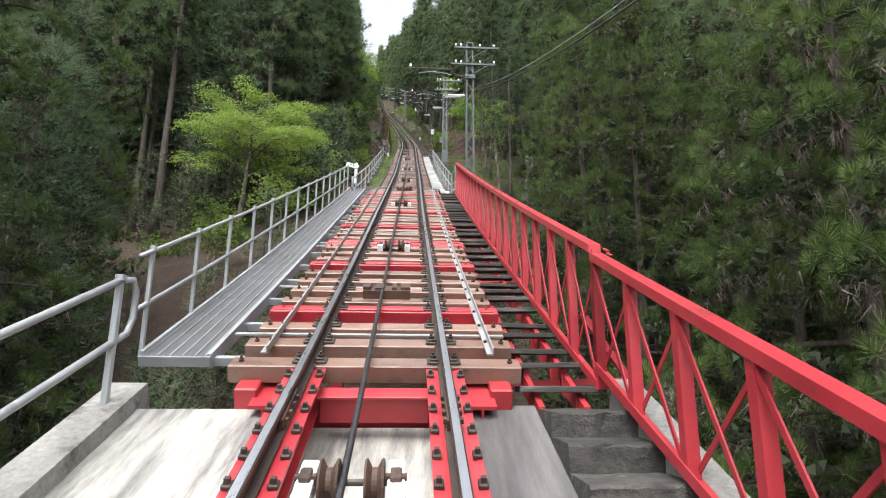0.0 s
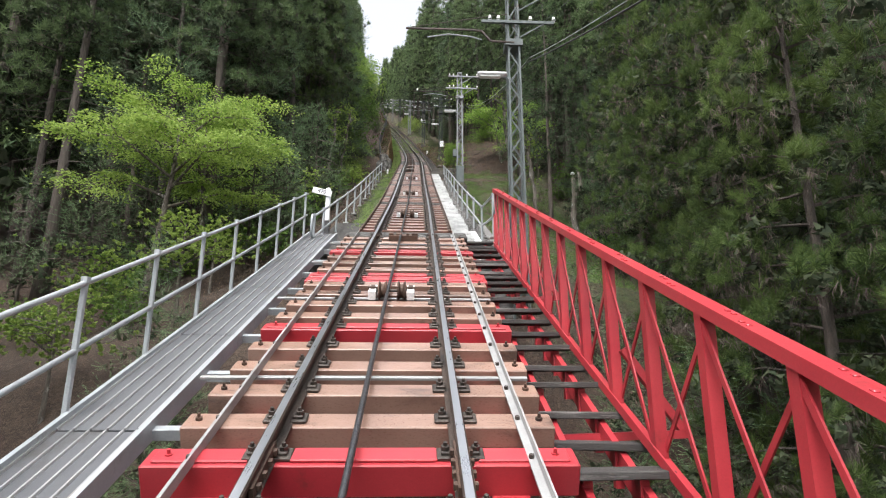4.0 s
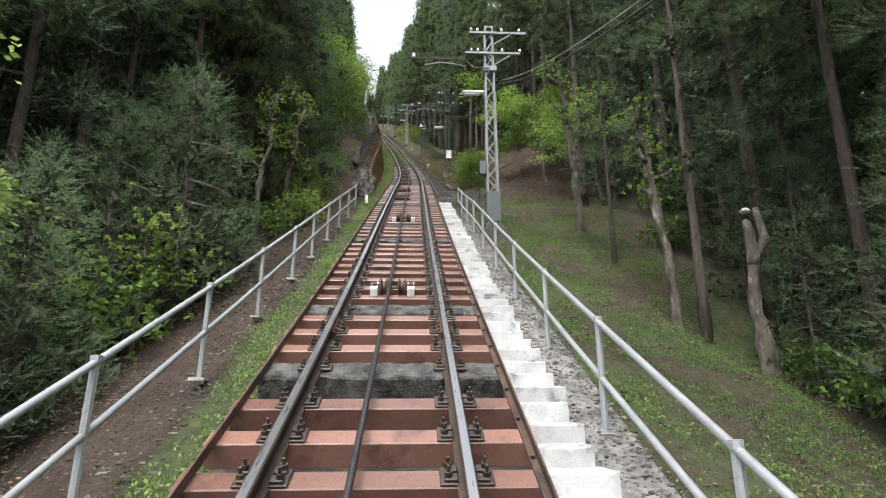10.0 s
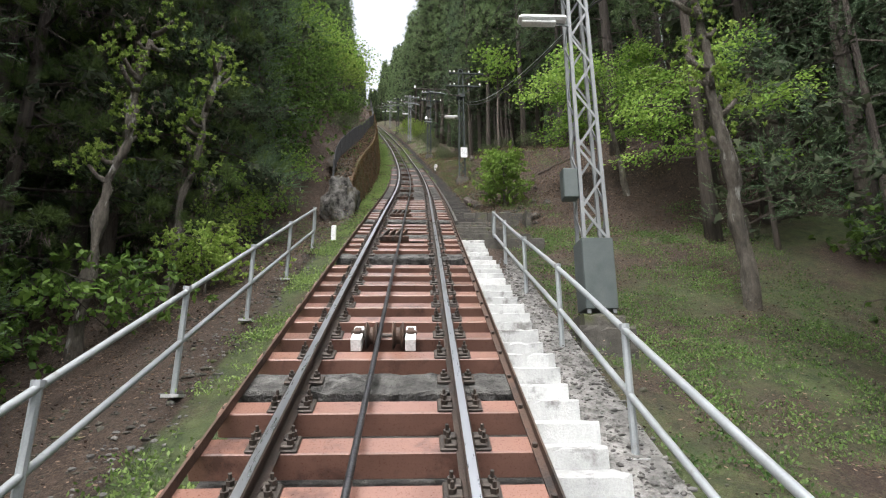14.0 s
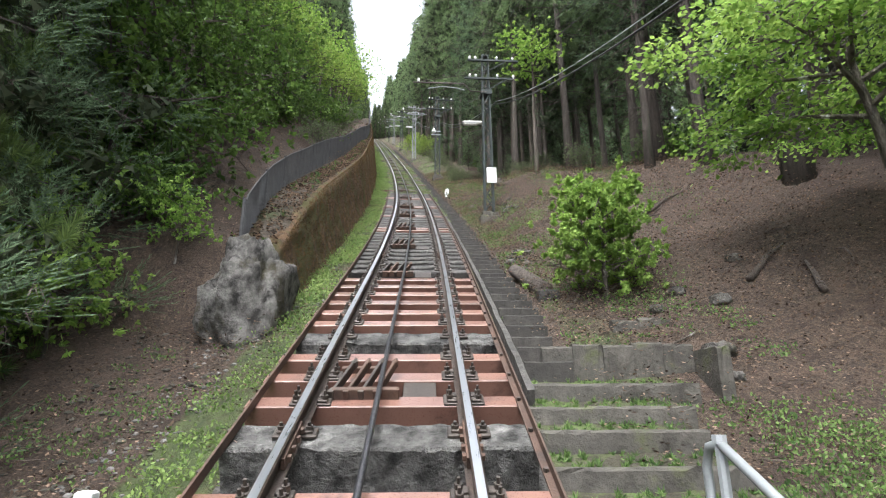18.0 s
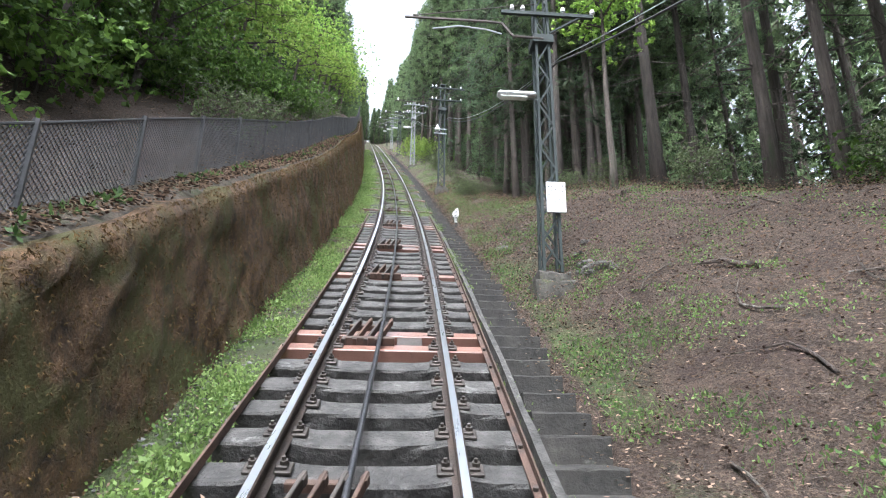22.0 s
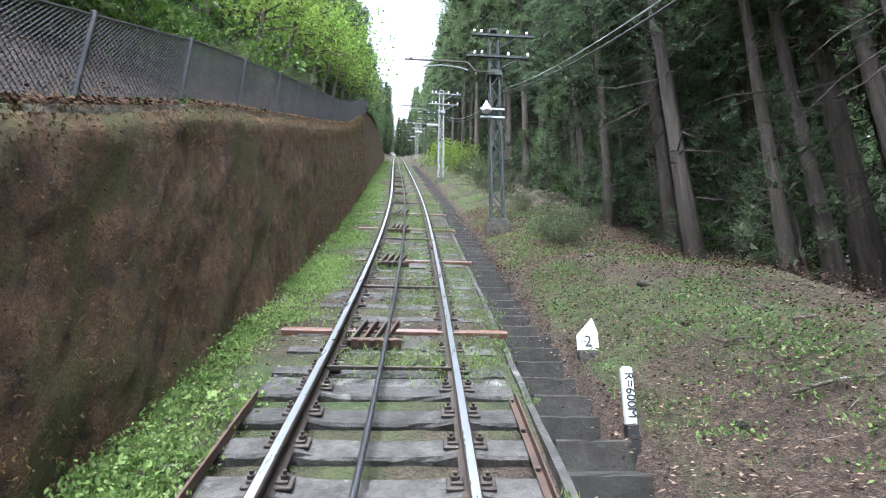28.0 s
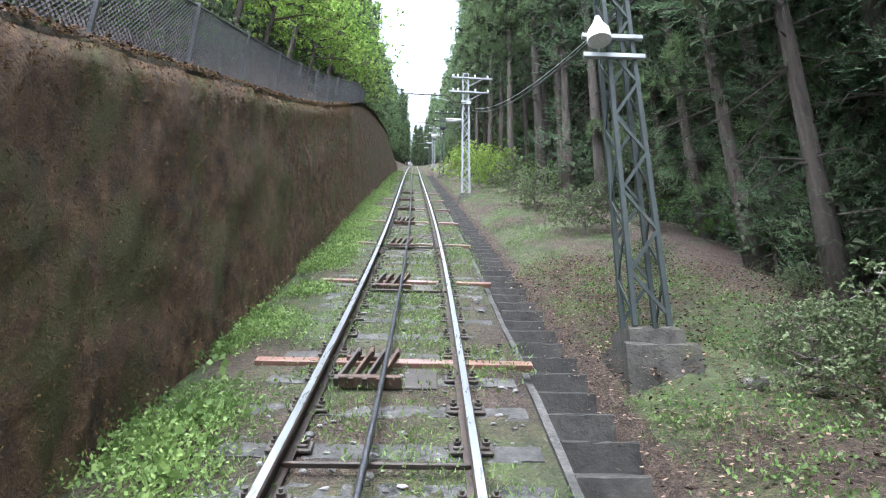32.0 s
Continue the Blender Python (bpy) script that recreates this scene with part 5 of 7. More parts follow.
def wire(name, label, dl, z, sag, r, mat=BLACK):
    w = thing(name, label, "wire")
    for (s0, l0), (s1, l1) in zip(MASTS, MASTS[1:]):
        a, b = Z(s0, l0 + dl, z), Z(s1, l1 + dl, z)
        me = Mesh().tube([a.lerp(b, i / 14) - Vector((0, 0, 4 * sag * (i / 14) * (1 - i / 14))) for i in range(15)], r, 5, caps=False)
        part("span", me, mat, w, smooth=True)


wire("overhead_cable", "black bundled overhead cable slung between the masts", 0.3, 4.0, 0.55, 0.015)
wire("overhead_cable", "thin pale overhead cable slung between the masts", 0.36, 4.12, 0.5, 0.007, GALV)
for dl, z in ((-0.55, 5.85), (0.4, 5.85), (0.95, 5.85), (-0.55, 5.1), (0.75, 5.1)):
    wire("overhead_wire", "thin dark overhead wire on insulators", dl, z, 0.3, 0.006)

# ---- marker posts ----
def letters(text, size, m, parent, mat=BLACK, depth=0.003):
    c = bpy.data.curves.new("letters", "FONT")
    c.body, c.size, c.extrude, c.align_x, c.align_y = text, size, depth, "CENTER", "CENTER"
    tmp = bpy.data.objects.new("letters", c)
    scene.collection.objects.link(tmp)
    me = bpy.data.meshes.new_from_object(tmp.evaluated_get(bpy.context.evaluated_depsgraph_get()))
    bpy.data.objects.remove(tmp)
    me.materials.clear()
    me.materials.append(mat)
    return part("writing", me, None, parent, m=m)


FACE = Matrix.Rotation(radians(90), 4, "X")
g = thing("gradient_post", "white gradient post with a black foot and a tilted number arm", "marker post", m=frame_z(24.55, -2.15, 0))
part("post", Mesh().box(-0.06, 0.06, -0.06, 0.06, -0.35, 0.55, bevel=0.01).add([(-0.06, -0.06, 0.55), (0.06, -0.06, 0.55), (0.06, 0.06, 0.55), (-0.06, 0.06, 0.55), (0, 0, 0.6)], [(0, 1, 4), (1, 2, 4), (2, 3, 4), (3, 0, 4)]), WHITE, g)
part("foot", Mesh().box(-0.065, 0.065, -0.065, 0.065, -1.4, -0.35), BLACK, g, "black painted foot")
arm = part("number_arm", Mesh().box(-0.42, 0.1, -0.02, 0.02, -0.08, 0.08, bevel=0.005), WHITE, g, m=Matrix.Translation((-0.0, -0.085, 0.4)) @ Matrix.Rotation(radians(14), 4, "Y"))
letters("470", 0.15, Matrix.Translation((-0.16, -0.022, 0)) @ FACE, arm)
q = thing("number_marker", "small white pointed marker with a black number on a dark foot", "marker", m=frame_z(71.0, 2.0, -0.27) @ Matrix.Diagonal((0.84, 0.84, 0.84, 1)))
part("plate", Mesh().add([(-0.13, y, 0.02) for y in (-0.02,)] + [(0.13, -0.02, 0.02), (0.13, -0.02, 0.24), (0.07, -0.02, 0.42), (-0.13, -0.02, 0.2), (-0.13, 0.02, 0.02), (0.13, 0.02, 0.02), (0.13, 0.02, 0.24), (0.07, 0.02, 0.42), (-0.13, 0.02, 0.2)], [(0, 1, 2, 3, 4), (9, 8, 7, 6, 5), (0, 5, 6, 1), (1, 6, 7, 2), (2, 7, 8, 3), (3, 8, 9, 4), (4, 9, 5, 0)]), WHITE, q)
part("foot", Mesh().box(-0.13, 0.13, -0.05, 0.05, -0.5, 0.02, bevel=0.01), DARK_CONCRETE, q)
letters("2", 0.2, Matrix.Translation((0.0, -0.024, 0.12)) @ FACE, q)
r6 = thing("curve_marker", "thin white post with the curve radius lettered down its face", "marker post", m=frame_z(69.3, 1.82, 0))
part("post", Mesh().box(-0.04, 0.04, -0.04, 0.04, -0.26, 0.17, bevel=0.015), WHITE, r6)
part("foot", Mesh().box(-0.042, 0.042, -0.042, 0.042, -0.7, -0.26), BLACK, r6)
letters("R=600M", 0.095, Matrix.Translation((0, -0.044, -0.04)) @ FACE @ Matrix.Rotation(radians(-90), 4, "Z"), r6)
for name, s, l, z0, z1 in (("marker_stake", 45.0, -1.58, -0.75, -0.22),):
    k = thing(name, "short white stake with a black foot", "marker post", m=frame_z(s, l, 0))
    part("stake", Mesh().box(-0.05, 0.05, -0.05, 0.05, z0 + 0.18, z1, bevel=0.012), WHITE, k)
    part("foot", Mesh().box(-0.055, 0.055, -0.055, 0.055, z0 - 0.2, z0 + 0.18), BLACK, k)

# ---- trees ----
SUGI = leaf_material("cedar_foliage", (0.08, 0.122, 0.058), (0.19, 0.26, 0.115), 0.36, 0.7, 0.2)
TUFT = leaf_material("tufted_cedar_foliage", (0.052, 0.088, 0.03), (0.155, 0.215, 0.066), 0.36, 0.7, 0.18)
HINOKI = leaf_material("cypress_foliage", (0.07, 0.115, 0.066), (0.175, 0.245, 0.135), 0.34, 0.7, 0.2)
FROND = leaf_material("shaded_cypress_fronds", (0.1, 0.16, 0.085), (0.24, 0.33, 0.17), 0.42, 0.65, 0.2)
# inner foliage, its colour darkened to stand for shade between the tufts
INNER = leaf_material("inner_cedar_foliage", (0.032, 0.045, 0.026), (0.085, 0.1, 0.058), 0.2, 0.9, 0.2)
DEAD = leaf_material("dead_fronds", (0.09, 0.072, 0.062), (0.19, 0.155, 0.135), 0.15, 0.85, 0.2)
FRESH = leaf_material("fresh_maple_leaves", (0.15, 0.24, 0.045), (0.38, 0.49, 0.13), 0.5, 0.5, 0.12)
LUSH = leaf_material("lush_bush_leaves", (0.13, 0.225, 0.045), (0.34, 0.48, 0.12), 0.5, 0.5, 0.1)
GREEN = leaf_material("green_broad_leaves", (0.13, 0.24, 0.045), (0.38, 0.54, 0.13), 0.55, 0.5, 0.2)
SHRUB = leaf_material("grey_green_shrub_leaves", (0.07, 0.095, 0.045), (0.21, 0.25, 0.13), 0.3, 0.55, 0.2)
LITTER = leaf_material("dry_fallen_leaves", (0.03, 0.018, 0.012), (0.33, 0.235, 0.17), 0.3, 0.8, 0.3, 1.2)
rng = np.random.default_rng(7)


def blades(centres, dirs, count, length, width, spread, droop=0.0, corners=4, flatten=0.0):
    """Pointed leaves: count of them about each centre, leaning along its direction."""
    n = len(centres)
    c = np.repeat(centres, count, 0)
    d = np.repeat(dirs, count, 0) + rng.normal(0, spread, (n * count, 3))
    d[:, 2] = d[:, 2] * (1 - flatten) - droop
    d /= np.linalg.norm(d, axis=1, keepdims=True) + 1e-9
    turn = rng.normal(0, 1, (n * count, 3))
    turn[:, 2] += 2.5 * flatten
    if flatten > 0.65:
        turn = rng.normal(0, 0.28, (n * count, 3)) + np.array([0.0, 0.0, 1.0])
    side = np.cross(d, turn)
    side /= np.linalg.norm(side, axis=1, keepdims=True) + 1e-9
    ln = length * rng.uniform(0.6, 1.25, (n * count, 1))
    w = width * rng.uniform(0.7, 1.2, (n * count, 1))
    base = c + rng.normal(0, length * 0.12, c.shape)
    if corners == 3:
        return np.stack([base - side * w * 0.5, base + side * w * 0.5, base + d * ln], 1).reshape(-1, 3)
    return np.stack([base, base + d * ln * 0.5 + side * w * 0.5, base + d * ln, base + d * ln * 0.5 - side * w * 0.5], 1).reshape(-1, 3)


def leaf_mesh(name, v, mat, corners=4):
    n = len(v)
    me = bpy.data.meshes.new(name)
    me.vertices.add(n)
    me.vertices.foreach_set("co", v.astype(np.float32).ravel())
    me.loops.add(n)
    me.loops.foreach_set("vertex_index", np.arange(n, dtype=np.int32))
    me.polygons.add(n // corners)
    me.polygons.foreach_set("loop_start", np.arange(0, n, corners, dtype=np.int32))
    me.polygons.foreach_set("loop_total", np.full(n // corners, corners, dtype=np.int32))
    me.update(calc_edges=True)
    me.materials.append(mat)
    return me


def trunk_line(h, r, wobble=0.02, flare=1.5, top=0.12):
    pts, rad = [], []
    px = py = 0.0
    count = 9
    for i in range(count + 1):
        f = i / count
        pts.append((px, py, h * f - (0.6 if i == 0 else 0)))
        rad.append(r * ((1 - f) * (1 - top) + top) * (1 + (flare - 1) * max(0, 1 - f * 9)))
        px += rng.normal(0, wobble) * h / count
        py += rng.normal(0, wobble) * h / count
    return pts, rad


def along(pts, z):
    k = float(np.interp(z, [p[2] for p in pts], range(len(pts))))
    return Vector(pts[int(k)]).lerp(Vector(pts[min(int(k) + 1, len(pts) - 1)]), k - int(k))


def sprays(base, axis, length, count, long, wide, spread=0.7, curl=0.2, flat=False):
    """Brush-like twigs: along each axis count narrow needles, opening towards its foot; flat ones are combed into a frond."""
    n = len(base)
    axis = axis / (np.linalg.norm(axis, axis=1, keepdims=True) + 1e-9)
    turn = np.tile(np.array([[0.0, 0.0, 1.0]]), (n, 1)) + rng.normal(0, 0.35, (n, 3)) if flat else rng.normal(0, 1, (n, 3))
    p1 = np.cross(axis, turn)
    p1 /= np.linalg.norm(p1, axis=1, keepdims=True) + 1e-9
    p2 = np.cross(axis, p1)
    phi0 = rng.uniform(0, 6.28, (n, 1))
    ln = length * rng.uniform(0.65, 1.25, (n, 1))
    out = []
    for k in range(count):
        f = (k + rng.uniform(0, 1, (n, 1))) / count
        phi = (k % 2) * math.pi + rng.normal(0, 0.3, (n, 1)) if flat else phi0 + k * 2.399
        a = spread * (1.15 - 0.75 * f)
        d = axis * np.cos(a) + (p1 * np.cos(phi) + p2 * np.sin(phi)) * np.sin(a)
        d[:, 2] += curl * f[:, 0]
        p = base + axis * ln * f
        p[:, 2] += (curl * ln * f * f)[:, 0] * 0.5
        side = np.cross(d, rng.normal(0, 1, (n, 3)))
        side /= np.linalg.norm(side, axis=1, keepdims=True) + 1e-9
        w = wide * rng.uniform(0.7, 1.2, (n, 1)) * 0.5
        out.append(np.stack([p - side * w, p + side * w, p + d * long * (1.1 - 0.4 * f)], 1).reshape(-1, 3))
    return np.concatenate(out)


def conifer(name, label, h, bare, reach, r, mat, branches=50, clump=0.5, per=20, twig=(0.3, 10, 0.1, 0.018), dead=6, droop=0.0, brown=0, shell=22, flat=False, point=0.65, sparse=1.0, pom=False):
    """A straight trunk whose boughs carry rounded clumps of brush-like twigs round an inner shell coloured dark for
    shade; with droop the twigs hang.
    """
    t = thing(name, label, "tree")
    pts, rad = trunk_line(h, r, 0.01)
    limb = Mesh()
    C, D, B, K = [], [], [], []
    for i in range(branches):
        f = (i + rng.uniform(0, 1)) / branches
        z = h * (bare + (1 - bare) * f)
        full = min(1.0, (f + 0.16) * 3.5) * (1 - f) ** point
        ln = reach * max(full, 0.1) * rng.uniform(0.65, 1.12)
        a = i * 2.399 + rng.uniform(-0.5, 0.5)
        b = along(pts, z)
        out = Vector((math.cos(a), math.sin(a), 0))
        sag = rng.uniform(-0.35, 0.15) - 0.35 * droop
        tip = b + out * ln + Vector((0, 0, ln * sag))
        limb.tube([b, b.lerp(tip, 0.55) + Vector((0, 0, ln * 0.06)), tip], 0.03, 3, caps=False, taper=[0.035, 0.02, 0.006])
        spots_ = ((0.42, 0.6), (0.72, 0.85), (1.0, 1.0)) if ln > 0.9 else ((0.5, 0.8), (1.0, 1.0))
        for q, k in spots_:
            if rng.uniform() > sparse:
                continue
            c = np.array(b.lerp(tip, q)) + rng.normal(0, 0.16, 3)
            R = clump * rng.uniform(0.65, 1.3) * (0.6 + 0.4 * min(1.0, ln / reach + 0.3))
            m = max(3, int(per * k))
            e = rng.normal(0, 1, (m, 3)) + np.array([out.x, out.y, 0.35]) * 0.5
            e[:, 2] = np.abs(e[:, 2] + 0.5) - 0.5
            e /= np.linalg.norm(e, axis=1, keepdims=True)
            C.append(c + e * R * rng.uniform(0.45, 0.95, (m, 1)) * np.array([1, 1, 0.75]))
            D.append(e * 0.85 + np.array([out.x * 0.3, out.y * 0.3, 0.5 - 1.2 * droop]))
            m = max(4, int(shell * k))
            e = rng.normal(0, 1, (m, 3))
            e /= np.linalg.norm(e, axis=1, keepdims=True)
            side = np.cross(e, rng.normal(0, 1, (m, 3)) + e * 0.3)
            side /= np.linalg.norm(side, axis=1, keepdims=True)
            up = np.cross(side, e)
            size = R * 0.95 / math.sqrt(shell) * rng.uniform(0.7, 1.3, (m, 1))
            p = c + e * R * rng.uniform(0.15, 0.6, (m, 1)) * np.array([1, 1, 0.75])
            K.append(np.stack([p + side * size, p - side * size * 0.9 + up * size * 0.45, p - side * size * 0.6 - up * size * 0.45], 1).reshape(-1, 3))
            if brown and q > 0.5:
                B.append(c + rng.normal(0, R * 0.5, (brown, 3)) * np.array([1, 1, 0.3]) - np.array([0, 0, R * 0.45]))
    for i in range(dead):
        z = h * bare * rng.uniform(0.25, 1.0)
        a = rng.uniform(0, 2 * math.pi)
        b = along(pts, z)
        ln = rng.uniform(0.5, 1.9)
        bend = b + Vector((math.cos(a) * ln * 0.6, math.sin(a) * ln * 0.6, -ln * rng.uniform(0.0, 0.3)))
        limb.tube([b, bend, bend + Vector((math.cos(a + 0.4) * ln * 0.4, math.sin(a + 0.4) * ln * 0.4, -ln * rng.uniform(0.1, 0.4)))], 0.015, 4, caps=False, taper=[0.02, 0.012, 0.004])
    part("trunk", Mesh().tube(pts, r, 10, taper=rad), BARK, t, smooth=True)
    tagged(part("branchwork", limb, BARK, t), kind="stuff")
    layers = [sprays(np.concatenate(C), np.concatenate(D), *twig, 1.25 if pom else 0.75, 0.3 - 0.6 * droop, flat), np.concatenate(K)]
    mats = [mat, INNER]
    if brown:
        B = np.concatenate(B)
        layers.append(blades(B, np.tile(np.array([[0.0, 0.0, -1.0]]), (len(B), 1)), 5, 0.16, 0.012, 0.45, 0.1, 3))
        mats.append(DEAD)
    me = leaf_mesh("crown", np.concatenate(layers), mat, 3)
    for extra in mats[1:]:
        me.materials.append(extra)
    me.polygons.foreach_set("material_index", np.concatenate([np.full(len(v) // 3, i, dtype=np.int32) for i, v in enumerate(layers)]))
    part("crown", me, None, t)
    return t


def broadleaf(name, label, h, r, reach, mat, limbs=9, sprays=14, per=12, leaf=0.12, flat=0.35, low=0.3, bark=PALE_BARK, lean=(0, 0), size=0.34, tree="tree"):
    """A branching tree or bush with its leaves in layered sprays."""
    t = thing(name, label, tree)
    pts, rad = trunk_line(h * 0.8, r, 0.05, 1.3, 0.25)
    pts = [(p[0] + lean[0] * (p[2] / h), p[1] + lean[1] * (p[2] / h), p[2]) for p in pts]
    tm = Mesh().tube(pts, r, 8, taper=rad)
    limb = Mesh()
    C, D = [], []
    for i in range(limbs):
        f = low + (1 - low) * (i + rng.uniform(0, 0.9)) / limbs
        k = f * (len(pts) - 1)
        b = Vector(pts[int(k)]).lerp(Vector(pts[min(int(k) + 1, len(pts) - 1)]), k - int(k))
        a = i * 2.4 + rng.uniform(-0.5, 0.5)
        ln = reach * rng.uniform(0.7, 1.15) * (1.1 - 0.5 * f)
        rise = rng.uniform(0.1, 0.55)
        mid = b + Vector((math.cos(a) * ln * 0.5, math.sin(a) * ln * 0.5, ln * rise * 0.7))
        tip = b + Vector((math.cos(a + 0.2) * ln, math.sin(a + 0.2) * ln, ln * rise))
        limb.tube([b, mid, tip], 0.05, 5, caps=False, taper=[r * 0.42, r * 0.22, 0.01])
        for j in range(sprays):
            q = 0.3 + 0.75 * (j + rng.uniform(0, 1)) / sprays
            base = b.lerp(mid, q * 2) if q < 0.5 else mid.lerp(tip, (q - 0.5) * 2)
            o = Vector(rng.normal(0, ln * 0.22, 3) * np.array([1, 1, flat]))
            p = base + o
            if j % 2 == 0:
                limb.tube([base, p], 0.012, 3, caps=False, taper=[0.014, 0.004])
            for _ in range(3):
                C.append(tuple(p + Vector(rng.normal(0, size, 3) * np.array([1, 1, flat * 0.7]))))
                D.append((o.x, o.y, -0.1))
    part("trunk", tm, bark, t, smooth=True)
    tagged(part("branchwork", limb, bark, t), kind="stuff")
    d = np.array(D)
    d /= np.linalg.norm(d, axis=1, keepdims=True) + 1e-6
    v = blades(np.array(C), d, per, leaf, leaf * 0.6, 0.9, 0.1, 4, 0.4 if flat < 0.5 else 0.0)
    part("crown", leaf_mesh("crown", v, mat), None, t)
    return t


def layered(name, label, h, r, reach, low, mat, limbs=14, discs=7, leaves=64, leaf=0.085, lean=(0, 0), size=0.55, bark=PALE_BARK):
    """A maple: long level boughs with flat, drooping-edged sprays of small leaves, layer over layer."""
    t = thing(name, label, "tree")
    pts, rad = trunk_line(h * 0.85, r, 0.05, 1.3, 0.2)
    pts = [(p[0] + lean[0] * (p[2] / h), p[1] + lean[1] * (p[2] / h), p[2]) for p in pts]
    limb = Mesh()
    C, D = [], []
    for i in range(limbs):
        f = low + (1 - low) * (i + rng.uniform(0, 0.8)) / limbs
        b = along(pts, min(f, 0.98) * h * 0.85)
        a = i * 2.399 + rng.uniform(-0.4, 0.4)
        ln = reach * rng.uniform(0.75, 1.15) * (1.15 - 0.6 * f)
        o = Vector((math.cos(a), math.sin(a), 0))
        mid = b + o * ln * 0.5 + Vector((0, 0, ln * 0.22))
        tip = b + o * ln + Vector((0, 0, ln * rng.uniform(0.08, 0.3)))
        limb.tube([b, mid, tip], 0.05, 5, caps=False, taper=[r * 0.4, r * 0.2, 0.008])
        for j in range(discs):
            q = 0.35 + 0.7 * (j + rng.uniform(0, 1)) / discs
            base = b.lerp(mid, q * 2) if q < 0.5 else mid.lerp(tip, (q - 0.5) * 2)
            p = base + Vector((rng.normal(0, 0.3), rng.normal(0, 0.3), rng.normal(0.05, 0.1)))
            limb.tube([base, p], 0.012, 3, caps=False, taper=[0.012, 0.004])
            u = rng.normal(0, 0.5, (leaves, 2)) * size
            away = np.linalg.norm(u, axis=1)
            c = np.stack([p.x + u[:, 0] + o.x * 0.15, p.y + u[:, 1] + o.y * 0.15, p.z - 0.28 * away ** 1.5 / size ** 0.5 + rng.normal(0, 0.035, leaves)], 1)
            C.append(c)
            D.append(np.concatenate([u / (away[:, None] + 0.1) + np.array([[o.x, o.y]]) * 0.4, np.full((leaves, 1), -0.25)], 1))
    part("trunk", Mesh().tube(pts, r, 8, taper=rad), bark, t, smooth=True)
    tagged(part("branchwork", limb, bark, t), kind="stuff")
    v = blades(np.concatenate(C), np.concatenate(D), 1, leaf, leaf * 0.62, 0.45, 0.1, 4, 0.5)
    part("crown", leaf_mesh("crown", v, mat), None, t)
    return t


def gnarl(pts, rad, seed):
    """A knotty trunk through the given points."""
    fine, wide = [], []
    for i in range(len(pts) - 1):
        for j in range(4):
            fine.append(Vector(pts[i]).lerp(Vector(pts[i + 1]), j / 4))
            wide.append(rad[i] + (rad[i + 1] - rad[i]) * j / 4)
    wide = [w * (1 + 0.6 * noise.noise(p * 2.1 + Vector((seed, 0, 0)))) for p, w in zip(fine, wide)]
    return Mesh().tube(fine, 0.1, 12, taper=wide).roughen(0.05, 3.5, seed).roughen(0.035, 11.0, seed)


def pollard(h, r, bend, stubs, label="gnarled lopped tree with pale bark and tufts of yellow-green leaves", mat=FRESH, seed=1, tuft=0.19):
    """A lopped tree: bent trunk, short stubs, a tuft of leaves on each."""
    g = random.Random(seed)
    t = thing("lopped_tree", label, "tree")
    pts = [(bend[0] * (i / 8) ** 1.4 + g.uniform(-0.06, 0.06), bend[1] * (i / 8) ** 1.4 + g.uniform(-0.06, 0.06), h * i / 8 - (0.4 if i == 0 else 0)) for i in range(9)]
    rad = [r * (1.45 if i == 0 else 1.0 - 0.05 * i + g.uniform(-0.1, 0.12)) for i in range(9)]
    part("trunk", gnarl(pts, rad, seed), PALE_BARK, t, smooth=True)
    C, D = [], []
    for i in range(stubs):
        z = h * (0.45 + 0.58 * (i + g.random()) / stubs)
        b = along(pts, min(z, h * 0.99))
        a = g.uniform(0, 6.28)
        ln = g.uniform(0.15, 0.5)
        tip = b + Vector((math.cos(a) * ln, math.sin(a) * ln, ln * g.uniform(0.2, 0.9)))
        part("stub", Mesh().tube([b, b.lerp(tip, 0.5) + Vector((0, 0, -0.05)), tip], 0.06, 6, taper=[r * 0.6, r * 0.45, r * 0.35]), PALE_BARK, t, smooth=True)
        for _ in range(16):
            C.append(tuple(tip + Vector((g.gauss(0, tuft), g.gauss(0, tuft), g.gauss(0.05, tuft * 0.6)))))
            D.append((math.cos(a) * 0.4, math.sin(a) * 0.4, 0.1))
    part("foliage", leaf_mesh("foliage", blades(np.array(C), np.array(D), 22, 0.06, 0.034, 0.9, 0.1), mat), None, t)
    return t


def stand(t, s, l, turn=0.0, size=1.0, lean=0.0, up=0.0):
    z = ground_height(s, l) + up
    t.matrix_basis = frame_z(s, l, z, turn) @ Matrix.Rotation(lean, 4, "X") @ Matrix.Diagonal((size, size, size, 1))
    return t


def stand_copy(t, s, l, turn=0.0, size=1.0, lean=0.0):
    c = copy_thing(t, Matrix.Identity(4))
    return stand(c, s, l, turn, size, lean)


DENSE = "tall dark cedar with dense tufted foliage almost to the ground"
BARE = "tall straight cedar with a bare brown trunk and a high crown"
CYP = "dark green cypress with dense drooping foliage"
FINE = [conifer("cedar_tree", DENSE, 13, 0.03, 2.3, 0.13, TUFT, 60, 0.5, 9, (0.1, 74, 0.17, 0.0088), 0, 0.0, 12, 44, pom=True),
        conifer("cedar_tree", DENSE, 12, 0.03, 2.1, 0.12, TUFT, 56, 0.56, 10, (0.1, 74, 0.18, 0.0088), 0, 0.0, 14, 44, pom=True),
        conifer("cypress_tree", CYP, 12, 0.03, 2.1, 0.12, HINOKI, 62, 0.5, 30, (0.32, 20, 0.06, 0.011), 0, 0.3, 0, 40, flat=True)]
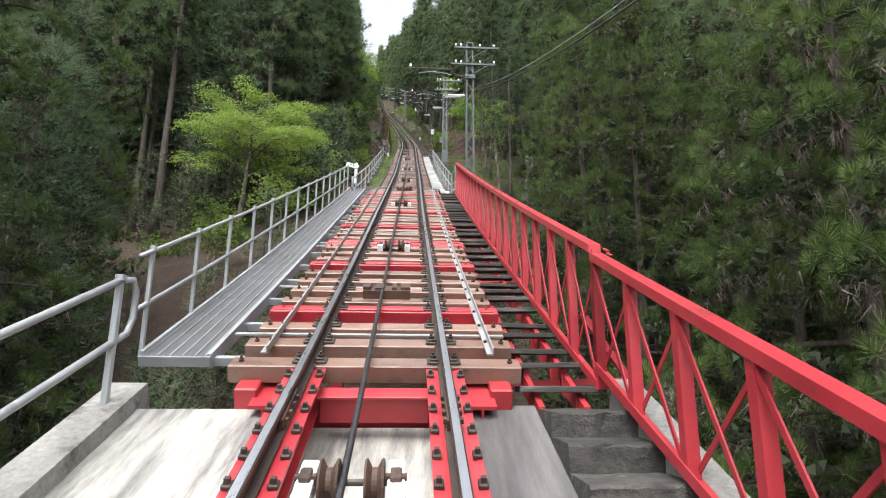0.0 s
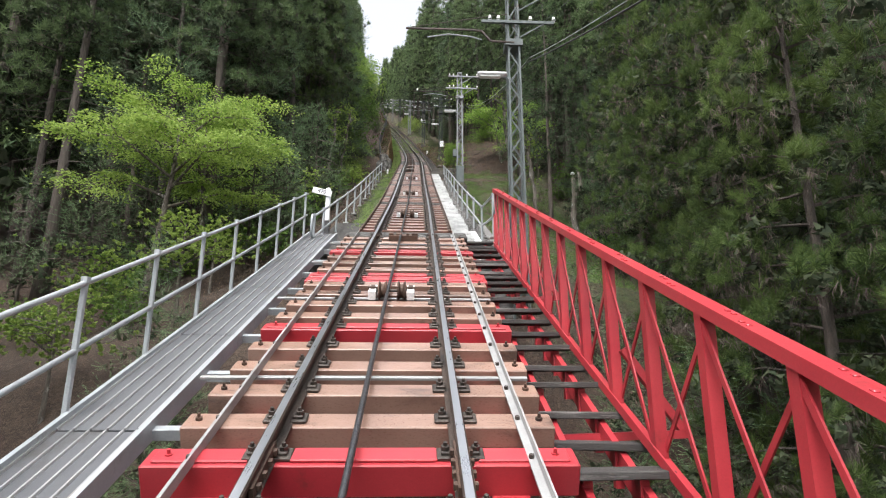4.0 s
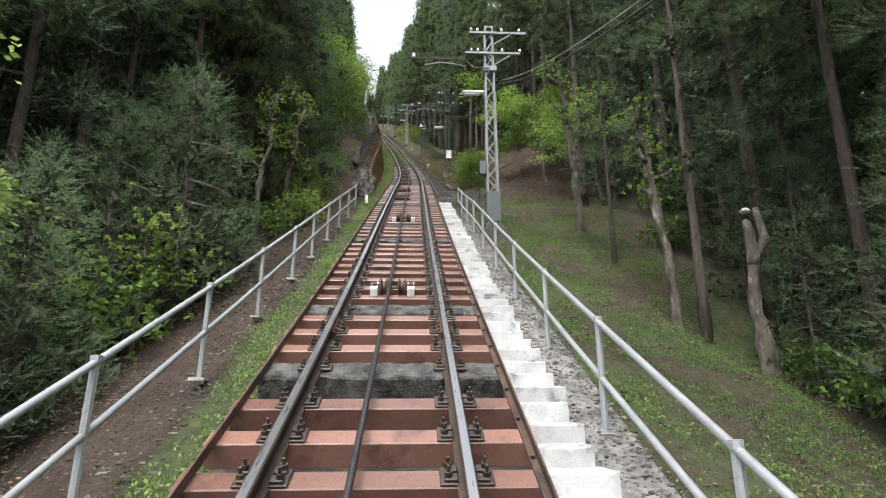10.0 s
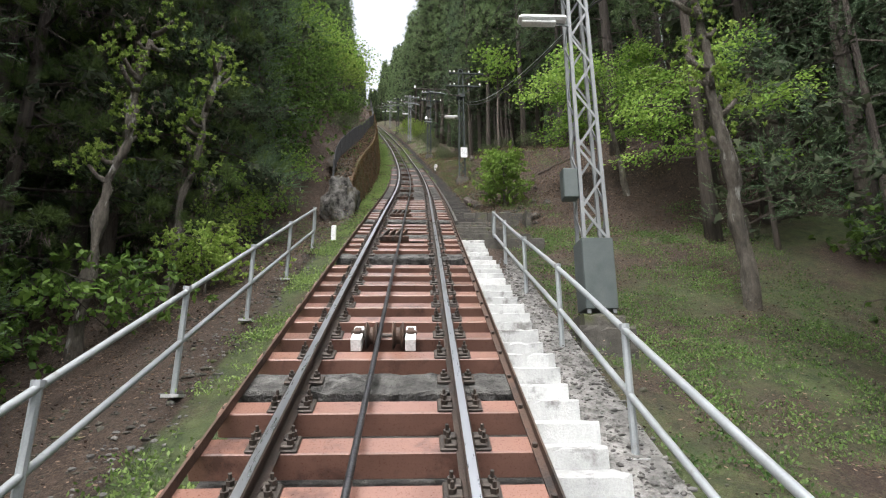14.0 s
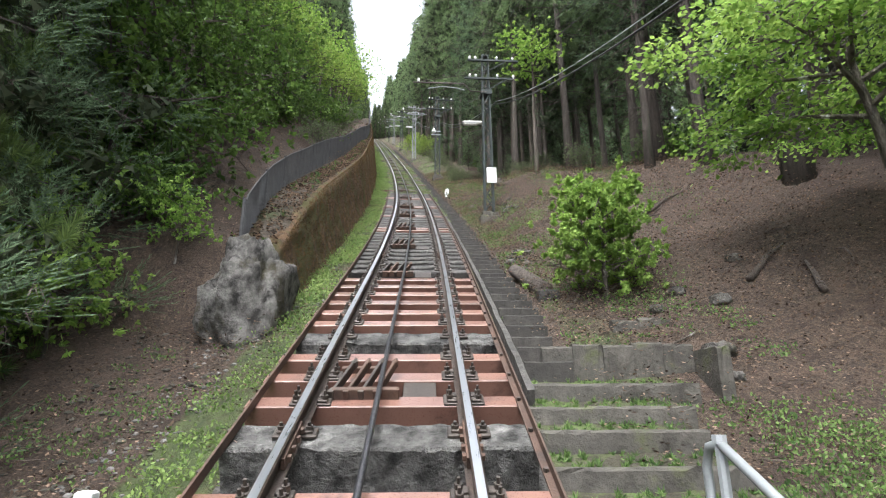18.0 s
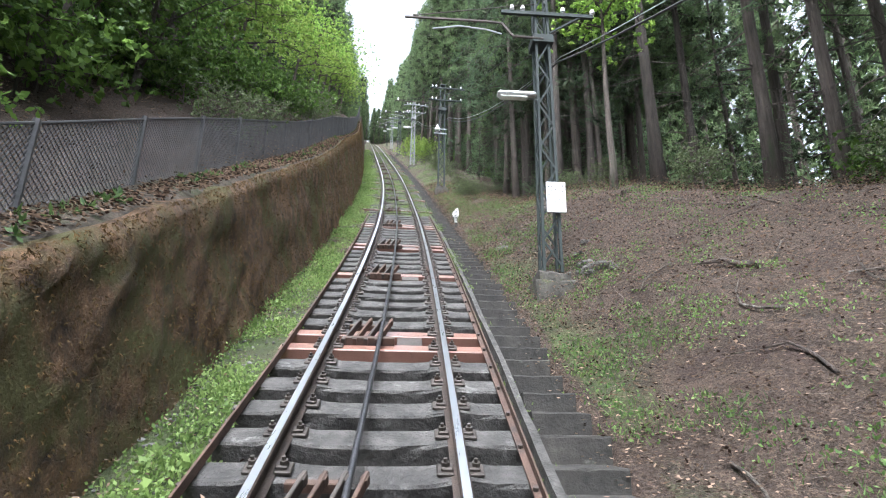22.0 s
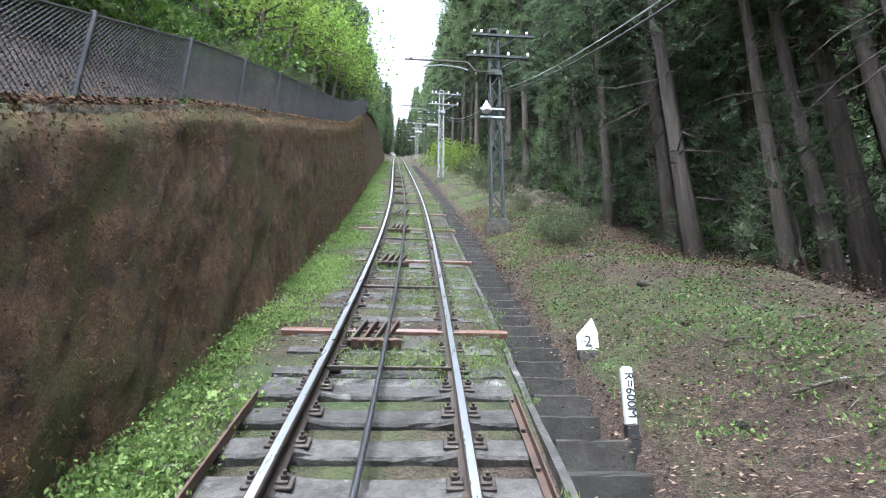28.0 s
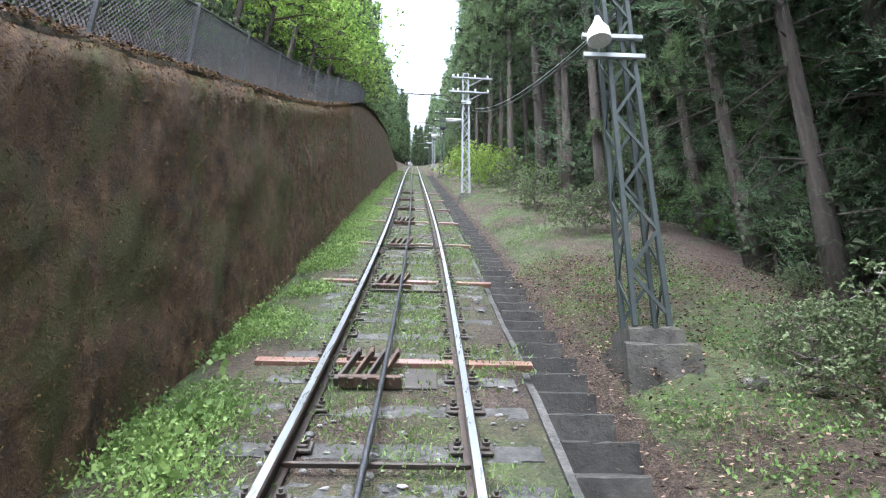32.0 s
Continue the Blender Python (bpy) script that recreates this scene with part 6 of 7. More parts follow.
LOW = [conifer("cedar_tree", DENSE, 17, 0.04, 2.6, 0.17, SUGI, 60, 0.6, 9, (0.08, 26, 0.27, 0.022), 4, 0.0, 6, 26, pom=True),
       conifer("cypress_tree", CYP, 14, 0.04, 2.4, 0.15, HINOKI, 62, 0.56, 22, (0.4, 12, 0.1, 0.022), 0, 0.3, 0, 26, flat=True)]
HIGH = [conifer("cedar_tree", BARE, 20, 0.36, 2.5, 0.165, SUGI, 48, 0.6, 9, (0.09, 20, 0.3, 0.026), 16, 0.1, 4, 24, pom=True),
        conifer("cedar_tree", BARE, 22, 0.42, 2.6, 0.19, SUGI, 48, 0.64, 9, (0.09, 20, 0.3, 0.026), 16, 0.1, 4, 24, pom=True),
        conifer("cypress_tree", "slender cypress with a bare trunk and a high drooping crown", 18, 0.26, 2.3, 0.135, HINOKI, 48, 0.54, 16, (0.44, 10, 0.12, 0.025), 18, 0.4, 0, 20, flat=True, sparse=0.88)]
YOUNG = [conifer("cypress_sapling", "young cypress with grey-green fronds in the shade", 4.2, 0.08, 1.3, 0.05, FROND, 32, 0.28, 10, (0.3, 11, 0.075, 0.014), 0, 0.3, 0, 6, flat=True),
         conifer("cedar_sapling", "young cedar with drooping fronds in the shade", 5.2, 0.1, 1.5, 0.06, FROND, 32, 0.32, 10, (0.32, 11, 0.075, 0.014), 0, 0.3, 0, 6, flat=True)]


def grove(label, seed):
    """A strip of tall trees far off, standing on a slope of its own: trunks, crowns and inner leaves coloured dark for
    shade in one mesh.
    """
    g = np.random.default_rng(seed)
    rise = math.tan(radians(28.0))
    trunks, crown, dark = Mesh(), [], []
    for i in range(14):
        y = -11 + 22 * (i + g.uniform(0, 1)) / 14
        x = g.uniform(-2.6, 2.6)
        z0, h = y * rise, g.uniform(17, 22)
        trunks.tube([(x, y, z0 - 3), (x + g.uniform(-0.2, 0.2), y, z0 + h * 0.5), (x, y, z0 + h)], 0.2, 6, taper=[0.26, 0.17, 0.03])
        m = 110
        f = (np.arange(m) + g.uniform(0, 1, m)) / m
        full = np.minimum(1.0, (f + 0.2) * 3.0) * (1 - f) ** 0.7
        a = np.arange(m) * 2.399 + g.uniform(-0.5, 0.5, m)
        ln = 2.4 * np.maximum(full, 0.08) * g.uniform(0.55, 1.12, m)
        c = np.stack([x + np.cos(a) * ln, y + np.sin(a) * ln, z0 + h * (0.06 + 0.94 * f) - 0.15 * ln], 1)
        c = np.repeat(c, 7, 0) + g.normal(0, 0.3, (m * 7, 3))
        d = np.repeat(np.stack([np.cos(a), np.sin(a), np.full(m, 0.35)], 1), 7, 0) + g.normal(0, 0.5, (m * 7, 3))
        crown.append(sprays(c, d, 0.14, 6, 0.42, 0.08, 1.1, 0.2))
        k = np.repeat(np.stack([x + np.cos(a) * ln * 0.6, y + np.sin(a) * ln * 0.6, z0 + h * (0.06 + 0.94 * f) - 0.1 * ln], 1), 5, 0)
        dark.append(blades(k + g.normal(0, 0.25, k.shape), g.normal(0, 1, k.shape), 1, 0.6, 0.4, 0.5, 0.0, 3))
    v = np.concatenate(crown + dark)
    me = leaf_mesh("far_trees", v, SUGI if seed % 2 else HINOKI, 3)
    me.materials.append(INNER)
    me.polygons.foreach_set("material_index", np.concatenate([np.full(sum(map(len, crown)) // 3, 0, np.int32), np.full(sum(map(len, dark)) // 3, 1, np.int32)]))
    t = thing("far_trees", label, "trees", kind="stuff")
    part("crowns", me, None, t)
    part("trunks", trunks, BARK, t)
    return t


GROVES = [grove("far stand of tall dark cedars on the slope", 1), grove("far stand of tall dark cypresses on the slope", 2)]


def set_grove(s, l, size=1.0, flip=0.0):
    src = GROVES[int(s) % 2]
    c = copy_thing(src, Matrix.Identity(4))
    c.matrix_basis = frame_z(s, l, plain_height(s, max(-40, min(40, l))), flip) @ Matrix.Diagonal((size, size, size, 1))


rnd = random.Random(11)
for t, s, l in zip(FINE, (3.0, 8.0, 6.5), (-6.2, 7.2, -8.4)):
    stand(t, s, l, s)
for i, t in enumerate(LOW):
    stand(t, -6 - 4 * i, -12 - 5 * i, i)
for i, t in enumerate(HIGH):
    stand(t, 30 + 6 * i, 18 + 4 * i, i)
for i, t in enumerate(GROVES):
    t.matrix_basis = frame_z(230 + 24 * i, 9 - 18 * i, 1.0)
for i, t in enumerate(YOUNG):
    stand(t, 33 + 5 * i, -6.2 - i, i)


def plant(kinds, s0, s1, l0, l1, count, gap, small=0.8, large=1.15, clear=()):
    made, tries = [], 0
    while len(made) < count and tries < count * 40:
        tries += 1
        s, l = rnd.uniform(s0, s1), rnd.uniform(l0, l1)
        if all((s - a) ** 2 + (l - b) ** 2 > gap * gap for a, b in made) and not any((s - a) ** 2 + (l - b) ** 2 < c * c for a, b, c in clear):
            made.append((s, l))
            stand_copy(rnd.choice(kinds), s, l, rnd.uniform(0, 6.28), rnd.uniform(small, large), rnd.uniform(-0.03, 0.03))


# around the gully: the near rows leave the maple open to view
for s, l in ((-1, -5.4), (1.2, -7.6), (4.6, -5.3), (6.2, -6.6), (8.2, -6.4), (8.8, -8.6), (10.6, -7.0), (12.4, -8.2), (14.2, -8.6), (11.4, -10.2), (16.2, -9.8), (14.0, -11.0), (18.4, -10.6), (17.0, -12.0), (20.2, -11.6)):
    stand_copy(FINE[int(s * 7) % 3], s, l, s * 5, rnd.uniform(0.85, 1.1), rnd.uniform(-0.03, 0.03))
plant(FINE[:2], -1, 21, 4.9, 6.6, 11, 1.5, 0.8, 1.05)
plant(FINE, 20, 30, 6.8, 8.6, 5, 1.6, 0.85, 1.05)
plant(LOW, 2, 30, 7.2, 9.6, 13, 1.6, 0.75, 0.95)
plant(LOW, -8, 18, -16, -10, 14, 1.9)
plant(LOW, -4, 26, 9, 14, 18, 1.9)
# forest beside the middle stretch
plant(HIGH, 31, 42, -11, -7.0, 8, 1.5, 0.85, 1.1)
plant(HIGH, 28, 50, -16, -8.6, 14, 1.9, 0.9, 1.2)
plant(LOW, 40, 50, -14, -8.6, 6, 1.9, 0.9, 1.2)
plant(HIGH, 30, 52, -14, -6.2, 22, 1.7, clear=[(27, -7, 4.6)])
for s, l, z in ((44.2, -5.9, 0.95), (45.8, -5.3, 1.05), (47.4, -6.0, 1.1), (48.8, -5.4, 1.05), (49.8, -6.4, 1.1), (46.4, -7.4, 1.1), (43.0, -7.2, 1.0)):
    stand_copy(FINE[int(s * 3) % 3], s, l, s * 3, z * 1.15)
# low growth in the gully
for _ in range(44):
    stand_copy(rnd.choice(YOUNG), rnd.uniform(5, 21), rnd.choice((-1, 1)) * rnd.uniform(2.9, 5.2), rnd.uniform(0, 6), rnd.uniform(0.45, 0.7))
plant(YOUNG, 29, 36.4, -5.8, -3.7, 8, 0.9, 0.7, 1.1, clear=[(32, -4, 1.2)])
for s, l, z in ((36.2, -4.3, 0.95), (36.9, -4.9, 1.05), (37.6, -5.4, 1.1), (38.6, -5.9, 1.15), (39.6, -6.6, 1.2), (40.6, -6.7, 1.1), (35.7, -5.2, 1.1), (38.0, -6.8, 1.2)):
    stand_copy(YOUNG[int(s * 10) % 2], s, l, s * 7, z)
plant(HIGH, 68, 84, 5.3, 8.5, 8, 1.5, 0.75, 0.95)
plant(YOUNG, 28, 48, -14, -4.6, 30, 1.2, 0.6, 1.2, clear=[(32, -4, 1.6), (26, -6.5, 3.0), (38.2, -4.4, 2.0), (40.6, -4.8, 2.2), (43, -5, 2.2), (45.4, -5, 2.0)])
plant(HIGH, 27, 46, 8.6, 17, 20, 2.0)
plant(HIGH, 44, 57, 6.4, 13, 17, 1.7, clear=[(47.6, 5.9, 1.6)])
plant(LOW, 33, 54, 11, 17, 12, 2.2, 0.8, 1.1)
plant(YOUNG, 26, 50, 7.6, 15, 20, 1.4, 0.6, 1.2)
# upper stretch
plant(HIGH, 57, 74, 6.6, 13, 15, 1.9)
plant(HIGH, 73, 104, 4.9, 13, 32, 1.6)
plant(YOUNG, 52, 104, 9, 16, 22, 1.8, 0.6, 1.2)
plant(HIGH, 104, 160, 4.6, 12, 26, 2.0)
plant(YOUNG, 73, 104, 6.0, 12, 22, 1.6, 0.6, 1.1)
plant(YOUNG, 78, 96, 5.6, 9, 12, 1.3, 0.45, 0.8)
plant(LOW, 80, 98, 7.0, 10.5, 9, 1.7, 0.8, 1.05)
# tall dense stands that close the forest on both sides and behind
for i in range(6):
    set_grove(112 + 20 * i, 8.2 if i else 9.2, 1.0 + 0.08 * (i % 3), 0.0)
    set_grove(124 + 20 * i, -8.4, 0.95 + 0.08 * (i % 2))
for i in range(11):
    set_grove(2 + 21 * i, (21 if i in (0, 1, 5, 6, 7, 8, 9, 10) else 23) + 3 * (i % 2), 1.05 + 0.07 * (i % 3))
    set_grove(4 + 21 * i, -20 - 3 * (i % 2), 1.0 + 0.07 * (i % 3))
for i in range(4):
    set_grove(62 + 20 * i, -14.5, 0.9 + 0.05 * (i % 2))
for l in (-18, -6, 6, 18):
    set_grove(246, l, 1.1)
for l, k in ((-3.4, 0.6), (0.4, 0.56), (3.6, 0.64)):
    set_grove(228, l, k)
plant(HIGH, 82, 128, 5.0, 8.4, 24, 1.7, 1.0, 1.2)
plant(LOW, 84, 128, 6.2, 9.5, 12, 2.0, 1.05, 1.25)
plant(LOW, 49, 58, -12.5, -9.5, 6, 1.8, 1.1, 1.3)
plant(LOW, 94, 118, -9.5, -6.8, 7, 1.9, 0.9, 1.15)

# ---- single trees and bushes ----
# leaf green darkened to read as forest shade on trees and shrubs
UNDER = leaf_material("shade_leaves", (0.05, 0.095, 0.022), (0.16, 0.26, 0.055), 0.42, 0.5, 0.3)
maple = layered("maple_tree", "fresh yellow-green maple with spreading layered branches", 6.6, 0.12, 3.6, 0.5, FRESH, 15, 9, 150, 0.085, (0.6, 0.4), 0.5)
stand(maple, 26.6, -7.6, 0.4, 1.12)
stand_copy(maple, 28.6, -6.6, 2.2, 1.05)
low_maple = broadleaf("maple_sapling", "young yellow-green maple in the gully", 2.6, 0.05, 1.1, FRESH, 9, 12, 26, 0.06, 0.3, 0.45)
for s, l, z in ((25.0, -8.2, 1), (23.0, -5.2, 1.1), (26.0, -5.5, 0.9), (20.5, -6.4, 1.0), (45.4, -3.7, 0.62), (44.2, -3.9, 0.6)):
    stand_copy(low_maple, s, l, s, z)
stand(low_maple, 33.3, -4.4, 1.0, 1.0)
shrub = broadleaf("leafy_shrub", "bright green leafy shrub at the forest edge", 1.7, 0.03, 0.95, FRESH, 11, 11, 12, 0.1, 0.5, 0.12, tree="bush")
stand(shrub, 43.0, -3.5, 0, 0.75)
stand(pollard(5.6, 0.09, (0.35, 0.2), 13, seed=3), 41.3, -4.7)
stand(pollard(5.2, 0.085, (0.5, 0.3), 13, seed=5), 43.2, -4.3)
stand(pollard(4.4, 0.08, (-0.4, 0.2), 6, seed=8), 37.2, -5.6)
# right of the middle stretch
stand(pollard(4.6, 0.1, (-0.35, 0.2), 8, seed=14), 34.9, 5.6)
stand(pollard(5.6, 0.12, (-0.6, -0.5), 13, seed=21), 41.6, 5.6)
stump = thing("broken_stump", "tall broken stump with peeling bark and a pale fungus on top", "stump")
part("trunk", gnarl([(0, 0, -0.5), (0.05, 0, 0.4), (-0.05, 0.05, 1.6), (0.05, 0, 2.6), (0.0, 0, 3.5)], [0.3, 0.17, 0.12, 0.11, 0.08], 4), PALE_BARK, stump, smooth=True)
part("stub", Mesh().tube([(0, 0, 2.3), (0.35, 0, 2.9), (0.3, 0.1, 3.6)], 0.08, 7, taper=[0.12, 0.1, 0.06]), PALE_BARK, stump, smooth=True)
part("fungus", Mesh().tube([(0, 0, 3.46), (0, 0, 3.5), (0, 0, 3.55)], 0.15, 10, taper=[0.1, 0.11, 0.05]), WHITE, stump, "pale round fungus", smooth=True)
stand(stump, 34.9, 7.3)
stand_copy(HIGH[2], 38.3, 5.5, 1.0, 0.5)
stand_copy(HIGH[2], 35.3, 6.3, 2.0, 0.75)
for s, l, z in ((36.2, 9.2, 0.8), (32.6, 10.2, 0.85), (40.2, 9.6, 0.8)):
    stand_copy(FINE[2], s, l, s, z)
edge_maple = layered("maple_tree", "green maple with layered branches at the forest edge", 5.6, 0.1, 2.4, 0.4, GREEN, 12, 7, 60, 0.11, (-0.8, 0), 0.5)
stand(edge_maple, 44.6, 7.4, 0, 0.9)
right_maple = layered("maple_tree", "fresh green maple leaning out from the bank", 4.3, 0.1, 2.5, 0.5, GREEN, 15, 8, 95, 0.095, (-0.7, -0.3), 0.42)
stand(right_maple, 47.8, 5.9, 0)
# the round bush on the bank, and others
bush = broadleaf("round_bush", "round bright green bush standing alone on the litter bank", 2.2, 0.04, 0.72, LUSH, 20, 14, 30, 0.068, 0.75, 0.06, tree="bush", size=0.2)
stand(bush, 49.9, 2.85, 0.3, 0.98)
grey_bush = broadleaf("low_bush", "low grey-green bush with twiggy stems beside the mast", 1.3, 0.03, 0.9, SHRUB, 13, 11, 13, 0.058, 0.6, 0.1, tree="bush", size=0.2)
stand(grey_bush, 78.2, 3.5, 0, 0.75)
for s, l, z in ((79.2, 3.6, 0.55), (77.0, 3.1, 0.62), (79.4, 4.4, 0.55), (82.4, 5.6, 0.4), (76.6, 3.3, 0.45), (82.8, 3.6, 0.45), (62.0, 6.2, 0.8), (65.6, 5.6, 0.7), (67.5, 5.0, 0.6), (58.0, 7.2, 0.8), (86.0, 3.6, 0.9), (90.0, 3.4, 1.0), (95.0, 3.6, 1.1)):
    stand_copy(grey_bush, s, l, s, z)
for s, l, z in ((103.0, 3.8, 1.2), (108.0, 3.6, 1.2), (99.5, 3.5, 0.9), (115.0, 3.4, 1.2)):
    stand_copy(shrub, s, l, s, z)
tall_edge = broadleaf("broadleaf_tree", "slim tree with a small green crown beside the mast", 7.6, 0.09, 1.6, GREEN, 10, 14, 16, 0.1, 0.4, 0.72, bark=BARK)
stand(tall_edge, 63.6, 4.9, 0.5)
fresh_bush = broadleaf("leafy_shrub", "green leafy shrub with hanging sprays in the shade", 2.3, 0.03, 1.0, GREEN, 11, 10, 9, 0.1, 0.5, 0.15, tree="bush")
stand(fresh_bush, 49.4, -5.0)
under = broadleaf("undergrowth_shrub", "undergrowth shrub, leaf colour darkened for forest shade", 1.5, 0.025, 0.95, UNDER, 8, 7, 6, 0.13, 0.5, 0.1, bark=BARK, tree="bush")
stand(under, 36.0, -7.5)
# broad-leaved trees above the retaining wall
hill = [broadleaf("broadleaf_tree", "bright green broad-leaved tree leaning over the retaining wall", 6.5, 0.13, 2.9, GREEN, 13, 15, 10, 0.14, 0.45, 0.45, bark=BARK, lean=(0.8, 0), size=0.4),
        broadleaf("broadleaf_tree", "yellow-green broad-leaved tree on the slope above the wall", 5.4, 0.11, 2.5, FRESH, 12, 15, 10, 0.13, 0.45, 0.42, bark=BARK, lean=(0.6, 0.2), size=0.36),
        broadleaf("evergreen_tree", "broad-leaved tree at the forest edge, leaf colour darkened for shade", 5.6, 0.11, 2.3, UNDER, 12, 14, 10, 0.13, 0.5, 0.12, bark=BARK, lean=(0.4, 0), size=0.36)]
stand(hill[0], 61.0, -8.4, 0)
stand(hill[1], 70.0, -6.0, 0)
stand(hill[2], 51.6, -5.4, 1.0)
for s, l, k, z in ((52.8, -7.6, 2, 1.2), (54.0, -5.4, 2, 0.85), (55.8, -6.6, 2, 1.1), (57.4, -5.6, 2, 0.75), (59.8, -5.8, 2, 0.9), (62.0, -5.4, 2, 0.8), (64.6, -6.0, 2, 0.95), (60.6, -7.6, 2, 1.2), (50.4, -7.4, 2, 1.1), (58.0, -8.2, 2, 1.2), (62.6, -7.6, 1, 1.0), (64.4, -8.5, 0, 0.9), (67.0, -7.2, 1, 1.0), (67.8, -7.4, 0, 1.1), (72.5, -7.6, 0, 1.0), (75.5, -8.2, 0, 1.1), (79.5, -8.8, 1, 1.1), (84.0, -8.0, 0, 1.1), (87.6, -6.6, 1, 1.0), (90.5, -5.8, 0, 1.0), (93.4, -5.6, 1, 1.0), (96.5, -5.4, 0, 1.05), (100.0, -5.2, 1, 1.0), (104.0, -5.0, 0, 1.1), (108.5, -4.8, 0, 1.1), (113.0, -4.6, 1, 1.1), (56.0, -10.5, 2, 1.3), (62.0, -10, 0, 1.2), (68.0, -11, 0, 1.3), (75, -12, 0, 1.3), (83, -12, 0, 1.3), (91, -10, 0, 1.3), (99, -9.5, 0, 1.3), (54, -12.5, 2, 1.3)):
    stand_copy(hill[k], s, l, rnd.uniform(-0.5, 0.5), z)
for s, l, z in ((47.2, -4.6, 0.95), (48.6, -4.1, 0.7), (50.2, -3.4, 0.5)):
    stand_copy(fresh_bush, s, l, s, z)
for s, l in ((73.0, -3.6), (76.5, -4.0), (80.0, -4.4), (83.0, -3.8), (86.0, -4.2), (66.0, -3.6), (62.0, -3.4)):
    stand_copy(grey_bush, s, l, s, rnd.uniform(0.6, 1.0))

# trees added so that their high crowns shade the slope above the wall
plant(HIGH, 53, 68, -10.5, -6.8, 9, 1.6, 0.85, 1.05)
for _ in range(100):
    s, l = rnd.uniform(50.5, 86), rnd.uniform(-10.5, -3.9)
    if s > 57 and l > -4.2:
        continue
    stand_copy(under, s, l, s * 5, rnd.uniform(0.6, 1.2))
for _ in range(40):
    stand_copy(under, rnd.uniform(23, 50), rnd.uniform(-12, -4.2), rnd.uniform(0, 6), rnd.uniform(0.5, 1.2))
for _ in range(34):
    stand_copy(under, rnd.uniform(24, 48), rnd.uniform(7.6, 14), rnd.uniform(0, 6), rnd.uniform(0.5, 1.2))
for _ in range(12):
    stand_copy(under, rnd.uniform(79, 100), rnd.uniform(5.4, 8.5), rnd.uniform(0, 6), rnd.uniform(0.4, 0.9))
for _ in range(24):
    stand_copy(under, rnd.uniform(54, 100), rnd.uniform(8, 15), rnd.uniform(0, 6), rnd.uniform(0.5, 1.2))

# ---- rocks and logs ----
def rock(name, label, sx, sy, sz, seed, mat=ROCK, parts=14):
    g = Vector((seed * 7.3, seed * 3.1, seed))
    me = Mesh()
    n = parts
    for i in range(n + 1):
        a = math.pi * i / n
        for j in range(2 * n):
            b = math.pi * j / n
            d = Vector((math.sin(a) * math.cos(b), math.sin(a) * math.sin(b), math.cos(a)))
            q = 1 + 0.34 * noise.noise(d * 1.6 + g) + 0.2 * noise.noise(d * 4 + g) + 0.1 * noise.noise(d * 9 + g) + 0.05 * noise.noise(d * 21 + g)
            e = Vector([math.copysign(abs(c) ** 0.7, c) for c in d])
            me.v.append((e.x * q * sx, e.y * q * sy, e.z * q * sz))
    w = 2 * n
    me.f = [(i * w + j, (i + 1) * w + j, (i + 1) * w + (j + 1) % w, i * w + (j + 1) % w) for i in range(n) for j in range(w)]
    return thing(name, label, "rock", data=me.data(name, mat, True))


rock("boulder", "grey mossy boulder at the end of the retaining wall", 0.46, 0.72, 0.82, 3, parts=28).matrix_world = frame_z(49.55, -2.05, -0.42)
stone = rock("stone", "loose grey stone lying on the leaf litter", 0.075, 0.09, 0.055, 8, parts=10)
stone.matrix_world = frame_z(64.4, 3.5, ground_height(64.4, 3.5) + 0.08)
for s, l, z in ((49.0, 3.2, 1.1), (49.3, 3.6, 1.3), (48.7, 3.9, 1.4), (49.6, 4.6, 1.2), (52.6, 2.1, 1.0), (53.0, 2.3, 0.8), (47.9, 2.3, 0.8), (60.6, 3.1, 1.2), (60.9, 3.3, 0.9), (60.2, 3.0, 1.1), (60.1, 3.08, 1.2), (60.0, 2.94, 1.0), (59.9, 3.06, 1.3), (59.75, 3.0, 1.0), (59.68, 3.14, 1.5), (59.5, 3.2, 1.2), (59.3, 3.24, 0.9), (54.2, 2.3, 1.6), (54.0, 2.45, 1.3), (53.6, 2.2, 1.2), (53.3, 2.0, 1.5), (53.2, 2.25, 1.0), (53.9, 2.1, 1.1), (47.7, 3.3, 1.9), (47.5, 3.1, 1.2), (47.3, 3.25, 1.0), (65.4, 3.75, 2.6), (64.2, 2.4, 1.6), (72.2, 3.1, 0.9), (70.6, 2.9, 0.8), (69.0, 2.5, 0.6), (78.9, 2.9, 1.2), (78.7, 3.3, 0.9), (67.4, 2.6, 0.7), (74.8, 3.2, 0.8)):
    copy_thing(stone, frame_z(s, l, ground_height(s, l) + 0.01, s * 3) @ Matrix.Diagonal((z, z, z, 1)))
log = thing("log", "fallen weathered log beside the dark steps", "log")
part("trunk", Mesh().tube([Z(51.95, 1.85, -0.28), Z(51.3, 1.98, -0.32), Z(50.6, 2.12, -0.36)], 0.13, 10, taper=[0.11, 0.13, 0.14]), BARK, log, smooth=True)
part("block", Mesh().box(-0.16, 0.16, -0.13, 0.13, -0.12, 0.14, m=frame_z(50.4, 2.1, -0.45), bevel=0.02), WOOD_DARK, log)
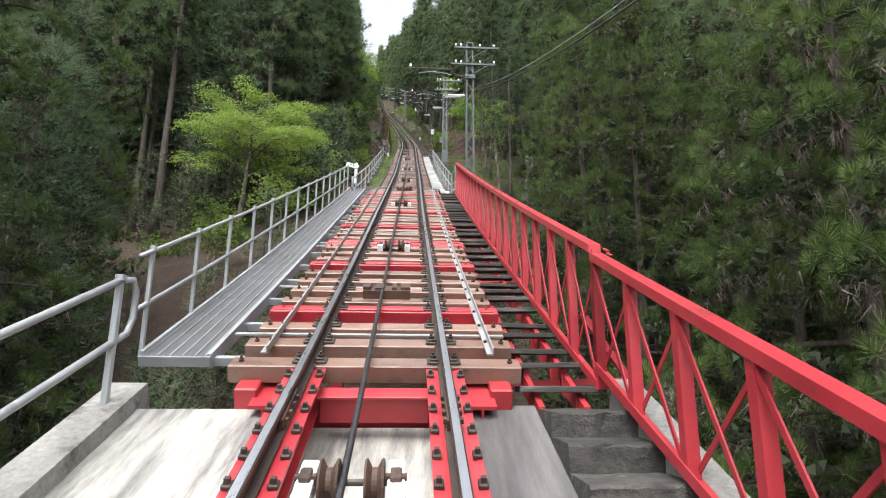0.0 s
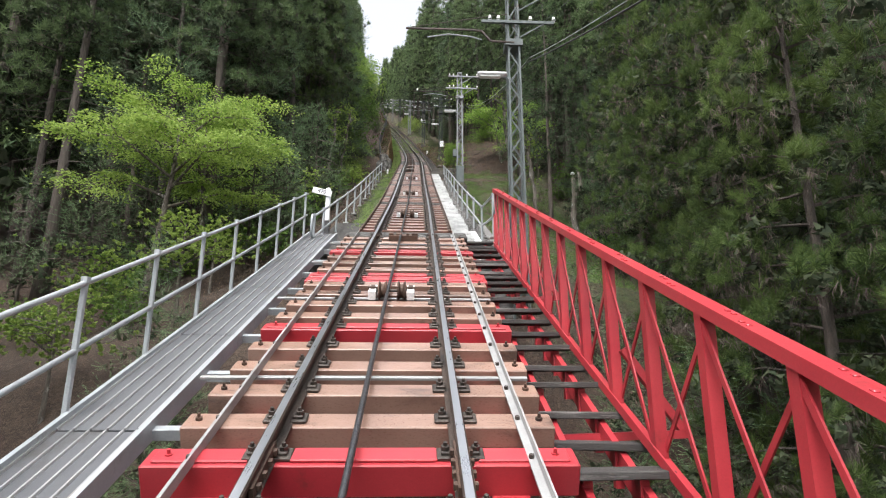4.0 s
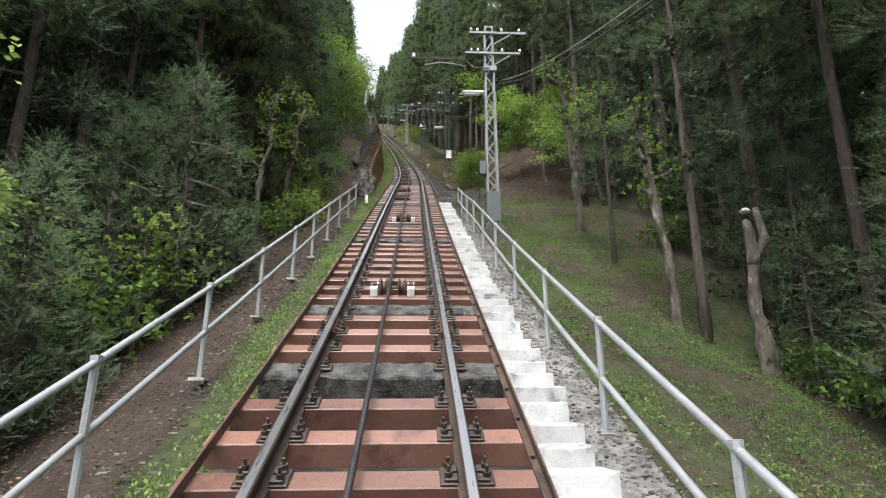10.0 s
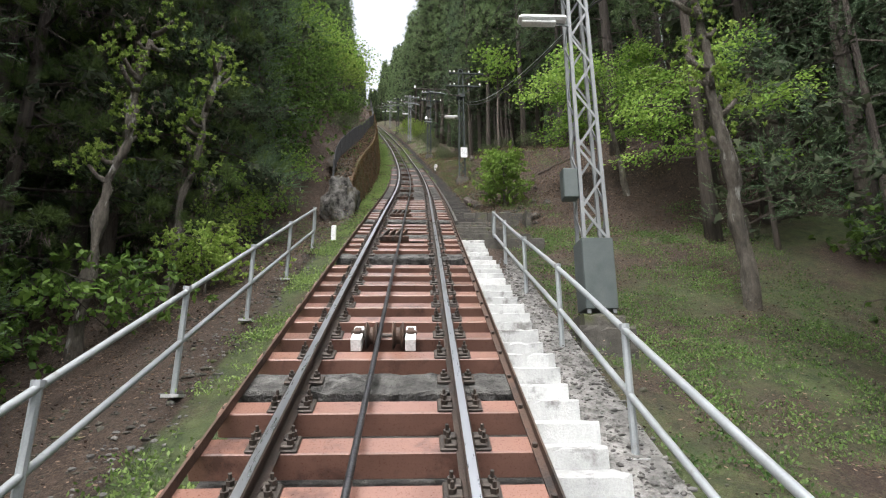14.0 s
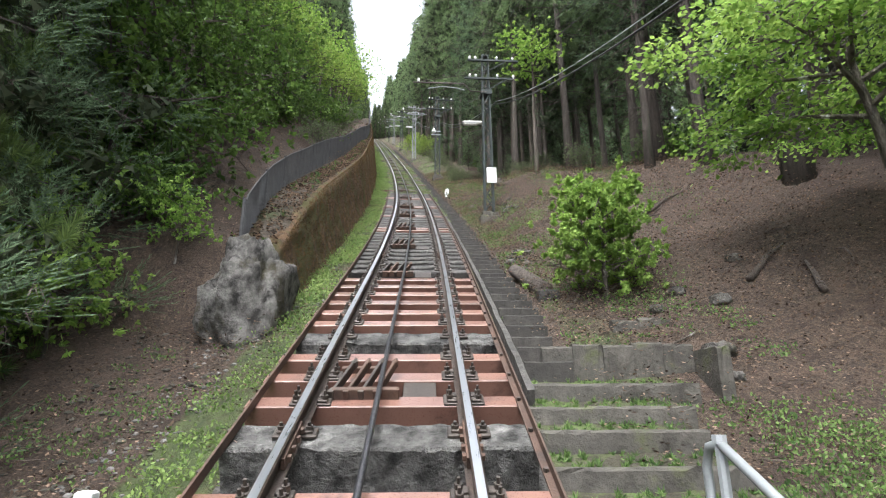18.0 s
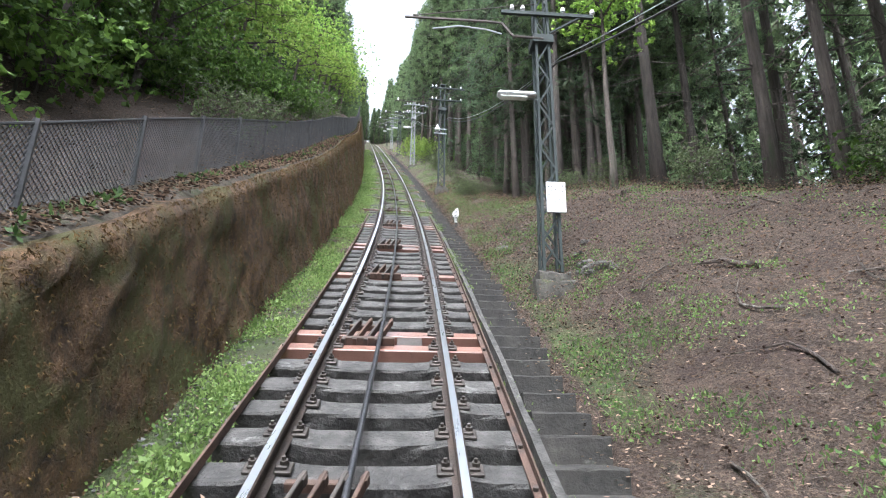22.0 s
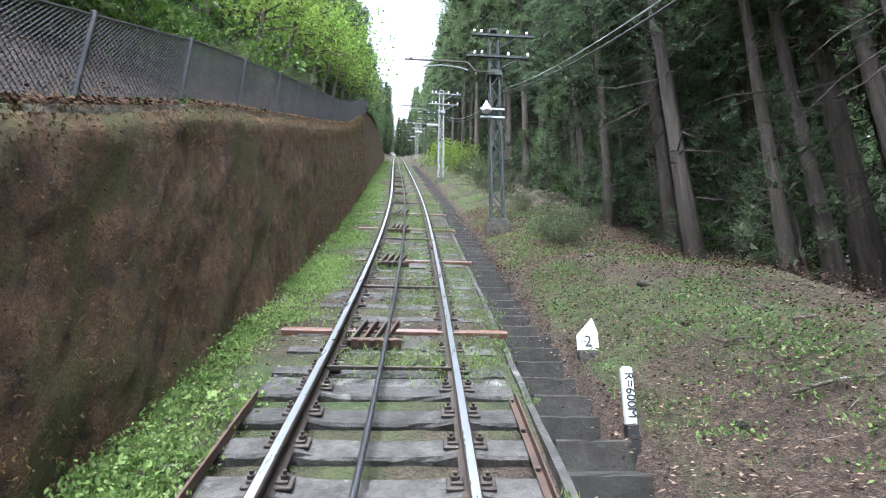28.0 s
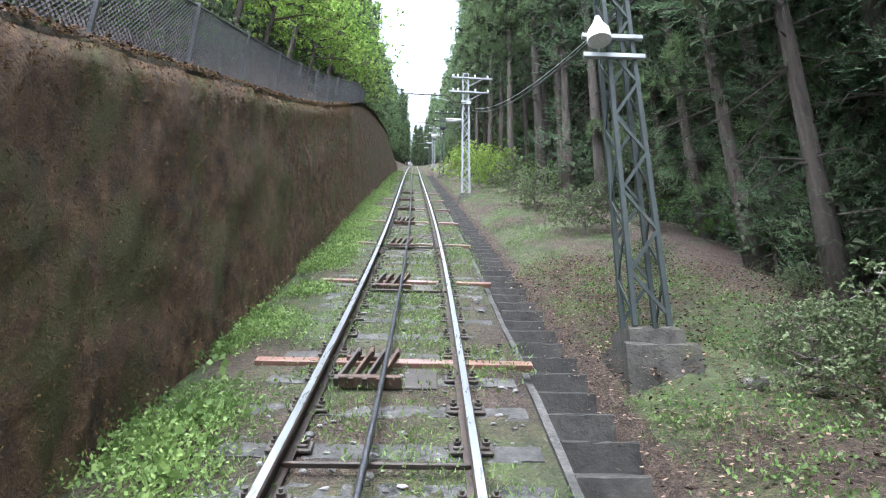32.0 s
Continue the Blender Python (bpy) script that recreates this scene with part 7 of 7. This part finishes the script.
for _ in range(46):
    s, l = rnd.uniform(46.5, 72), 2.3 + 3.6 * rnd.random()
    a, ln = rnd.uniform(0, 6.28), rnd.uniform(0.35, 1.1)
    stick = thing("fallen_branch", "thin dry stick lying on the leaf litter", "branch")
    d, bend = Vector((math.cos(a), math.sin(a))), rnd.uniform(-0.2, 0.2)
    pts = [on_ground(s + d.y * ln * f + bend * math.sin(3.14 * f) * d.x, l + d.x * ln * f - bend * math.sin(3.14 * f) * d.y, 0.03 + 0.05 * rnd.random()) for f in (0, 0.25, 0.5, 0.75, 1)]
    part("stick", Mesh().tube(pts, 0.02, 5, taper=[0.017, 0.015, 0.012, 0.009, 0.004]), PALE_BARK if rnd.random() < 0.5 else BARK, stick, smooth=True)
for i, (s, l, a, ln) in enumerate(((48.9, 4.4, 0.5, 0.9), (50.6, 4.0, 1.6, 0.8), (53.0, 4.6, 0.3, 1.4), (48.2, 4.9, 1.2, 0.7), (62.3, 4.6, 0.8, 1.0), (57.2, 4.2, 2.2, 0.8))):
    stick = thing("fallen_branch", "dry fallen branch on the litter bank", "branch")
    d = Vector((math.cos(a), math.sin(a)))
    pts = [on_ground(s + d.y * ln * f, l + d.x * ln * f, 0.05 + 0.05 * (f == 0.5)) for f in (0, 0.3, 0.5, 1)]
    part("stick", Mesh().tube(pts, 0.03, 6, taper=[0.045, 0.04, 0.03, 0.012]), BARK, stick, smooth=True)

# ---- ground cover ----
VERGE = leaf_material("verge_leaves", (0.085, 0.14, 0.04), (0.27, 0.37, 0.12), 0.4, 0.5, 0.2)


def gravel(name, label, mat, areas, count, size, lift=0.0):
    """Loose angular chips of stone."""
    g = 1.618
    base = np.array([(-1, g, 0), (1, g, 0), (-1, -g, 0), (1, -g, 0), (0, -1, g), (0, 1, g), (0, -1, -g), (0, 1, -g), (g, 0, -1), (g, 0, 1), (-g, 0, -1), (-g, 0, 1)]) / 1.9 * np.array([1, 1, 0.6])
    tri = np.array([(0, 11, 5), (0, 5, 1), (0, 1, 7), (0, 7, 10), (0, 10, 11), (1, 5, 9), (5, 11, 4), (11, 10, 2), (10, 7, 6), (7, 1, 8), (3, 9, 4), (3, 4, 2), (3, 2, 6), (3, 6, 8), (3, 8, 9), (4, 9, 5), (2, 4, 11), (6, 2, 10), (8, 6, 7), (9, 8, 1)])
    V, F = [], []
    total = sum(a[4] for a in areas)
    for s0, s1, l0, l1, w in areas:
        for _ in range(int(count * w / total)):
            s, l = rnd.uniform(s0, s1), rnd.uniform(l0, l1)
            h = ground_height(s, l) if lift == 0.0 else lift
            k = size * rnd.choice((0.5, 0.7, 0.7, 1.0, 1.5))
            p = base * k * rng.uniform(0.7, 1.25, (12, 3)) * rng.uniform(0.6, 1.3, (1, 3))
            a = rnd.uniform(0, 6.28)
            c, q = math.cos(a), math.sin(a)
            p = p @ np.array([(c, -q, 0), (q, c, 0), (0, 0, 1)]) + np.array(Z(s, l, h + k * 0.15))
            F.append(tri + 12 * len(V))
            V.append(p)
    me = bpy.data.meshes.new(name)
    me.from_pydata(np.concatenate(V).tolist(), [], np.concatenate(F).tolist())
    me.materials.append(mat)
    return thing(name, label, "gravel", kind="stuff", data=me)


CHIPS = material("grey_stone_chips", (0.08, 0.076, 0.07), (0.25, 0.242, 0.23), 0.9, 0, 6, 30, 0.4, piece=0.45)
gravel("rubble", "pale broken stone on the concrete shoulder", CHIPS, [(23.5, 45.6, 1.54, 2.08, 1)], 4200, 0.018, -0.678)
gravel("gravel", "grey stone chips between the sleepers and beside the track", CHIPS, [(69.6, 95, -1.0, 1.1, 4), (50, 70, -1.7, -1.0, 1.5), (22, 50, -2.3, -1.62, 3.5)], 4200, 0.022)
DARK_CHIPS = material("dark_mossy_stones", (0.03, 0.028, 0.022), (0.13, 0.12, 0.1), 0.9, 0, 6, 30, 0.4, stain=(0.06, 0.07, 0.025), stain_scale=3, stain_at=0.52, piece=0.4)
gravel("stones", "dark mossy stones on the bank below the handrail", DARK_CHIPS, [(24, 50, -3.4, -1.72, 5), (24, 46, 2.1, 3.0, 1)], 1800, 0.03)


def cover(name, label, mat, spots, per, leaf, wide, spread, lift, corners=4, rise=0.6, jitter=0.12, flat=0.0):
    C = np.array([tuple(on_ground(s, l, lift)) for s, l in spots])
    D = np.tile(np.array([[0.0, 0.0, rise]]), (len(C), 1))
    C = np.repeat(C, per, 0) + rng.normal(0, jitter, (len(C) * per, 3)) * np.array([1, 1, 0.15])
    v = blades(C, np.repeat(D, per, 0), 1, leaf, wide, spread, 0.0, corners, flat)
    return thing(name, label, name.replace("_", " "), kind="stuff", data=leaf_mesh(name, v, mat, corners))


def spots(count, areas):
    """Places in patches: areas are (s0, s1, l0, l1, weight)."""
    out = []
    total = sum(a[4] for a in areas)
    for s0, s1, l0, l1, w in areas:
        got, goal = 0, int(count * w / total)
        tries = 0
        while got < goal and tries < goal * 6:
            tries += 1
            s, l = rnd.uniform(s0, s1), rnd.uniform(l0, l1)
            if noise.noise(Vector((s * 0.9, l * 1.4, 4.0))) + rnd.uniform(-0.3, 0.3) > 0.04:
                out.append((s, l))
                got += 1
    return out


cover("herbs", "low green herbs on the forest floor", HERB, spots(9200, [(23, 47, 2.2, 7.5, 30), (46, 52, 2.0, 4, 1.2), (52, 66, 1.9, 3.4, 2.6), (52, 66, 3.0, 6, 2.2), (66, 84, 1.95, 4.6, 4.2), (84, 110, 1.9, 4.5, 2), (44, 50, -3.5, -1.8, 0.7)]), 17, 0.04, 0.024, 0.7, 0.02, 4, 0.6, 0.1)
cover("verge_plants", "fresh green weeds along the track edge", VERGE, spots(7400, [(24, 50, -1.72, -1.08, 3), (50, 70, -1.66, -1.05, 6), (66, 72, -1.68, -1.05, 2), (69.5, 100, -1.72, -1.0, 11), (100, 130, -1.7, -1.0, 3)]), 24, 0.04, 0.022, 0.7, 0.01)
cover("broad_weeds", "pale green weeds with broad round leaves beside the wall", VERGE, spots(260, [(69.5, 90, -1.72, -1.1, 5), (50, 69, -1.66, -1.2, 1.5), (90, 110, -1.7, -1.1, 2)]), 9, 0.085, 0.075, 0.9, 0.04, 4, 0.35, 0.1)
cover("track_grass", "short grass and weeds growing between the rails", VERGE, spots(6500, [(69.8, 90, -1.05, 1.08, 10), (90, 125, -1.0, 1.05, 6), (62, 70, 0.99, 1.1, 0.8), (48, 62, 1.0, 1.1, 0.8)]), 11, 0.05, 0.014, 0.7, 0.0, 3, 0.8, 0.1)
cover("grass_tufts", "thin grass on the bank", HERB, spots(3400, [(66, 90, 1.9, 4.2, 8), (90, 125, 1.9, 4.5, 5), (54, 66, 1.9, 3.0, 3), (23, 46, 2.1, 5, 3)]), 9, 0.09, 0.011, 0.55, 0.0, 3, 0.9, 0.09)
cover("leaf_litter", "dry brown fallen leaves on the forest floor", LITTER, [(rnd.uniform(46, 84), 1.9 + 5.5 * rnd.random() ** 1.4) for _ in range(13000)] + [(rnd.uniform(22, 50), rnd.uniform(-6, -2.0)) for _ in range(3600)] + [(rnd.uniform(22, 46), rnd.uniform(2, 7.5)) for _ in range(2600)] + [(rnd.uniform(44, 50), rnd.uniform(-2.6, -1.2)) for _ in range(300)] + [(rnd.uniform(50.5, 90), rnd.uniform(-3.2, -2.5)) for _ in range(600)] + [(rnd.uniform(49, 72), rnd.uniform(-1.7, -1.05)) for _ in range(500)] + [(rnd.uniform(51, 90), rnd.uniform(-8, -3)) for _ in range(1600)], 11, 0.042, 0.026, 0.5, 0.014, 4, 0.05, 0.22, 0.8)
tufts = np.array([tuple(frame_z(s) @ Vector((rnd.uniform(1.15, l1), y, -0.43 + 0.28 * (y - 0.12)))) for s, l1 in WIDE_STEPS for y in (rnd.uniform(0.14, 0.44) for _ in range(60))])
thing("step_weeds", "short grass and weeds on the treads of the broad steps", "weeds", kind="stuff", data=leaf_mesh("step_weeds", blades(tufts, np.tile(np.array([[0.0, 0.0, 0.8]]), (len(tufts), 1)), 12, 0.05, 0.018, 0.6, 0.0, 3), HERB, 3))
moss = []
for _ in range(15000):
    s = 49.9 + 42 * rnd.random()
    f = rnd.random() if rnd.random() < 0.75 else 1.02 - 0.16 * rnd.random() ** 2
    top = wall_top(s)
    moss.append(tuple(Z(s, -1.63 - (0.12 + 0.1 * top) * f, -0.7 + (top + 0.7) * f)))
v = blades(np.array(moss), np.tile(np.array([[0.5, 0.0, -0.6]]), (len(moss), 1)), 5, 0.03, 0.01, 0.6, 0.2, 3)
thing("wall_moss", "shaggy brown moss hanging on the retaining wall", "moss", kind="stuff", data=leaf_mesh("wall_moss", v, leaf_material("brown_moss", (0.045, 0.03, 0.012), (0.19, 0.12, 0.05), 0.15, 0.9, 0.1), 3))

# dry leaves and small plants on the ledge between fence and wall edge
ledge = np.array([tuple(Z(q, rnd.uniform(-2.6, -1.82 - 0.1 * wall_top(q)), wall_top(q) + 0.09)) for q in (rnd.uniform(49.8, 92) for _ in range(5200))])
thing("ledge_litter", "dry leaves lying on the retaining wall ledge", "leaf litter", kind="stuff", data=leaf_mesh("ledge_litter", blades(ledge, np.tile(np.array([[0.0, 0.0, 0.05]]), (len(ledge), 1)), 4, 0.05, 0.03, 0.35, 0.0, 4, 0.85), LITTER))
sprigs = np.array([tuple(Z(q, rnd.uniform(-2.55, -1.9 - 0.1 * wall_top(q)), wall_top(q) + 0.08)) for q in (rnd.uniform(49.8, 92) for _ in range(160))])
thing("ledge_plants", "small green plants on the retaining wall ledge", "weeds", kind="stuff", data=leaf_mesh("ledge_plants", blades(sprigs, np.tile(np.array([[0.1, 0.0, 0.5]]), (len(sprigs), 1)), 12, 0.08, 0.028, 0.8), HERB))

# twigs strewn over the forest floor
twig = np.array([tuple(on_ground(a, b, 0.02)) for a, b in [(rnd.uniform(46, 84), 1.95 + 5.5 * rnd.random() ** 1.3) for _ in range(1500)] + [(rnd.uniform(22, 47), rnd.choice((-1, 1)) * rnd.uniform(2.0, 6.0)) for _ in range(1100)]])
thing("twigs", "thin dry twigs strewn on the forest floor", "twigs", kind="stuff", data=leaf_mesh("twigs", blades(twig, np.zeros((len(twig), 3)), 1, 0.26, 0.014, 1.0, 0.0, 4, 0.85), DEAD))
